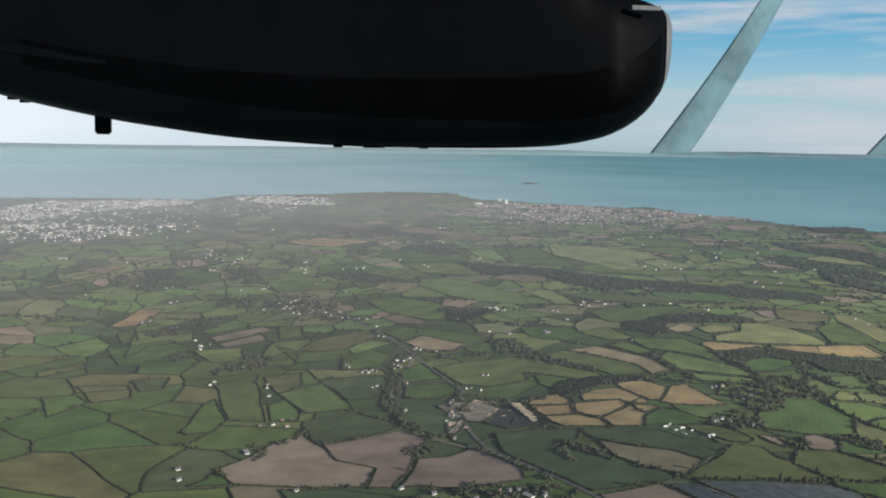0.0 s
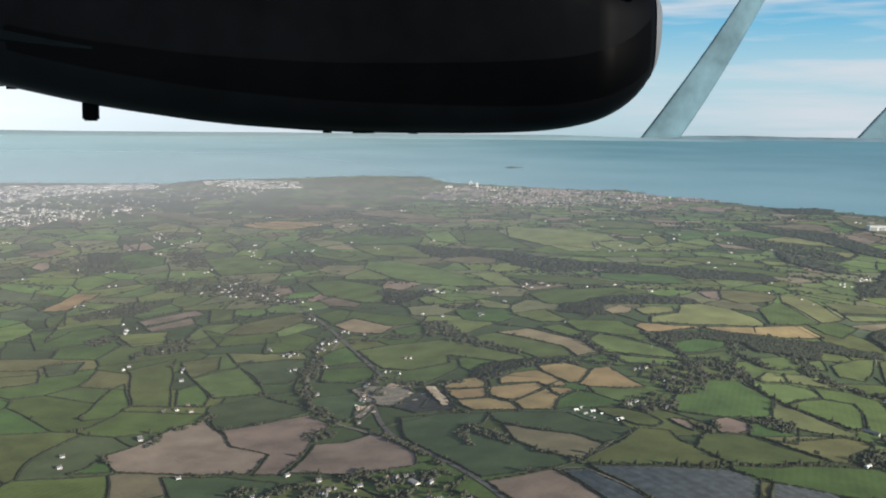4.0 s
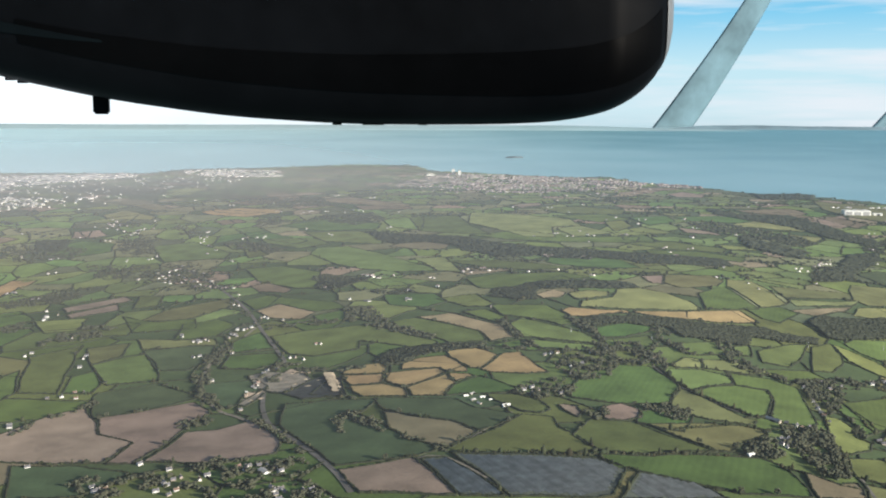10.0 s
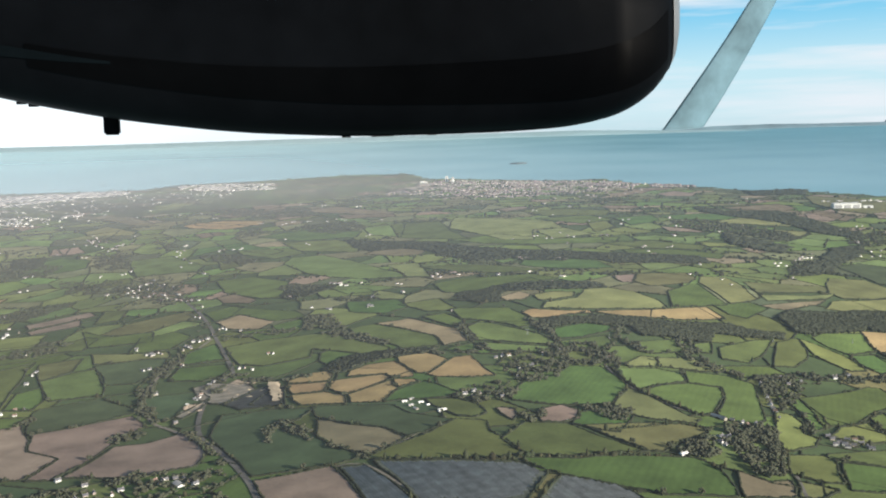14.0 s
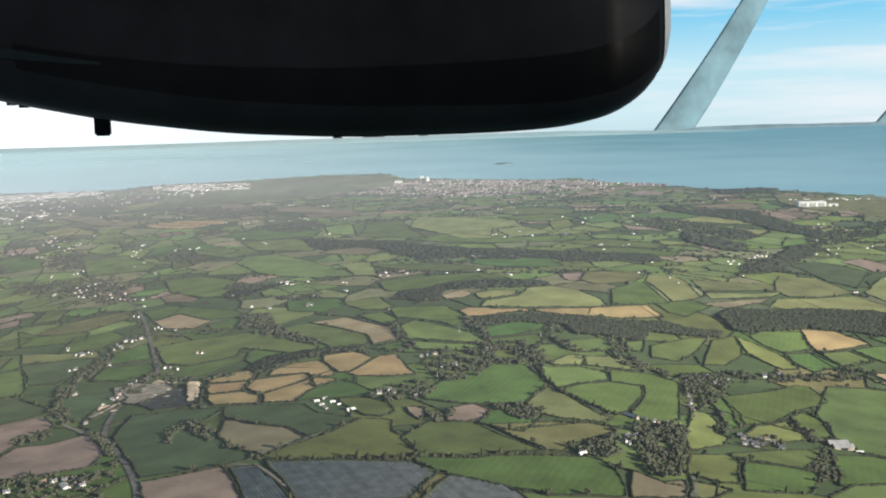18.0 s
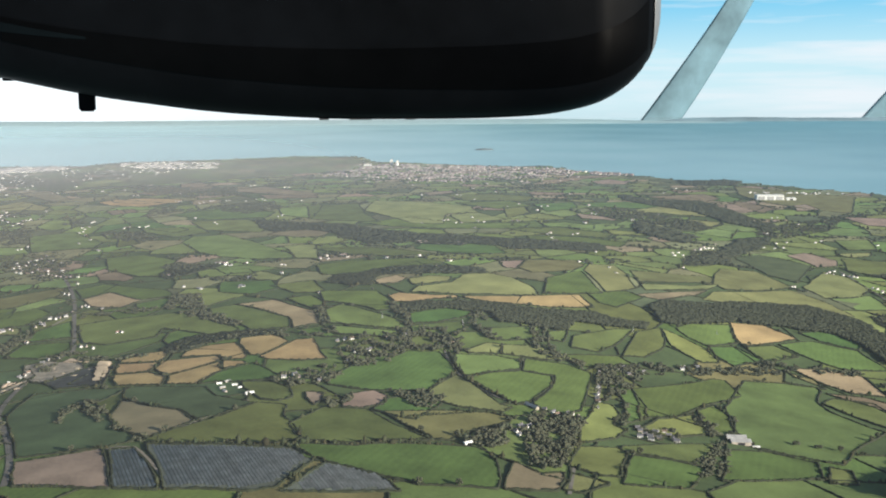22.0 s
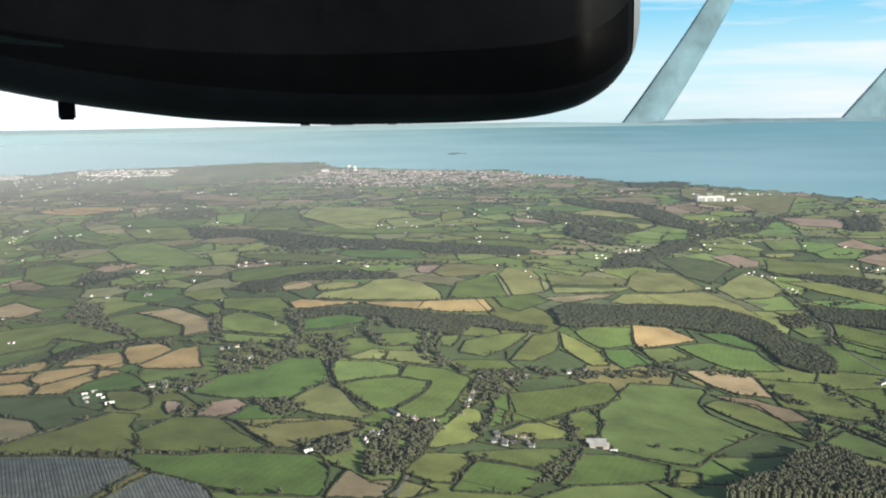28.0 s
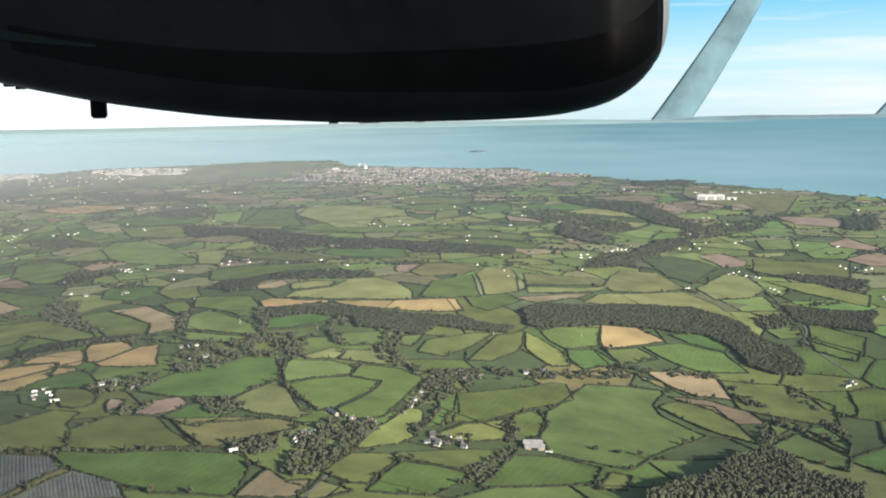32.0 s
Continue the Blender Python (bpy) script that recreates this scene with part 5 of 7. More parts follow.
wood("trees round the farm cottages", 0.80, 1.3, 0.35, (61.7, 221.5), (67.4, 228.8), (74.5, 232.6), (80.1, 235.2), (77.6, 224.0), (76.2, 217.8), (70.1, 214.8), (66.4, 216.6))
wood("trees on the bank below the dark meadow", 0.80, 1.4, 0.5, (89.5, 213.8), (97.3, 214.0), (101.1, 207.4), (97.0, 201.2), (92.8, 206.7))
wood("trees beside the stubble patch", 0.80, 1.3, 0.5, (76.9, 199.8), (77.6, 208.3), (81.1, 210.8), (82.5, 205.9), (80.0, 200.5))
wood("straggling copse in the meadow", 0.80, 1.2, 0.6, (26.0, 203.5), (24.4, 212.5), (28.2, 215.1), (34.2, 207.6), (38.6, 197.4), (36.7, 196.7), (29.9, 208.0), (27.5, 205.1), (29.5, 197.1))
wood("straggling hedge trees in the meadow", 0.80, 1.1, 0.6, (41.0, 194.6), (48.7, 185.6), (48.9, 182.9), (42.7, 189.4))
wood("trees along the curving railway", 0.80, 1.2, 0.55, (-17.0, 255.2), (-15.6, 256.7), (-12.2, 245.1), (-7.8, 235.3), (-0.9, 223.7), (-1.2, 221.8), (-7.9, 232.8), (-14.0, 245.5))
wood("trees along the railway cutting", 0.80, 1.2, 0.55, (7.4, 213.0), (8.6, 213.8), (16.5, 201.2), (23.2, 189.4), (28.1, 178.5), (25.5, 181.5), (19.9, 192.5), (14.2, 202.0))
wood("trees along the lane to the quarry", 0.80, 1.1, 0.45, (1.9, 250.3), (6.0, 260.3), (17.7, 252.9), (19.9, 247.8), (9.1, 253.6), (6.9, 240.5))
wood("trees behind the village street", 0.80, 1.6, 0.5, (129.5, 247.5), (136.2, 247.8), (144.4, 248.9), (144.0, 236.4), (141.3, 233.2), (134.0, 219.9), (132.0, 227.3), (133.2, 239.5))
wood("trees beside the field dell", 0.80, 1.3, 0.6, (137.2, 221.3), (139.0, 221.2), (134.6, 202.6), (133.4, 204.0))
wood("dark trees in a hedge between meadows", 0.95, 1.5, 0.6, (121.3, 277.6), (126.7, 278.9), (125.3, 259.5), (129.5, 247.5), (126.0, 246.3), (121.4, 256.0), (121.5, 267.8))
wood("tall hedge trees in the valley", 0.95, 1.5, 0.55, (104.4, 272.0), (109.1, 286.2), (110.6, 275.5), (108.6, 270.0), (114.9, 260.4), (112.4, 256.0), (106.9, 265.7))
wood("hedge trees beside the bright paddock", 0.95, 1.3, 0.55, (64.1, 283.0), (65.6, 288.7), (70.5, 270.1), (73.2, 261.6), (71.1, 261.3), (66.7, 270.9))
wood("trees at the end of the stubble", 0.95, 1.4, 0.6, (82.4, 295.3), (83.8, 301.9), (88.8, 282.4), (91.3, 265.3), (88.9, 268.4), (85.8, 280.8))
wood("line of trees along the stream", 0.80, 1.3, 0.5, (135.5, 247.5), (147.0, 254.0), (160.2, 256.9), (173.9, 260.6), (186.4, 263.7), (185.0, 260.2), (171.7, 254.3), (157.9, 249.2), (146.0, 244.5), (136.4, 242.4))
wood("hedge trees running down the slope", 0.80, 1.4, 0.5, (139.2, 168.4), (148.5, 195.6), (151.0, 198.4), (140.8, 168.7))
wood("trees on the pasture hedge", 0.80, 1.3, 0.4, (153.3, 220.3), (155.4, 221.2), (151.1, 200.2), (148.8, 197.5))
wood("small dark wood in a fold of the land", 0.95, 1.1, 1.0, (63.2, 319.6), (74.3, 327.6), (76.8, 312.4), (68.9, 314.1))
wood("dense dark winter woodland along the valley side", 0.95, 2.6, 1.0, (159.3, 302.2), (165.8, 310.2), (175.1, 311.5), (194.7, 317.4), (210.5, 319.4), (219.0, 312.7), (224.3, 305.1), (225.5, 295.9), (231.3, 289.7), (231.7, 277.0), (227.4, 269.6), (221.6, 269.4), (215.8, 273.9), (216.0, 287.4), (211.1, 295.2), (199.0, 297.8), (183.1, 297.9), (172.9, 293.3), (163.1, 288.7), (159.2, 289.3))
wood("far belt of dark woodland beside a lane", 0.95, 1.9, 1.0, (241.0, 327.5), (246.6, 324.7), (267.0, 320.4), (259.4, 302.5), (249.9, 306.0), (240.3, 311.3), (240.4, 321.6))
wood("dark copse on the valley slope", 0.95, 1.2, 0.8, (227.8, 313.1), (238.3, 320.5), (240.1, 309.9), (229.5, 303.4))
wood("dark trees round the valley houses", 1.25, 1.6, 0.9, (181.3, 362.7), (193.8, 394.1), (205.1, 397.6), (202.9, 370.5))
wood("near dense winter wood with brown crowns", 0.80, 5.6, 0.93, (172.1, 176.1), (176.9, 183.4), (182.9, 188.9), (187.3, 194.2), (192.6, 204.0), (201.4, 211.6), (204.9, 209.0), (204.1, 198.3), (211.3, 189.6), (208.3, 182.7))
wood("dark tall trees at the hedge crossing", 0.80, 1.6, 0.6, (203.8, 223.9), (207.5, 233.9), (209.0, 234.8), (206.7, 222.4), (203.9, 217.4))
wood("hedge trees running down to the lane", 0.80, 1.3, 0.5, (207.6, 260.2), (208.6, 256.6), (212.2, 248.8), (213.9, 238.4), (220.7, 227.2), (219.2, 223.3), (211.6, 235.1), (209.3, 243.6), (206.3, 253.2))
wood("trees along the lane in the valley", 0.95, 1.2, 0.5, (240.2, 349.3), (241.9, 335.8), (239.8, 309.9), (236.1, 290.9), (234.2, 290.0), (237.3, 307.3), (239.5, 332.4))
wood("trees along the valley stream", 0.95, 1.3, 0.45, (175.9, 265.4), (185.6, 268.4), (199.9, 268.2), (206.7, 266.9), (205.8, 263.7), (197.3, 263.5), (184.7, 263.1), (175.0, 259.3))
wood("belt of dark woodland below the far pale fields", 1.25, 1.3, 1.0, (89.1, 425.6), (124.2, 412.6), (159.4, 401.7), (159.3, 384.2), (123.3, 386.0), (119.2, 394.8), (103.8, 402.4), (89.8, 413.8))
wood("small dark wood among green western fields", 1.25, 1.4, 0.9, (-1.7, 365.8), (3.2, 369.9), (12.8, 361.6), (13.3, 353.1), (3.2, 354.1))
wood("dark woods where two far valleys meet", 1.70, 1.5, 0.8, (235.7, 449.8), (261.8, 468.0), (283.6, 477.4), (271.2, 451.3), (239.3, 429.5), (230.9, 433.3))
wood("tall dark trees crowding round the village", 0.80, 1.7, 0.75, (117.1, 203.6), (124.2, 206.2), (126.5, 203.0), (123.3, 187.9), (119.7, 175.2), (115.2, 171.9), (113.9, 181.4), (114.9, 189.4), (114.6, 196.3))
wood("dark trees beside the village pasture", 0.80, 1.6, 0.75, (104.3, 185.5), (107.3, 191.5), (113.1, 194.9), (112.7, 190.7), (109.4, 182.2), (104.9, 180.8))
wood("dark leafless wood above the gold stubble fields", 0.95, 1.2, 1.0, (31.0, 256.9), (35.1, 265.0), (44.0, 267.3), (51.9, 267.3), (60.3, 265.3), (55.9, 262.1), (48.7, 260.7), (41.5, 257.5), (37.6, 251.0), (33.3, 250.0))

# scattered far copses and thickets, long and low
cp_, cr_, ch_ = [], [], []
for _ in range(360):
    y = rng.uniform(330, 760)
    x = rng.uniform(-0.5 * y - 20, 150 + 0.5 * y)
    if y > np.interp(x, CX, CY) - 15 or in_fields(np.array([[x, y]]))[0]:
        continue
    k = rng.randint(10, 44)
    t = rng.normal(0, 1, (k, 2)) * np.array([rng.uniform(4, 15), rng.uniform(0.8, 2.0)])
    a = rng.uniform(-0.5, 0.5)
    q = np.stack([x + t[:, 0] * math.cos(a) - t[:, 1] * math.sin(a), y + t[:, 0] * math.sin(a) + t[:, 1] * math.cos(a)], -1)
    q = q[~in_fields(q)]
    hh = rng.uniform(0.3, 0.6, len(q))
    cp_.append(np.column_stack([q, gz(q[:, 0], q[:, 1]) + hh * 0.5]))
    cr_.append(rng.uniform(0.5, 1.1, len(q)))
    ch_.append(hh)
v, f = clumps(np.concatenate(cp_), np.concatenate(cr_), np.concatenate(ch_), 1, 77)
tagged(mesh_np("far_copses", v, f, M_WOOD), "scattered dark copses and thickets among the far fields", "copses", kind="stuff")


# ---- roads ----
def road(name, label, width, mat, *pts):
    """A ribbon laid over the land."""
    p = [Vector((x, y, 0)) for x, y in pts]
    line = []
    for i in range(len(p) - 1):
        a, b, c, d = p[max(i - 1, 0)], p[i], p[i + 1], p[min(i + 2, len(p) - 1)]
        n = max(2, int((c - b).length / 2.0))
        for k in range(n):
            t = k / n
            line.append(0.5 * ((2 * b) + (c - a) * t + (2 * a - 5 * b + 4 * c - d) * t * t + (3 * b - a - 3 * c + d) * t**3))
    line.append(p[-1])
    v, f = [], []
    for i, q in enumerate(line):
        t = (line[min(i + 1, len(line) - 1)] - line[max(i - 1, 0)]).normalized()
        for s in (-1, 1):
            x, y = q.x - t.y * s * width / 2, q.y + t.x * s * width / 2
            v.append((x, y, h(x, y) + 0.17))
        if i:
            f.append((2 * i - 2, 2 * i, 2 * i + 1, 2 * i - 1))
    return tagged(solid(name, v, f, mat), label, "road", kind="structure")


road("road_lane", "hedged lane between fields", 0.5, M_ROAD, (99.9, 247.4), (102.9, 230.0), (111.1, 213.6), (115.9, 211.2))
road("road_valley", "lane running down the far valley", 0.6, M_ROAD, (241.1, 370.9), (241.5, 347.3), (241.2, 324.7), (241.2, 305.9), (237.7, 296.3), (238.8, 283.0), (241.7, 266.1))
road("road_ridge", "lane over the ridge between fields", 0.5, M_ROAD, (226.7, 325.9), (220.2, 335.0), (215.0, 342.6))
road("road", "narrow grey country road through the villages", 1.1, M_ROAD, (-64.8, 407.9), (-47.3, 379.1), (-34.6, 355.8), (-21.8, 330.7), (-12.7, 310.5), (-6.2, 293.8), (2.2, 272.8), (6.3, 261.6), (5.4, 256.6), (2.7, 251.9), (5.1, 241.1), (7.0, 229.5), (9.3, 219.1), (13.0, 208.3), (18.5, 199.1), (24.9, 187.6), (30.6, 175.9), (34.4, 166.0))
road("road_railway", "pale gravelled bed of a curving old railway", 0.9, M_TRACK, (-8.9, 297.4), (-11.5, 282.2), (-14.2, 272.7), (-13.7, 260.0), (-12.6, 248.3), (-9.8, 238.8), (-2.2, 224.1), (3.7, 217.4), (12.0, 207.6))
road("road_solar_edge", "pale track round the solar farm", 0.5, M_TRACK, (44.6, 180.2), (49.3, 180.5), (58.0, 166.9), (59.7, 161.5))
road("road_farm_track", "pale farm track beside the meadow", 0.4, M_TRACK, (49.9, 183.8), (57.0, 194.4), (63.0, 206.3))
road("road_village", "village street between cottages", 0.6, M_ROAD, (135.5, 247.5), (135.0, 236.8), (129.6, 210.2), (126.8, 204.5), (124.1, 190.1), (119.4, 164.1))


# ---- houses and farms ----
def box(bm, x0, x1, y0, y1, z0, z1):
    v = [bm.verts.new((x, y, z)) for z in (z0, z1) for x, y in ((x0, y0), (x1, y0), (x1, y1), (x0, y1))]
    for q in ((3, 2, 1, 0), (4, 5, 6, 7), (0, 1, 5, 4), (1, 2, 6, 5), (2, 3, 7, 6), (3, 0, 4, 7)):
        bm.faces.new([v[i] for i in q])


def gable(length, wide, tall, pitch):
    bm = bmesh.new()
    a, b = length / 2, wide / 2
    v = [bm.verts.new(c) for c in ((-a, -b, 0), (a, -b, 0), (a, b, 0), (-a, b, 0), (-a, -b, tall), (a, -b, tall), (a, b, tall), (-a, b, tall), (-a, 0, tall + pitch), (a, 0, tall + pitch))]
    for q in ((3, 2, 1, 0), (0, 1, 5, 4), (2, 3, 7, 6), (1, 2, 6, 9, 5), (3, 0, 4, 8, 7), (4, 5, 9, 8), (6, 7, 8, 9)):
        bm.faces.new([v[i] for i in q])
    return bm


def roof(length, wide, tall, pitch, over=0.06, thick=0.035):
    bm = bmesh.new()
    a, b = length / 2 + over, wide / 2 + over
    drop = pitch * over / (wide / 2)
    for s in (-1, 1):
        lo, hi = tall - drop + 0.01, tall + pitch + 0.01
        q = [(-a, s * b, lo), (a, s * b, lo), (a, 0, hi), (-a, 0, hi)]
        v = [bm.verts.new(c) for c in q] + [bm.verts.new((x, y, z + thick)) for x, y, z in q]
        for k in ((0, 1, 2, 3), (7, 6, 5, 4), (0, 4, 5, 1), (1, 5, 6, 2), (2, 6, 7, 3), (3, 7, 4, 0)):
            bm.faces.new([v[i] for i in k])
    bmesh.ops.recalc_face_normals(bm, faces=bm.faces[:])
    return bm


def house(label, length, wide, tall, pitch, wall_mat, roof_mat, chimneys=1, wing=False):
    ob = tagged(new("house"), label, "house", "houses of the villages")
    part("wall", gable(length, wide, tall, pitch), wall_mat, ob)
    part("roof", roof(length, wide, tall, pitch), roof_mat, ob)
    for k in range(chimneys):
        bm = bmesh.new()
        x = (length / 2 - 0.09) * (1 if k == 0 else -1)
        box(bm, x - 0.06, x + 0.06, -0.06, 0.06, tall + pitch * 0.6, tall + pitch + 0.16)
        part("chimney", bm, M_STONE, ob)
    for x in (-length * 0.3, length * 0.3):
        for z in (tall * 0.2, tall * 0.62):
            bm = bmesh.new()
            box(bm, x - 0.06, x + 0.06, -wide / 2 - 0.008, -wide / 2 + 0.004, z, z + 0.12)
            part("window", bm, M_DARK, ob)
    bm = bmesh.new()
    box(bm, -0.045, 0.045, -wide / 2 - 0.01, -wide / 2 + 0.004, 0.0, 0.2)
    part("door", bm, M_DARK, ob)
    if wing:
        w = part("wing", gable(wide, wide * 0.8, tall * 0.85, pitch * 0.8), wall_mat, ob)
        w.matrix_basis = pose(-length * 0.2, wide * 0.6, 0, 0, 0, 90)
        w = part("wing_roof", roof(wide, wide * 0.8, tall * 0.85, pitch * 0.8), roof_mat, ob)
        w.matrix_basis = pose(-length * 0.2, wide * 0.6, 0, 0, 0, 90)
    return ob


def barn(label, length, wide, tall, pitch, wall_mat, roof_mat):
    ob = tagged(new("barn"), label, "barn", "farm buildings")
    part("wall", gable(length, wide, tall, pitch), wall_mat, ob)
    part("roof", roof(length, wide, tall, pitch, 0.08, 0.04), roof_mat, ob)
    bm = bmesh.new()
    box(bm, -length * 0.18, length * 0.18, -wide / 2 - 0.012, -wide / 2 + 0.004, 0.0, tall * 0.8)
    part("door", bm, M_DARK, ob)
    return ob


def put(ob, x, y, turn=0.0):
    ob.matrix_basis = pose(x, y, h(x, y) - 0.02, 0, 0, turn)
    return ob


HOUSES = [
    house("white rendered cottage with a slate roof", 1.0, 0.56, 0.46, 0.24, M_WALL, M_SLATE, 2),
    house("pale rendered house with a slate roof and wing", 1.05, 0.58, 0.48, 0.25, M_WALL, M_SLATE, 1, True),
    house("stone cottage with a slate roof", 0.85, 0.52, 0.42, 0.24, M_STONE, M_SLATE, 1),
    house("white house with a red-brown tiled roof", 0.9, 0.54, 0.45, 0.22, M_WALL, M_TILE, 1),
]
BARNS = [
    barn("white-walled farm shed with a pale sheet roof", 1.01, 0.50, 0.29, 0.13, M_WHITE, M_WHITE),
    barn("grey farm barn with a corrugated sheet roof", 1.15, 0.58, 0.32, 0.14, M_STONE, M_SHEET),
    barn("small white outbuilding of the farm", 0.65, 0.40, 0.24, 0.13, M_WHITE, M_WHITE),
]
def blocks(name, label, kind_word, p, ang, L, W, H, walls, roofs):
    """Many small gabled buildings: all their walls and all their roofs."""
    n = len(p)
    base = gz(p[:, 0], p[:, 1]) - 0.1
    shape = np.array([(-1, -1, 0), (1, -1, 0), (1, 1, 0), (-1, 1, 0), (-1, -1, 1), (1, -1, 1), (1, 1, 1), (-1, 1, 1)], float)
    top = np.array([(-1.08, -1.12, 1.0), (1.08, -1.12, 1.0), (1.08, 1.12, 1.0), (-1.08, 1.12, 1.0), (-1.08, 0, 1.55), (1.08, 0, 1.55)])
    for word, sh, fc, mat in (("walls", shape, [(0, 1, 5, 4), (1, 2, 6, 5), (2, 3, 7, 6), (3, 0, 4, 7)], walls), ("roofs", top, [(0, 1, 5, 4), (2, 3, 4, 5), (1, 2, 5, 5), (3, 0, 4, 4)], roofs)):
        lx, ly, lz = sh[:, 0] * L[:, None] / 2, sh[:, 1] * W[:, None] / 2, sh[:, 2] * H[:, None]
        ca, sa = np.cos(ang)[:, None], np.sin(ang)[:, None]
        v = np.stack([lx * ca - ly * sa + p[:, :1], lx * sa + ly * ca + p[:, 1:2], lz + base[:, None]], -1).reshape(-1, 3)
        fq = [q for q in fc if len(set(q)) == 4]
        f3 = [q[:3] for q in fc if len(set(q)) == 3]
        tri = np.array([t for q in fq for t in ((q[0], q[1], q[2]), (q[0], q[2], q[3]))] + f3)
        f = (tri[None] + (np.arange(n) * len(sh))[:, None, None]).reshape(-1, 3)
        tagged(mesh_np("%s_%s" % (name, word), v, f, mat), "%s of %s" % (word, label), kind_word, kind="stuff")


FAR_PLOTS = []
USED = set()


def settle(things, turn, *places, alone=False):
    """Scatter copies of a few buildings over given plots, with a neighbour beside most."""
    plots = []
    for x, y in places:
        plots.append((x, y))
        if things is HOUSES and not alone and rng.uniform() < 0.75:
            a = rng.uniform(0, 6.28)
            plots.append((x + 1.5 * math.cos(a), y + 1.5 * math.sin(a)))
    for x, y in plots:
        if y > 335 and things is not BARNS:
            FAR_PLOTS.append((x, y, radians(turn + rng.uniform(-25, 25))))
            continue
        ob = things[rng.randint(len(things))]
        m = pose(x, y, h(x, y) - 0.02, 0, 0, turn + rng.uniform(-14, 14) + (90 if rng.uniform() < 0.25 else 0))
        if ob in USED:
            copy_thing(ob, m)
        else:
            USED.add(ob)
            ob.matrix_basis = m


settle(BARNS, 30, (53.7, 219.9), (55.1, 221.4), (58.9, 215.9), (56.5, 213.4), (57.3, 218.2), (55.2, 216.4))
settle(HOUSES, 5, (140.7, 246.8), (143.5, 244.7), (146.4, 246.7), (157.0, 253.2), (161.4, 256.4))
settle(HOUSES, 20, (74.0, 253.4), (75.9, 254.9))
settle(HOUSES, 0, (62.3, 304.8))
settle(HOUSES, 40, (243.1, 347.5), (244.7, 343.7), (100.7, 354.5))
settle(HOUSES, 25, (207.2, 411.6), (290.4, 414.3), (237.0, 262.5), (238.9, 263.4))
settle(HOUSES, -30, (-79.4, 427.3), (-81.4, 421.8))
settle(HOUSES, 15, (-118.9, 370.3), (-116.1, 371.3), (-73.3, 384.3))
settle(BARNS, 60, (-83.6, 323.9), (-82.4, 318.6), (-125.5, 425.3), (-123.1, 427.9), (3.2, 239.8), (1.6, 237.0))
settle(HOUSES, 20, (-45.3, 215.3))
settle(HOUSES, 0, (112.5, 458.3), (115.1, 455.1), (87.3, 453.2), (141.5, 414.8), (142.6, 407.8), (-20.1, 534.7), (-55.7, 571.8), (257.3, 460.0), (275.0, 417.9))
COTTAGES = HOUSES[:1] + HOUSES[3:] + HOUSES[:1]
settle(COTTAGES, -30, (-47.8, 385.7))
settle(HOUSES, 35, (-12.6, 177.0), (-9.7, 175.7), (-7.4, 169.3), (-9.5, 172.9), (-10.9, 175.3), (0.0, 173.0), (0.3, 177.0), (1.4, 178.5), (2.5, 179.5), (2.9, 170.9), (3.6, 172.9), (7.2, 179.5), (12.0, 183.0), (15.8, 182.8), (17.4, 182.4), (20.4, 171.0), (21.8, 167.3), (23.3, 164.0), (26.3, 168.0), (28.3, 166.1), (31.2, 162.7), (-29.8, 189.6), (-8.0, 188.8), (-1.1, 184.2), (-58.1, 203.0), (-56.0, 196.0), (-11.3, 174.8), (1.1, 175.7), (21.0, 169.0), (22.7, 165.1), (4.1, 175.7), (6.4, 177.5), alone=True)
settle(HOUSES, 15, (-88.8, 335.5), (-84.5, 325.3), (-81.4, 327.3), (-83.2, 320.6), (-67.8, 276.9), (-68.3, 273.9), (-62.8, 292.9), (-51.0, 271.4), (-51.2, 274.1), (-49.0, 263.4), (-39.3, 241.5), (-41.5, 241.5), (-39.4, 236.9), (-46.3, 236.8), (-43.3, 238.3), (-29.8, 292.5), (-23.3, 286.0), (-22.3, 284.8), (-18.8, 271.0), (-15.1, 291.7), (-13.6, 290.3), (-10.3, 272.5), (-9.4, 248.5), (-14.1, 296.2), alone=True)
settle(HOUSES, -20, (-129.5, 488.5), (-122.2, 485.1), (-123.3, 493.1), (-116.4, 482.9), (-116.6, 485.4), (-109.8, 476.9), (-105.8, 470.9), (-105.3, 480.7), (-102.9, 482.0), (-122.2, 498.9), (-120.6, 489.2), (-66.4, 450.9), (-65.6, 453.2), (-61.1, 444.4), (-55.1, 434.1), (-125.8, 425.6), (-124.9, 426.7), (-105.5, 474.5), (-111.9, 479.3), (-118.1, 492.1), alone=True)
settle(HOUSES, 10, (54.0, 365.4), (60.8, 371.4), (62.0, 372.7), (56.8, 375.8), (42.0, 355.0), (22.8, 358.2), (21.0, 360.7), (19.9, 363.1), (18.4, 364.5), (28.4, 361.7), (35.5, 320.6), (23.3, 320.2), (-7.2, 461.8), (-31.1, 530.3), (-32.2, 526.2), (97.0, 459.2), alone=True)
settle(HOUSES, 10, (-69.5, 461.8), (-66.9, 458.8), (-66.7, 463.6), (-28.6, 534.4), (-27.5, 536.4), (-9.1, 465.3), (-104.2, 504.8), (-99.0, 484.6), (-114.6, 491.7), (-118.8, 494.9), (-121.4, 491.0), (-123.5, 502.4), (-127.1, 507.2), (-105.0, 475.5), (-105.1, 480.4), (-104.7, 482.8), (-103.0, 474.1), (-103.5, 485.2), (-5.5, 541.6), (-2.3, 541.0), (0.2, 535.9), (20.2, 534.3), alone=True)
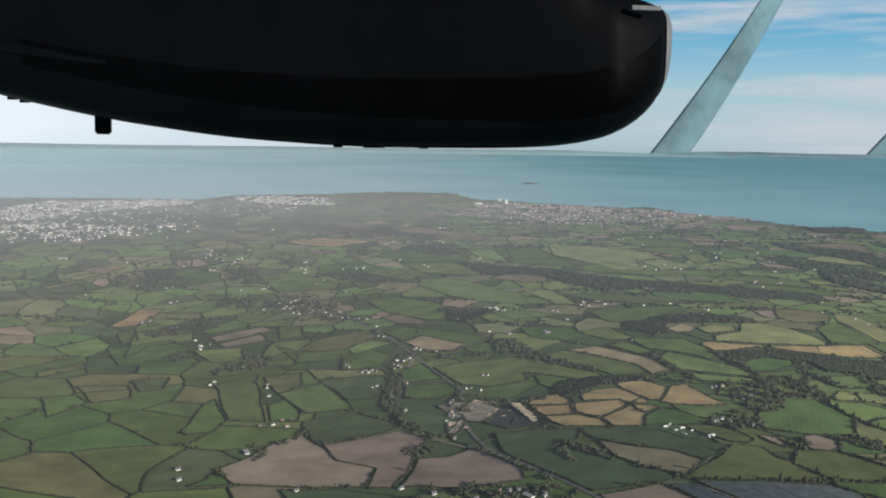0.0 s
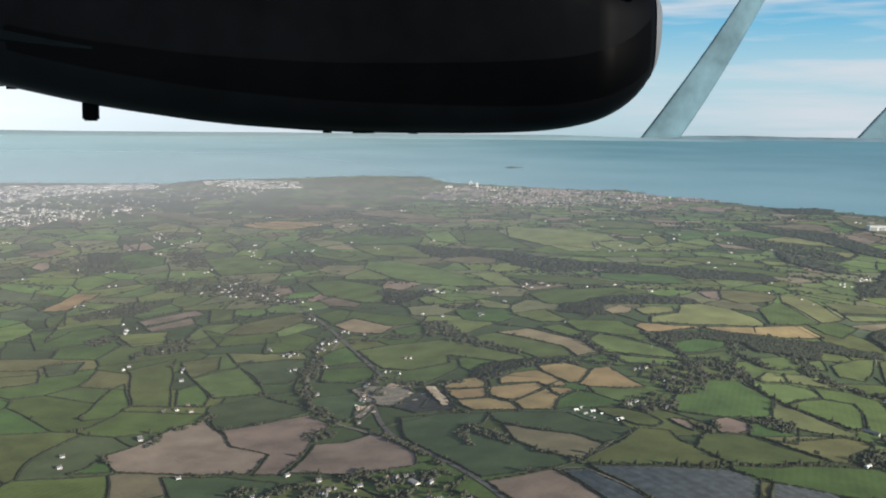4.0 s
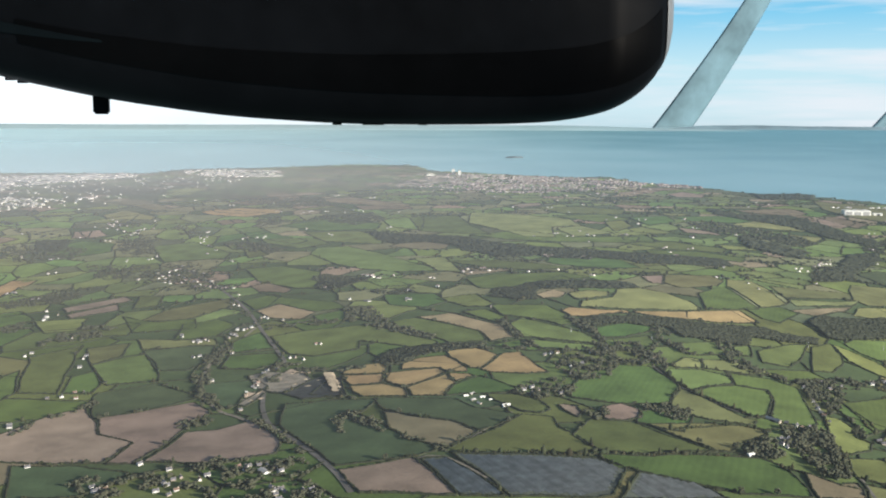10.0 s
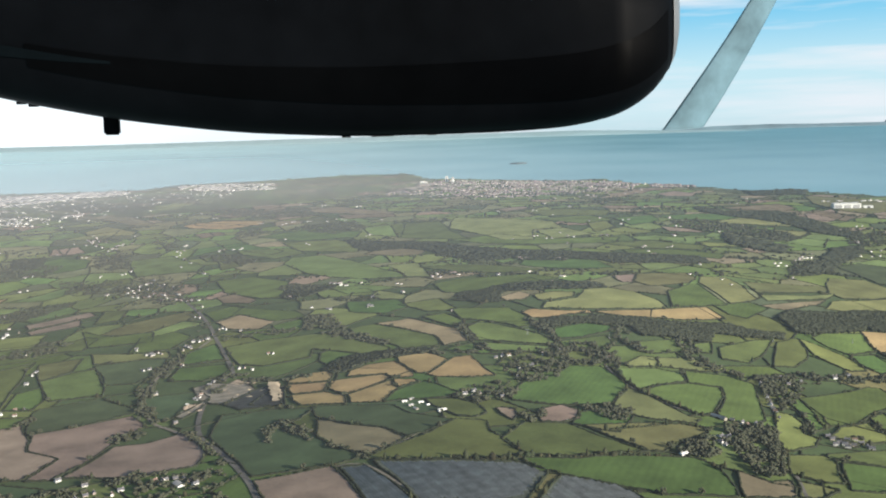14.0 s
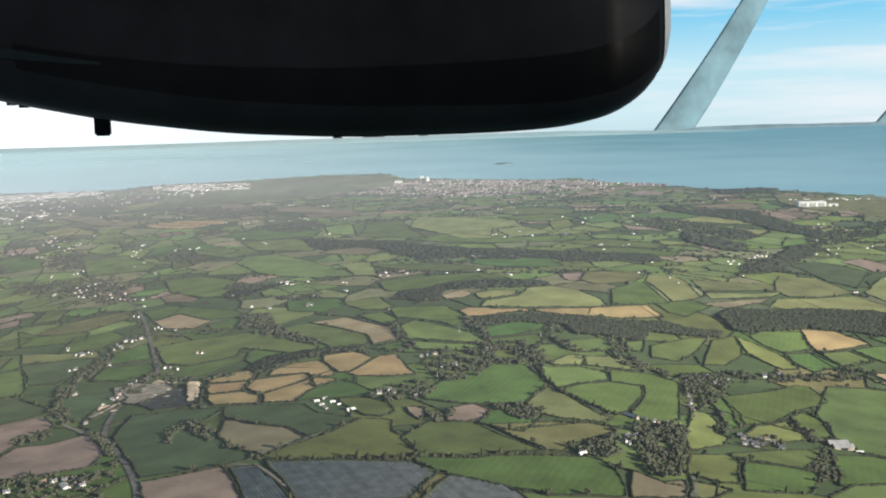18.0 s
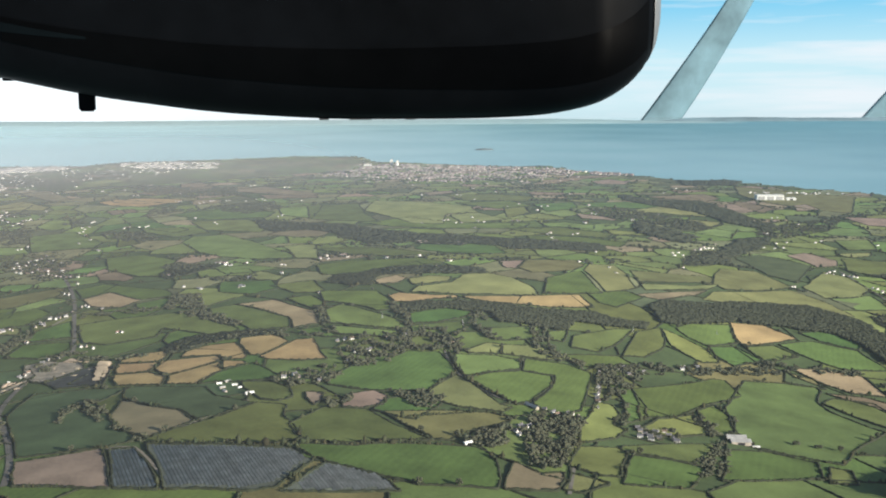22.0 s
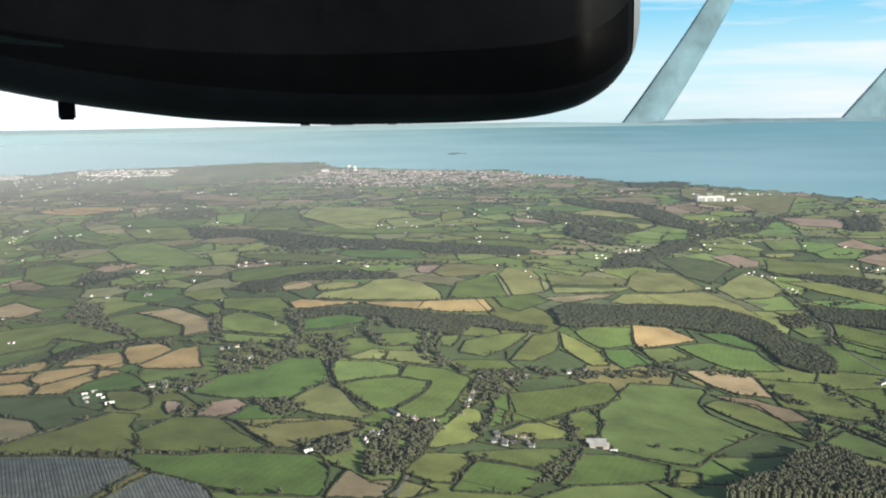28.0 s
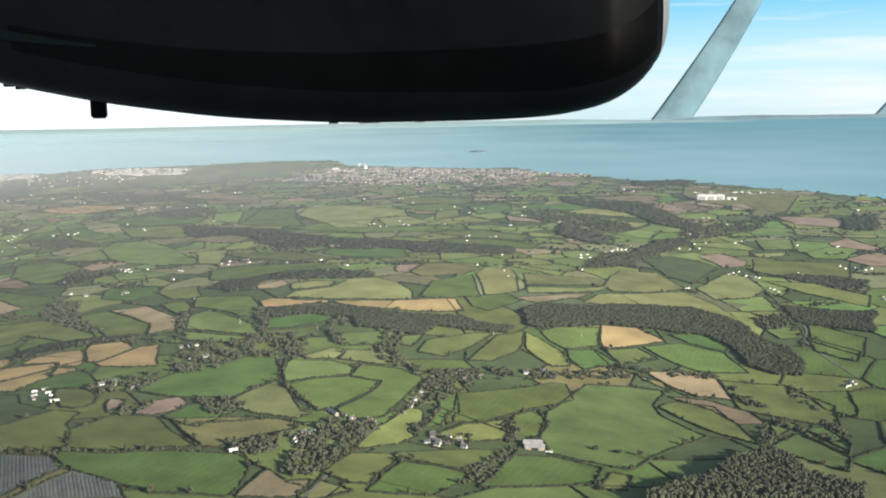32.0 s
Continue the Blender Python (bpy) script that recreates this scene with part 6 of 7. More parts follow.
settle(HOUSES, 30, (184.6, 387.7), (187.2, 389.5), (195.0, 396.0), (198.8, 401.6), (200.8, 404.5), (226.0, 409.6), (230.2, 408.9), (234.2, 410.4), (251.5, 422.6), (255.2, 426.0), (98.8, 460.6), (102.5, 452.5), (105.0, 452.1), (110.7, 439.6), (134.5, 511.6), (142.2, 427.1), (140.6, 424.3), (142.1, 490.1), (183.3, 464.7), alone=True)
settle(HOUSES, -30, (-64.9, 382.7), (-65.8, 388.1), (-61.8, 381.2), (-59.6, 373.2), (-57.9, 374.3), (-63.9, 393.2), (-68.4, 409.4), (-62.3, 396.5), (-60.8, 397.9), (-61.5, 404.4), (-57.4, 392.2), (-55.0, 391.0), (-53.8, 392.6), (-57.8, 385.2), (-51.9, 374.3), (-52.3, 370.6), (-43.9, 359.0), (-43.6, 359.8), (-40.3, 359.2), (-38.4, 358.3), (-35.8, 355.4), (-40.5, 368.9), (-32.6, 353.1), (-31.5, 354.4), (-28.6, 353.3), (-23.9, 341.1), (-68.5, 393.3), (-64.5, 386.5), (-62.7, 378.7), (-56.9, 370.9), (-63.8, 395.2), (-61.7, 397.3), (-61.7, 386.1), (-53.8, 380.3), (-43.4, 363.4), (-35.6, 358.1), alone=True)
settle(HOUSES, -45, (-22.3, 326.4), (-20.5, 325.1), (-9.4, 307.6), (-8.7, 308.7), (-7.3, 307.0), (-1.7, 303.5), (-10.0, 301.7), (-11.4, 296.3), (-10.2, 297.7), (-12.2, 295.4), (-14.1, 290.3), (-12.7, 288.9), (-14.9, 291.7), (-14.7, 287.8), (-24.5, 285.2), (-22.7, 283.8), (-29.2, 290.6), (-21.6, 286.7), (-20.2, 285.3), (-10.2, 272.2), (-20.3, 270.1), (7.0, 264.8), (8.4, 264.9), (11.1, 262.5), (13.7, 275.8), (12.5, 276.2), (3.1, 254.5), (2.7, 251.9), (5.6, 254.7), alone=True)
settle(HOUSES, 10, (18.7, 363.2), (21.4, 360.0), (23.8, 358.1), (16.9, 365.0), (35.4, 318.4), (36.6, 319.5), (22.1, 320.9), (16.6, 325.1), (5.5, 345.0), (35.5, 333.2), (55.6, 370.8), (62.3, 370.3), (63.6, 367.1), (56.9, 363.7), (43.5, 353.4), (147.6, 358.0), (20.7, 363.7), alone=True)
settle(HOUSES, 20, (68.3, 220.3), (69.9, 222.4), (68.5, 224.9), (73.9, 221.9), (74.5, 219.6), (66.6, 222.8), (78.8, 235.7), (79.3, 243.0), (82.8, 246.4), (86.1, 255.4), (89.3, 255.4), (90.4, 259.0), (91.4, 260.1), (100.7, 251.5), (101.9, 253.1), (82.3, 244.9), alone=True)
settle(HOUSES, 70, (135.2, 241.1), (134.4, 235.8), (133.3, 229.9), (132.3, 224.1), (131.7, 219.0), (130.8, 213.8), (134.5, 238.3), (131.9, 221.1), alone=True)
settle(HOUSES, -40, (114.2, 195.5), (114.3, 193.1), (115.1, 194.7), (115.4, 191.4), (113.1, 191.8), (115.8, 196.0), (116.4, 193.7), (113.6, 190.2), (119.8, 208.4), (121.3, 207.0), (121.9, 205.7), (124.9, 207.2), (124.1, 207.3), (125.9, 205.6), alone=True)
settle(HOUSES, -15, (137.1, 201.8), (137.6, 199.8), (138.3, 198.6), (140.1, 202.3), (139.9, 198.6), (141.9, 203.1), (142.2, 200.9), (142.6, 199.0), (138.1, 196.8), (136.3, 197.9), (143.0, 197.7), (136.9, 203.6), alone=True)
settle(HOUSES, 40, (23.1, 168.4), (13.7, 182.4), (22.2, 169.6), (19.1, 180.1), (27.6, 168.2), (13.7, 181.0), (14.0, 182.8), (20.6, 178.6), (3.1, 241.7), (2.9, 244.0), (2.2, 240.7), (3.4, 222.4), (-9.7, 248.0), alone=True)
settle(HOUSES, 25, (184.1, 382.6), (187.6, 383.4), (197.7, 398.4), (200.3, 401.3), (202.1, 402.9), (203.9, 403.2), (181.9, 359.0), (229.9, 420.9), (234.1, 419.0), (239.3, 421.6), (234.4, 365.7), (236.5, 368.6), (236.8, 365.2), (239.1, 370.6), (240.0, 364.8), (241.6, 363.3), (242.7, 362.6), (243.7, 361.9), (214.3, 343.3), (215.3, 343.5), (278.2, 379.8), (278.8, 376.1), (282.4, 377.5), (283.6, 375.5), (284.9, 373.5), (287.5, 375.0), (145.6, 358.8), alone=True)
# lone far farmsteads, two or three roofs each
for _ in range(85):
    y = rng.uniform(335, 640)
    x = rng.uniform(-0.42 * y, 130 + 0.5 * y)
    if y < np.interp(x, CX, CY) - 25:
        for k_ in range(rng.randint(1, 4)):
            FAR_PLOTS.append((x + rng.uniform(-2.2, 2.2), y + rng.uniform(-2.2, 2.2), rng.uniform(0, 3.1)))
far_ = np.array(FAR_PLOTS)
far_n = len(far_)
blocks("far_cottage", "small white cottages scattered in the far villages", "cottages", far_[:, :2], far_[:, 2], rng.uniform(0.85, 1.35, far_n), rng.uniform(0.5, 0.65, far_n), rng.uniform(0.42, 0.55, far_n), M_CITY, M_TOWNROOF)
put(barn("large white farm shed beside the yard", 1.6, 0.9, 0.42, 0.2, M_WHITE, M_WHITE), 62.0, 210.8, 25)
put(barn("long grey livestock barn with a ribbed sheet roof", 3.6, 1.9, 0.75, 0.4, M_STONE, M_SHEET), 155.9, 204.8, -4)
put(barn("long grey livestock barn with a ribbed sheet roof", 3.6, 1.7, 0.7, 0.35, M_STONE, M_SHEET), 156.1, 202.6, -4)
put(barn("low white trailer shed beside the barns", 1.3, 0.5, 0.35, 0.06, M_WHITE, M_WHITE), 158.6, 201.2, 0)
put(barn("white isolated shed at the edge of the trees", 1.4, 0.7, 0.5, 0.15, M_WHITE, M_WHITE), 104.6, 183.1, 35)
put(barn("large pale warehouse among trees", 2.4, 1.2, 0.5, 0.2, M_WHITE, M_SHEET), 17.5, 179.0, -50)
put(barn("long farm range of pale stone", 3.4, 0.8, 0.5, 0.3, M_STONE, M_SHEET), 117.4, 209.3, -55)


# ---- quarry ----
def quarry(label, x, y, wide, deep, tall, turn):
    """A bitten pale rock face, stepped."""
    r = random.Random(round(x * 10))
    ob = tagged(new("quarry_face"), label, "quarry", "quarry workings")
    for k in range(3):
        bm = bmesh.new()
        n = 12
        lo, hi = k * tall / 3, (k + 1) * tall / 3
        a = [(-wide / 2 + wide * i / n, deep * (0.15 * k) + r.uniform(-0.4, 0.4)) for i in range(n + 1)]
        v = [[bm.verts.new((px, py + 0.5 * j, z + r.uniform(-0.1, 0.1))) for px, py in a] for j, z in ((0, lo), (1, hi), (5, hi + 0.1))]
        for j in (0, 1):
            for i in range(n):
                bm.faces.new((v[j][i], v[j][i + 1], v[j + 1][i + 1], v[j + 1][i]))
        part("rock_bench", bm, M_QUARRY, ob)
    ob.matrix_basis = pose(x, y, h(x, y) - 0.1, 0, 0, turn)


quarry("pale stepped rock face of a small quarry", 11.0, 249.0, 7, 2, 0.42, -28)
quarry("pale stepped rock face of a small quarry", 4.6, 232.4, 5, 2, 0.3, 12)
quarry("dark stepped rock face above the quarry floor", 23.6, 239.5, 16, 1.5, 0.5, 106)


def spoil_heap(x, y, wide, tall, seed):
    """A low uneven heap of broken stone."""
    r = np.random.RandomState(seed)
    v, n = [(0, 0, tall)], 12
    for ring, (d, z) in enumerate(((0.35, 0.75), (0.7, 0.35), (1.0, -0.05))):
        v += [(wide * d * math.cos(6.283 * i / n) * r.uniform(0.8, 1.2), wide * d * 0.7 * math.sin(6.283 * i / n) * r.uniform(0.8, 1.2), tall * z * r.uniform(0.85, 1.15)) for i in range(n)]
    f = [(0, 1 + i, 1 + (i + 1) % n) for i in range(n)]
    f += [(1 + k * n + i, 1 + (k + 1) * n + i, 1 + (k + 1) * n + (i + 1) % n, 1 + k * n + (i + 1) % n) for k in (0, 1) for i in range(n)]
    ob = tagged(solid("spoil_heap", v, f, M_QUARRY), "low heap of pale broken quarry stone", "spoil heap", "quarry workings")
    ob.location = (x, y, h(x, y) + 0.15)


for k_, (x_, y_) in enumerate(((10.0, 243.0), (12.6, 240.4), (14.6, 244.0), (16.4, 238.0), (8.2, 246.0), (4.2, 229.4), (6.4, 230.8), (18.4, 242.4))):
    spoil_heap(x_, y_, 0.7 + 0.12 * (k_ % 4), 0.22 + 0.05 * (k_ % 3), 60 + k_)


# ---- solar farm ----
def solar_rows(kind_poly, turn, gap):
    """Tilted rows of glass panels inside a field."""
    xs, ys = [q[0] for q in kind_poly], [q[1] for q in kind_poly]
    cx, cy = sum(xs) / len(xs), sum(ys) / len(ys)
    ca, sa = math.cos(radians(turn)), math.sin(radians(turn))
    shrunk = [(cx + (x - cx) * 0.94, cy + (y - cy) * 0.94) for x, y in kind_poly]
    farm = tagged(new("solar_array"), "rows of dark blue-grey solar panels on racks", "solar array", "solar farm")
    s = -60.0
    while s < 60:
        t = np.arange(-60, 60, 1.0)
        px, py = cx + ca * s - sa * t, cy + sa * s + ca * t
        ok = inside(px, py, shrunk)
        if ok.sum() > 2:
            tt = t[ok]
            v, f = [], []
            for q in np.arange(tt.min(), tt.max() + 1, 1.0):
                for side, up in ((-0.19, 0.10), (0.19, 0.26)):
                    x, y = cx + ca * (s + side) - sa * q, cy + sa * (s + side) + ca * q
                    v.append((x, y, h(x, y) + 0.14 + up))
            for i in range(len(v) // 2 - 1):
                f.append((2 * i, 2 * i + 1, 2 * i + 3, 2 * i + 2))
            if f:
                solid("solar_rack", v, f, M_PANEL, farm)
        s += gap
    return farm


for kind, poly in FIELDS:
    if kind == "solar":
        solar_rows(poly, 26, 0.56)


# ---- towns by the sea ----
def town(label, count, seed, small, squat, walls, roofs, *poly):
    """Packed small buildings with roofs, in rough streets."""
    r = np.random.RandomState(seed)
    xs, ys = [q[0] for q in poly], [q[1] for q in poly]
    p = np.stack([r.uniform(min(xs), max(xs), count * 4), r.uniform(min(ys), max(ys), count * 4)], -1)
    ang = 0.5 * np.sin(p[:, 0] / 23.0 + seed) + 0.4 * np.cos(p[:, 1] / 31.0)
    row = 3.4
    k = np.round((-p[:, 0] * np.sin(ang) + p[:, 1] * np.cos(ang)) / row) * row
    back = k - (-p[:, 0] * np.sin(ang) + p[:, 1] * np.cos(ang))
    p = p + np.stack([-np.sin(ang) * back, np.cos(ang) * back], -1) * 0.8
    ok = inside(p[:, 0], p[:, 1], poly) & (p[:, 1] < np.interp(p[:, 0], CX, CY) - 3)
    # open greens between the streets
    ok &= np.array([noise.noise((x * 0.085, y * 0.05, seed)) > -0.22 for x, y in p])
    p, ang = p[ok][:count], ang[ok][:count]
    n = len(p)
    blocks("town", label, "town", p, ang, small * r.uniform(0.7, 1.9, n), small * r.uniform(0.5, 0.8, n), small * squat * r.uniform(0.45, 0.9, n), walls, roofs)
town("a dense pale seaside town", 1750, 11, 1.15, 0.7, M_TOWN, M_TOWNROOF, (6, 699), (16, 761), (43, 840), (101, 812), (164, 790), (197, 741), (182, 691), (142, 666), (112, 651), (82, 646), (41, 689))
town("a coastal village", 120, 12, 1.3, 0.7, M_TOWN, M_TOWNROOF, (197, 737), (228, 709), (225, 691), (199, 705))
town("a large hazy white city by the bay", 1500, 13, 1.7, 0.5, M_CITY, M_CITYROOF, (-323, 689), (-327, 777), (-221, 817), (-203, 775), (-248, 711), (-265, 647), (-283, 604))
town("the city's inland suburbs", 330, 14, 1.4, 0.6, M_CITY, M_CITYROOF, (-275, 587), (-263, 607), (-189, 592), (-166, 610), (-180, 554), (-202, 514), (-246, 524))
town("a town on the low cliffs", 480, 15, 1.4, 0.6, M_CITY, M_CITYROOF, (-189, 856), (-166, 876), (-106, 866), (-90, 790), (-131, 783), (-176, 815))
town("big pale sheds of the docks", 60, 17, 4.2, 0.28, M_CITY, M_CITYROOF, (-330, 700), (-327, 777), (-225, 817), (-215, 780), (-260, 720))
town("scattered white houses at the edge of the city", 260, 31, 1.3, 0.6, M_CITY, M_CITYROOF, (-330, 560), (-327, 690), (-240, 720), (-190, 790), (-120, 800), (-110, 700), (-150, 620), (-150, 540), (-230, 500))
town("scattered houses round the seaside town", 170, 32, 1.2, 0.6, M_TOWN, M_TOWNROOF, (-20, 690), (0, 780), (30, 860), (110, 815), (190, 770), (215, 690), (150, 630), (60, 620))
town("scattered airfield buildings", 22, 16, 1.3, 0.5, M_CITY, M_CITYROOF, (262, 566), (310, 560), (320, 553), (272, 556))


def slab_tower(label, x, y, wide, deep, tall, floors):
    ob = tagged(new("tower_block"), label, "tower block", "tower blocks")
    bm = bmesh.new()
    box(bm, -wide / 2, wide / 2, -deep / 2, deep / 2, 0, tall)
    part("body", bm, M_WHITE, ob)
    for k in range(floors):
        bm = bmesh.new()
        z = tall * (k + 0.45) / floors
        box(bm, -wide * 0.42, wide * 0.42, -deep / 2 - 0.06, -deep / 2 + 0.01, z, z + tall * 0.25 / floors)
        part("window_band", bm, M_DARK, ob)
    bm = bmesh.new()
    box(bm, -wide * 0.2, wide * 0.2, -deep * 0.2, deep * 0.2, tall, tall + 0.6)
    part("roof_plant", bm, M_STONE, ob)
    ob.matrix_basis = pose(x, y, h(x, y) - 0.2, 0, 0, 12)


slab_tower("white tower block standing over the seaside town", 48.8, 822, 2.4, 1.6, 5.0, 8)
slab_tower("white tower block standing over the seaside town", 54.0, 818, 2.2, 1.6, 4.2, 7)
slab_tower("low white block of flats in the seaside town", 30.0, 812, 6.0, 2.0, 2.0, 4)

# hangar: three bays of white cladding with low curved roofs
hangar = tagged(new("hangar"), "huge white aircraft hangar with a low roof", "hangar", "airfield buildings")
bm = bmesh.new()
box(bm, -7.0, 7.0, -2.6, 2.6, 0, 2.6)
bmesh.ops.bevel(bm, geom=bm.edges[:], offset=0.12, segments=1, affect="EDGES")
part("body", bm, M_WHITE, hangar)
for k_ in range(3):
    bm = bmesh.new()
    x0_ = -6.9 + 4.6 * k_
    top_ = [(x0_ + 4.5 * i / 8, 2.6 + 0.22 * math.sin(math.pi * i / 8)) for i in range(9)]
    fv_ = [[bm.verts.new((x, y, z)) for x, z in top_] for y in (-2.7, 2.7)]
    for i in range(8):
        bm.faces.new((fv_[0][i], fv_[0][i + 1], fv_[1][i + 1], fv_[1][i]))
    for e_ in fv_:
        bm.faces.new(e_)
    part("roof_bay", bm, M_WHITE, hangar)
    bm = bmesh.new()
    box(bm, x0_ + 0.5, x0_ + 4.0, -2.68, -2.58, 0, 2.0)
    part("door", bm, M_SHEET, hangar, "grey sliding hangar door")
put(hangar, 268.2, 534.0, -3)
annex = barn("white annex beside the aircraft hangar", 4.6, 3.0, 1.2, 0.2, M_WHITE, M_WHITE)
put(annex, 279.0, 532.5, -3)

# small island in the sea
M_ISLE = material("island_rock", (0.10, 0.14, 0.15), scale=0.05, fine=0.3, vary=0)
r_ = np.random.RandomState(5)
n_ = 28
iv = [(math.cos(6.283 * i / n_) * 17 * r_.uniform(0.85, 1.1), math.sin(6.283 * i / n_) * 14 * r_.uniform(0.85, 1.1), 0) for i in range(n_)]
iv += [(x * 0.8, y * 0.8, 2.0 + r_.uniform(-0.5, 0.5)) for x, y, _ in iv] + [(0, 0, 3.0)]
fi = [(i, (i + 1) % n_, n_ + (i + 1) % n_, n_ + i) for i in range(n_)] + [(n_ + i, n_ + (i + 1) % n_, 2 * n_) for i in range(n_)]
island = solid("island", iv, fi, M_ISLE, smooth=True)
island.location = (150, 1620, SEA - 0.3)
tagged(island, "small low dark island out in the sea", "island", kind="structure")


# ---- pylons ----
M_STEEL = material("galvanised_steel", (0.42, 0.43, 0.44), rough=0.5, metal=0.4, scale=2.0, fine=9.0, vary=0.05)
M_GLASSY = material("porcelain_insulator", (0.20, 0.16, 0.13), rough=0.3, scale=4.0, fine=12.0, vary=0.05)


def bar(bm, a, b, thick):
    """A thin square bar between two points."""
    d = Vector(b) - Vector(a)
    m = Matrix.Translation((Vector(a) + Vector(b)) / 2) @ d.to_track_quat("Z", "Y").to_matrix().to_4x4() @ Matrix.Diagonal((thick, thick, d.length, 1))
    bmesh.ops.create_cube(bm, size=1.0, matrix=m)


def pylon(tall, turn, x, y):
    ob = tagged(new("pylon"), "grey steel lattice pylon standing among the pastures", "pylon", "power line pylons")
    foot, neck = tall * 0.10, tall * 0.025
    for sx, sy in ((-1, -1), (1, -1), (1, 1), (-1, 1)):
        bm = bmesh.new()
        bar(bm, (sx * foot, sy * foot, 0), (sx * neck, sy * neck, tall * 0.62), 0.022)
        bar(bm, (sx * neck, sy * neck, tall * 0.62), (0, 0, tall), 0.018)
        part("leg", bm, M_STEEL, ob)
    for k in range(6):
        z0, z1 = tall * 0.62 * k / 6, tall * 0.62 * (k + 1) / 6
        w0, w1 = foot + (neck - foot) * k / 6, foot + (neck - foot) * (k + 1) / 6
        bm = bmesh.new()
        for sx, sy, ex, ey in ((-1, -1, 1, -1), (1, -1, 1, 1), (1, 1, -1, 1), (-1, 1, -1, -1)):
            bar(bm, (sx * w0, sy * w0, z0), (ex * w1, ey * w1, z1), 0.010)
            bar(bm, (ex * w0, ey * w0, z0), (sx * w1, sy * w1, z1), 0.010)
        part("bracing", bm, M_STEEL, ob)
    for z, reach in ((0.62, 0.15), (0.76, 0.19), (0.90, 0.13)):
        bm = bmesh.new()
        for s in (-1, 1):
            bar(bm, (0, -0.02, tall * z), (s * tall * reach, 0, tall * z), 0.014)
            bar(bm, (0, 0, tall * (z + 0.05)), (s * tall * reach, 0, tall * z), 0.012)
        arm = part("crossarm", bm, M_STEEL, ob)
        for s in (-1, 1):
            bm = bmesh.new()
            bmesh.ops.create_cone(bm, segments=6, radius1=0.012, radius2=0.012, depth=0.09, cap_ends=True, matrix=Matrix.Translation((s * tall * reach, 0, tall * z - 0.05)))
            part("insulator", bm, M_GLASSY, arm, "brown porcelain insulator")
    put(ob, x, y, turn)


for x_, y_ in ((173.8, 284.9), (149.8, 278.2), (104.4, 269.8), (83.2, 274.6)):
    pylon(1.7, 80, x_, y_)


# ---- single trees ----
def tree(label, tall, spread, seed, mat):
    r = np.random.RandomState(seed)
    ob = tagged(new("tree"), label, "tree", "single trees")
    bm = bmesh.new()
    bmesh.ops.create_cone(bm, segments=7, radius1=tall * 0.05, radius2=tall * 0.022, depth=tall * 0.6, matrix=Matrix.Translation((0, 0, tall * 0.3)), cap_ends=True)
    for k in range(4):
        a = k * 1.57 + r.uniform(-0.4, 0.4)
        m = pose(0, 0, tall * (0.38 + 0.05 * k), 0, 0, math.degrees(a)) @ pose(0, 0, 0, 0, 48, 0) @ Matrix.Translation((0, 0, tall * 0.14))
        bmesh.ops.create_cone(bm, segments=5, radius1=tall * 0.02, radius2=tall * 0.008, depth=tall * 0.28, matrix=m, cap_ends=True)
    part("trunk", bm, M_TRUNK, ob)
    n = 26
    a, d = r.uniform(0, 6.28, n), np.sqrt(r.uniform(0, 1, n)) * spread
    z = tall * (0.42 + 0.5 * r.uniform(0, 1, n) * (1 - 0.5 * (d / spread) ** 2))
    c = np.column_stack([np.cos(a) * d, np.sin(a) * d, z])
    v, f = clumps(c, np.full(n, spread * 0.34), np.full(n, tall * 0.12), 1, seed)
    mesh_np("crown", v, f, mat, ob)
    return ob


TREES = [tree("rounded hedgerow tree with a brown-green crown", 1.15, 0.62, 21, M_CROWN), tree("bare spreading winter tree", 1.0, 0.7, 22, M_WOOD), tree("tall dark evergreen tree", 1.5, 0.5, 23, M_CROWN), tree("small bushy hedgerow tree", 0.8, 0.5, 24, M_HEDGE)]


def plant(x, y, which=None):
    ob = TREES[rng.randint(len(TREES)) if which is None else which]
    m = pose(x, y, h(x, y) - 0.03, 0, 0, rng.uniform(0, 360))
    if ob in USED:
        copy_thing(ob, m)
    else:
        USED.add(ob)
        ob.matrix_basis = m


for which in range(4):
    plant(168.0 + 4.1 * which, 206.5 - 0.4 * which, which)
for kind, poly in FIELDS:
    cy = sum(q[1] for q in poly) / len(poly)
    if cy > 300 or kind == "solar":
        continue
    for i in range(len(poly)):
        a, b = poly[i], poly[(i + 1) % len(poly)]
        for _ in range(2):
            if rng.uniform() < 0.035:
                t = rng.uniform(0.05, 0.95)
                plant(a[0] + t * (b[0] - a[0]), a[1] + t * (b[1] - a[1]))

# ---- the aeroplane's engine, hung huge and far off to fit the camera's view ----
# its own axes: u along the cowling towards the propeller, v up, w away from the eye
NAC_EYE, NAC_AZ, NAC_EL, NAC_FAR = Vector((73.0, 24.0, 60.0)), -5.05, -1.05, 4000.0
UNIT = NAC_FAR / 1681.0
_dir = Vector((math.sin(radians(NAC_AZ)) * math.cos(radians(NAC_EL)), math.cos(radians(NAC_AZ)) * math.cos(radians(NAC_EL)), math.sin(radians(NAC_EL))))
_right = _dir.cross(Vector((0, 0, 1))).normalized()
_up = _right.cross(_dir).normalized()
NAC = Matrix(((_right.x, _dir.x, _up.x, 0), (_right.y, _dir.y, _up.y, 0), (_right.z, _dir.z, _up.z, 0), (0, 0, 0, 1)))
NAC = Matrix.Translation(NAC_EYE + _dir * NAC_FAR) @ NAC @ Matrix.Rotation(radians(0.5), 4, "Y") @ Matrix.Diagonal((UNIT, UNIT, UNIT, 1))

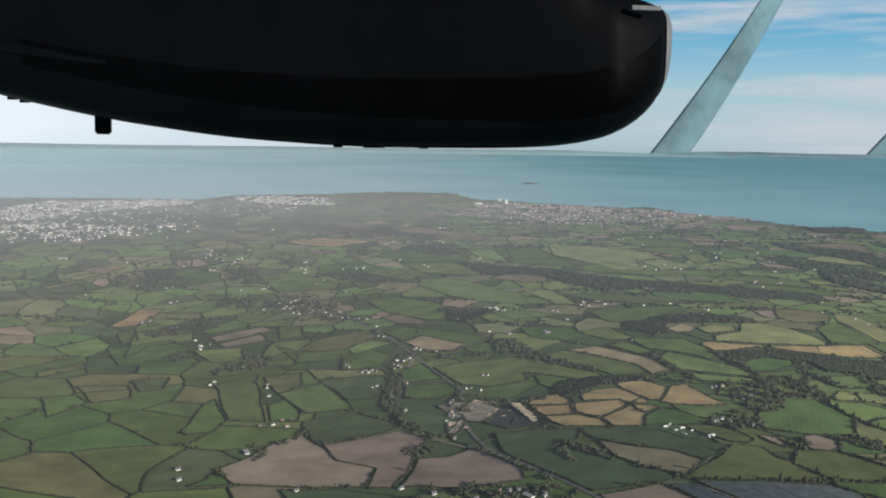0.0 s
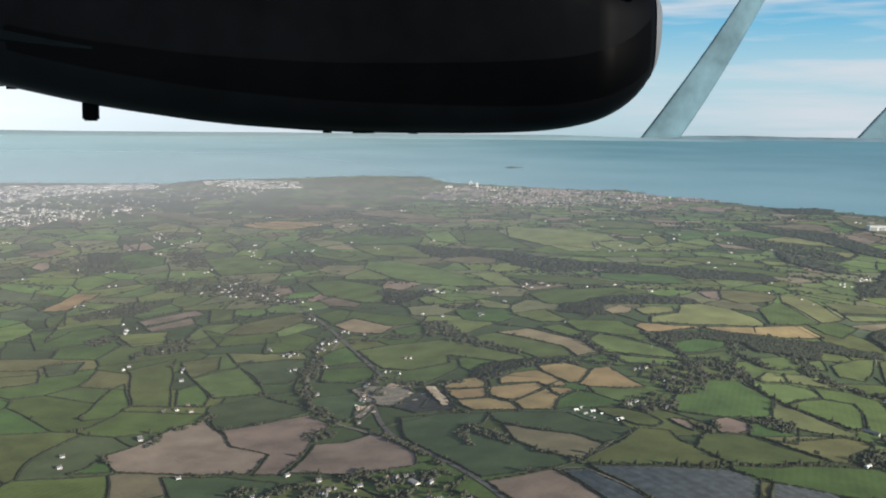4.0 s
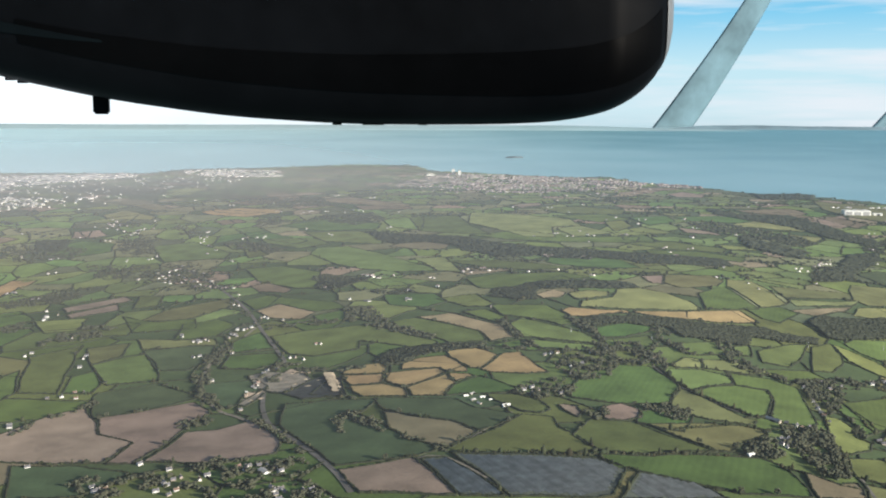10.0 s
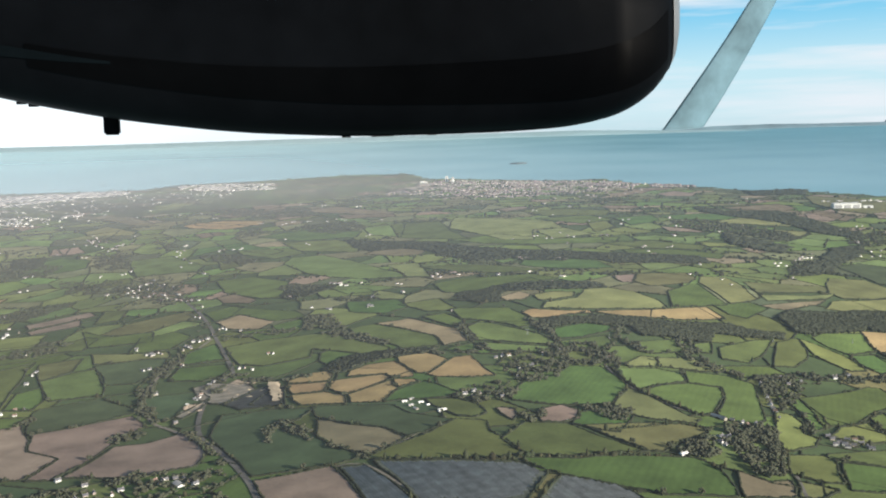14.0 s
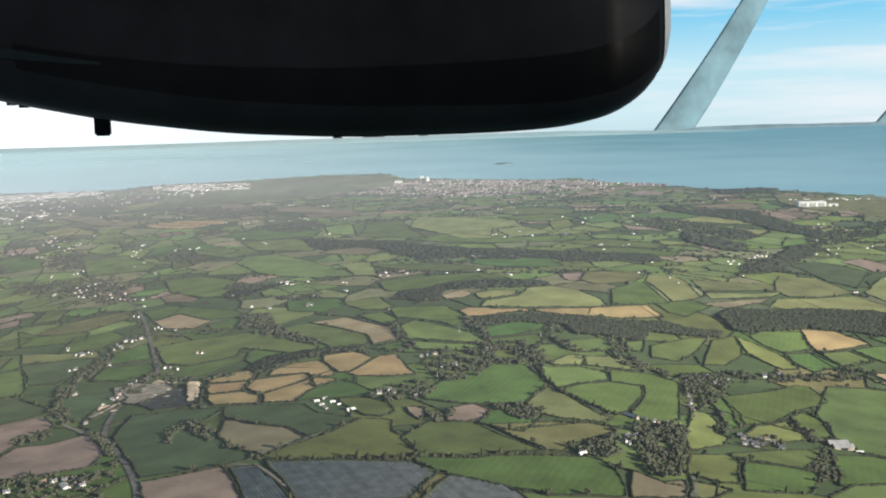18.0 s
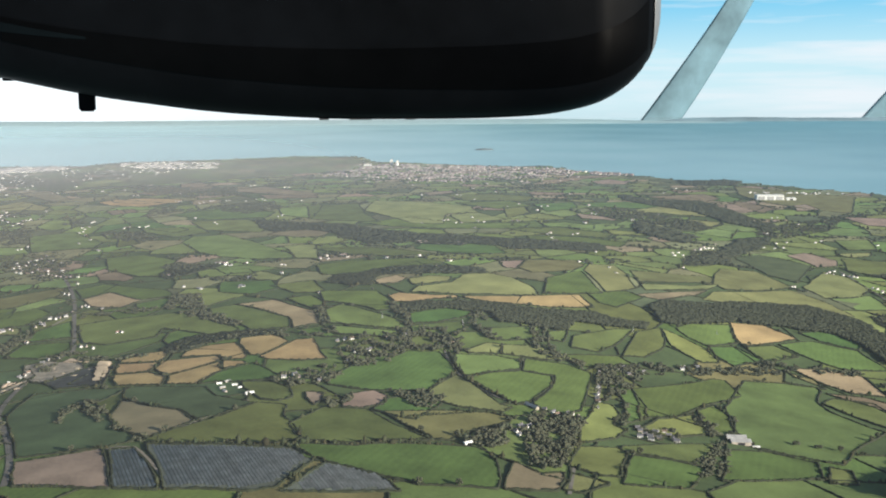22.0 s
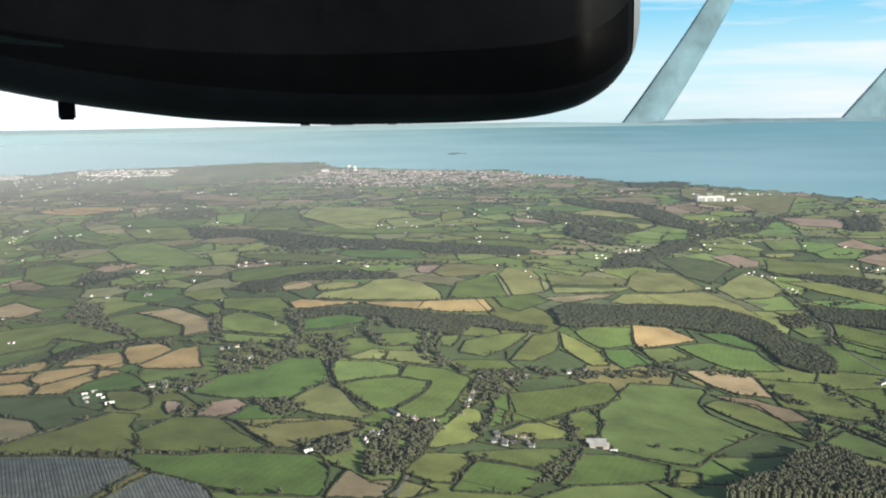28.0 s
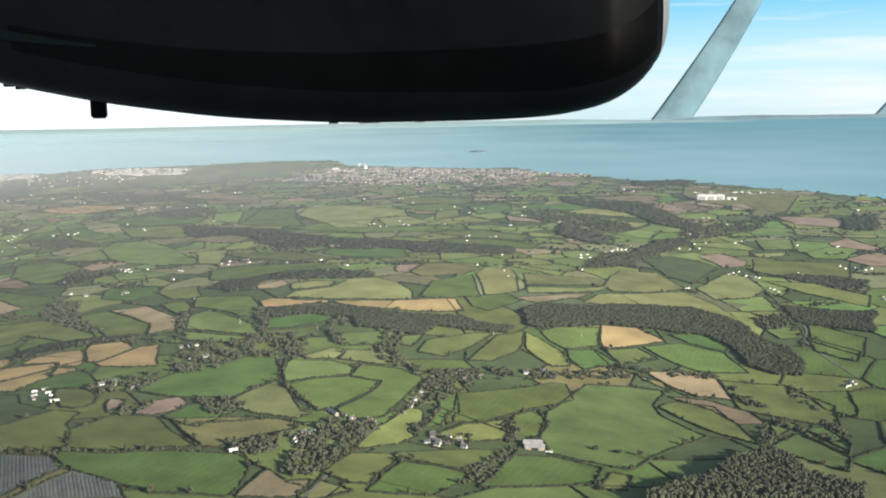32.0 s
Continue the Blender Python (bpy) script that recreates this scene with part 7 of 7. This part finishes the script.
M_BLACK = material("black_paint", (0.0020, 0.0023, 0.0029), rough=0.5, spec=0.02, scale=0.002, fine=0.01, vary=0, dark=0.7, light=1.6)
# reflections on the cowling, put into two colours of their own
M_REFLECT_DARK = material("dark_reflection_band", (0.0012, 0.0012, 0.0014), rough=0.35, spec=0.02, scale=0.002, fine=0.01, vary=0)
M_REFLECT_BLUE = material("blue_reflection_streak", (0.0022, 0.0034, 0.0042), rough=0.4, spec=0.03, scale=0.002, fine=0.01, vary=0, dark=0.6, light=1.5)
M_LIP = material("bare_metal_lip", (0.15, 0.155, 0.16), rough=0.45, metal=0.3, scale=0.004, fine=0.02, vary=0)
M_BLADE = material("propeller_grey", (0.115, 0.195, 0.235), rough=0.7, scale=0.004, fine=0.02, vary=0)

nacelle = tagged(new("engine_nacelle"), "glossy black engine nacelle with a bare metal intake lip", "engine nacelle")
nacelle.matrix_basis = NAC


def bottom(u):
    w = min(60.0, max(0.0, (500 - u) * 0.45))
    return float(np.mean(np.interp(u + w * np.linspace(-1, 1, 9), (-1500, -1100, -900, -660, -460, -260, -60, 40, 140, 240, 340, 380, 420, 450, 475, 495, 506, 512), (520, 260, 165, 84, 43, 17, 6, 6, 7, 9, 16, 23, 40, 60, 86, 120, 154, 184))))


def top(u):
    return float(np.interp(u, (-1500, 180, 230, 270, 300, 330, 360, 420, 470, 495, 506, 512), (640, 640, 560, 460, 380, 320, 296, 276, 264, 252, 240, 228)))


def hull(u0, u1, n, puff=0.0):
    """Rounded cross-sections lofted along the cowling."""
    bm = bmesh.new()
    rings = []
    for i in range(n + 1):
        u = u0 + (u1 - u0) * i / n
        lo, hi = bottom(u) - puff, top(u) + puff
        mid, half = (lo + hi) / 2, (hi - lo) / 2
        deep = 150 * min(1.0, half / 130.0) + puff
        ring = []
        for k in range(40):
            a = 2 * math.pi * k / 40
            c, s = math.cos(a), math.sin(a)
            e = 0.62
            ring.append(bm.verts.new((u, deep * math.copysign(abs(c) ** e, c), mid + half * math.copysign(abs(s) ** e, s))))
        rings.append(ring)
    for a, b in zip(rings, rings[1:]):
        for k in range(40):
            bm.faces.new((a[k], a[(k + 1) % 40], b[(k + 1) % 40], b[k]))
    bm.faces.new(rings[0][::-1])
    bm.faces.new(rings[-1])
    bmesh.ops.recalc_face_normals(bm, faces=bm.faces[:])
    for f in bm.faces:
        f.smooth = len(f.verts) == 4
    return bm


part("cowling", hull(-1500, 486, 150), M_BLACK, nacelle)
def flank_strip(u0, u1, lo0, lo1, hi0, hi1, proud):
    """A strip of reflection colour on the side towards the cabin, standing a little proud, between two heights over the
    keel.
    """
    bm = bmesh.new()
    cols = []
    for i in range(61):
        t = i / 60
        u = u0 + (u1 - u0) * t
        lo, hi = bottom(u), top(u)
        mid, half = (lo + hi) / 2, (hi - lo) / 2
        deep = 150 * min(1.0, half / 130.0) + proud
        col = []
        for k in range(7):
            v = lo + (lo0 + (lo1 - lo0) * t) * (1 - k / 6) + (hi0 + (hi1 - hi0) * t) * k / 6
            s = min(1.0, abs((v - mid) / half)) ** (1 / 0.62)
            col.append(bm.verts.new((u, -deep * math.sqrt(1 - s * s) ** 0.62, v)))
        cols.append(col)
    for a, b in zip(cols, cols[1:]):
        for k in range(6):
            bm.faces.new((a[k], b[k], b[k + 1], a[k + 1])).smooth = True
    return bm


# dark and bluish strips imitate reflections on the black cowling
part("belly_reflection", flank_strip(-560, 470, 62, 40, 98, 120, 1.5), M_REFLECT_DARK, nacelle, "deep black band along the belly, a reflection painted in")
part("flank_reflection", flank_strip(-980, -430, 34, 88, 82, 92, 2.5), M_REFLECT_BLUE, nacelle, "dark blue-grey streak of reflection painted on the flank")
part("intake_lip", hull(484, 512, 18, 0.8), M_LIP, nacelle, "bare grey metal intake lip")
# spinner and its back cone
bm = bmesh.new()
rings = []
for i in range(25):
    u = 300 + 430 * i / 24
    rad = 92 * math.sqrt(max(0.0, 1 - max(0.0, (u - 400) / 332.0) ** 2)) if u < 731 else 0.5
    rings.append([bm.verts.new((u, max(rad, 0.5) * math.cos(6.2832 * k / 32), 402 + max(rad, 0.5) * math.sin(6.2832 * k / 32))) for k in range(32)])
for a, b in zip(rings, rings[1:]):
    for k in range(32):
        bm.faces.new((a[k], b[k], b[(k + 1) % 32], a[(k + 1) % 32])).smooth = True
bmesh.ops.recalc_face_normals(bm, faces=bm.faces[:])
spinner = part("spinner", bm, M_BLACK, nacelle, "black propeller spinner")


def blade(u0, v0, u1, v1, root, tip):
    """A propeller blade: a thin twisted aerofoil plank."""
    bm = bmesh.new()
    d = Vector((u1 - u0, 0, v1 - v0))
    n = Vector((-d.z, 0, d.x)).normalized()
    rings = []
    for i in range(17):
        t = i / 16
        c = Vector((u0, 0, v0)) + d * t + n * (18 * math.sin(t * 2.6))
        wdt = (root + (tip - root) * min(1, t * 1.6)) * (1.0 if t < 0.9 else math.sqrt(max(0.05, 1 - ((t - 0.9) / 0.1) ** 2)))
        turn = radians(35 - 25 * t)
        ring = []
        for k in range(12):
            a = 6.2832 * k / 12
            p, q = math.cos(a) * wdt / 2, math.sin(a) * wdt * 0.07
            ring.append(bm.verts.new(c + n * (p * math.cos(turn) - q * math.sin(turn)) + Vector((0, p * math.sin(turn) + q * math.cos(turn), 0))))
        rings.append(ring)
    for a, b in zip(rings, rings[1:]):
        for k in range(12):
            bm.faces.new((a[k], b[k], b[(k + 1) % 12], a[(k + 1) % 12])).smooth = True
    bm.faces.new(rings[0])
    bm.faces.new(rings[-1][::-1])
    bmesh.ops.recalc_face_normals(bm, faces=bm.faces[:])
    return bm


# first two are placed to fit the camera's view; the second misses the hub
part("propeller_blade", blade(742, 352, 440, -95, 50, 66), M_BLADE, nacelle, "grey propeller blade at rest")
part("propeller_blade", blade(1120, 250, 830, -100, 60, 84), M_BLADE, nacelle, "grey propeller blade at rest")
part("propeller_blade", blade(640, 470, 500, 980, 46, 74), M_BLADE, nacelle, "grey propeller blade at rest")

# drain mast and small hook under the cowling
bm = bmesh.new()
box(bm, -484, -458, -8, 8, 18, 60)
bmesh.ops.bevel(bm, geom=bm.edges[:], offset=3, segments=2, affect="EDGES")
part("drain_mast", bm, M_BLACK, nacelle, "black drain mast under the cowling")
bm = bmesh.new()
box(bm, -26, 12, -4, 4, -2, 10)
box(bm, -14, 8, -4, 4, -14, -9)
box(bm, 4, 10, -4, 4, -14, 0)
part("vent_hook", bm, M_BLACK, nacelle, "small black hooked vent pipe")
for u_ in (-620, -600, -70, 80):
    bm = bmesh.new()
    box(bm, u_ - 8, u_ + 8, -3, 3, bottom(u_) - 3, bottom(u_) + 6)
    part("drain_stub", bm, M_BLACK, nacelle)
# small pale plate standing in for a whitish reflection beside the lip
bm = bmesh.new()
box(bm, 405, 452, -152, -140, 236, 243)
part("lip_reflection", bm, M_LIP, nacelle)
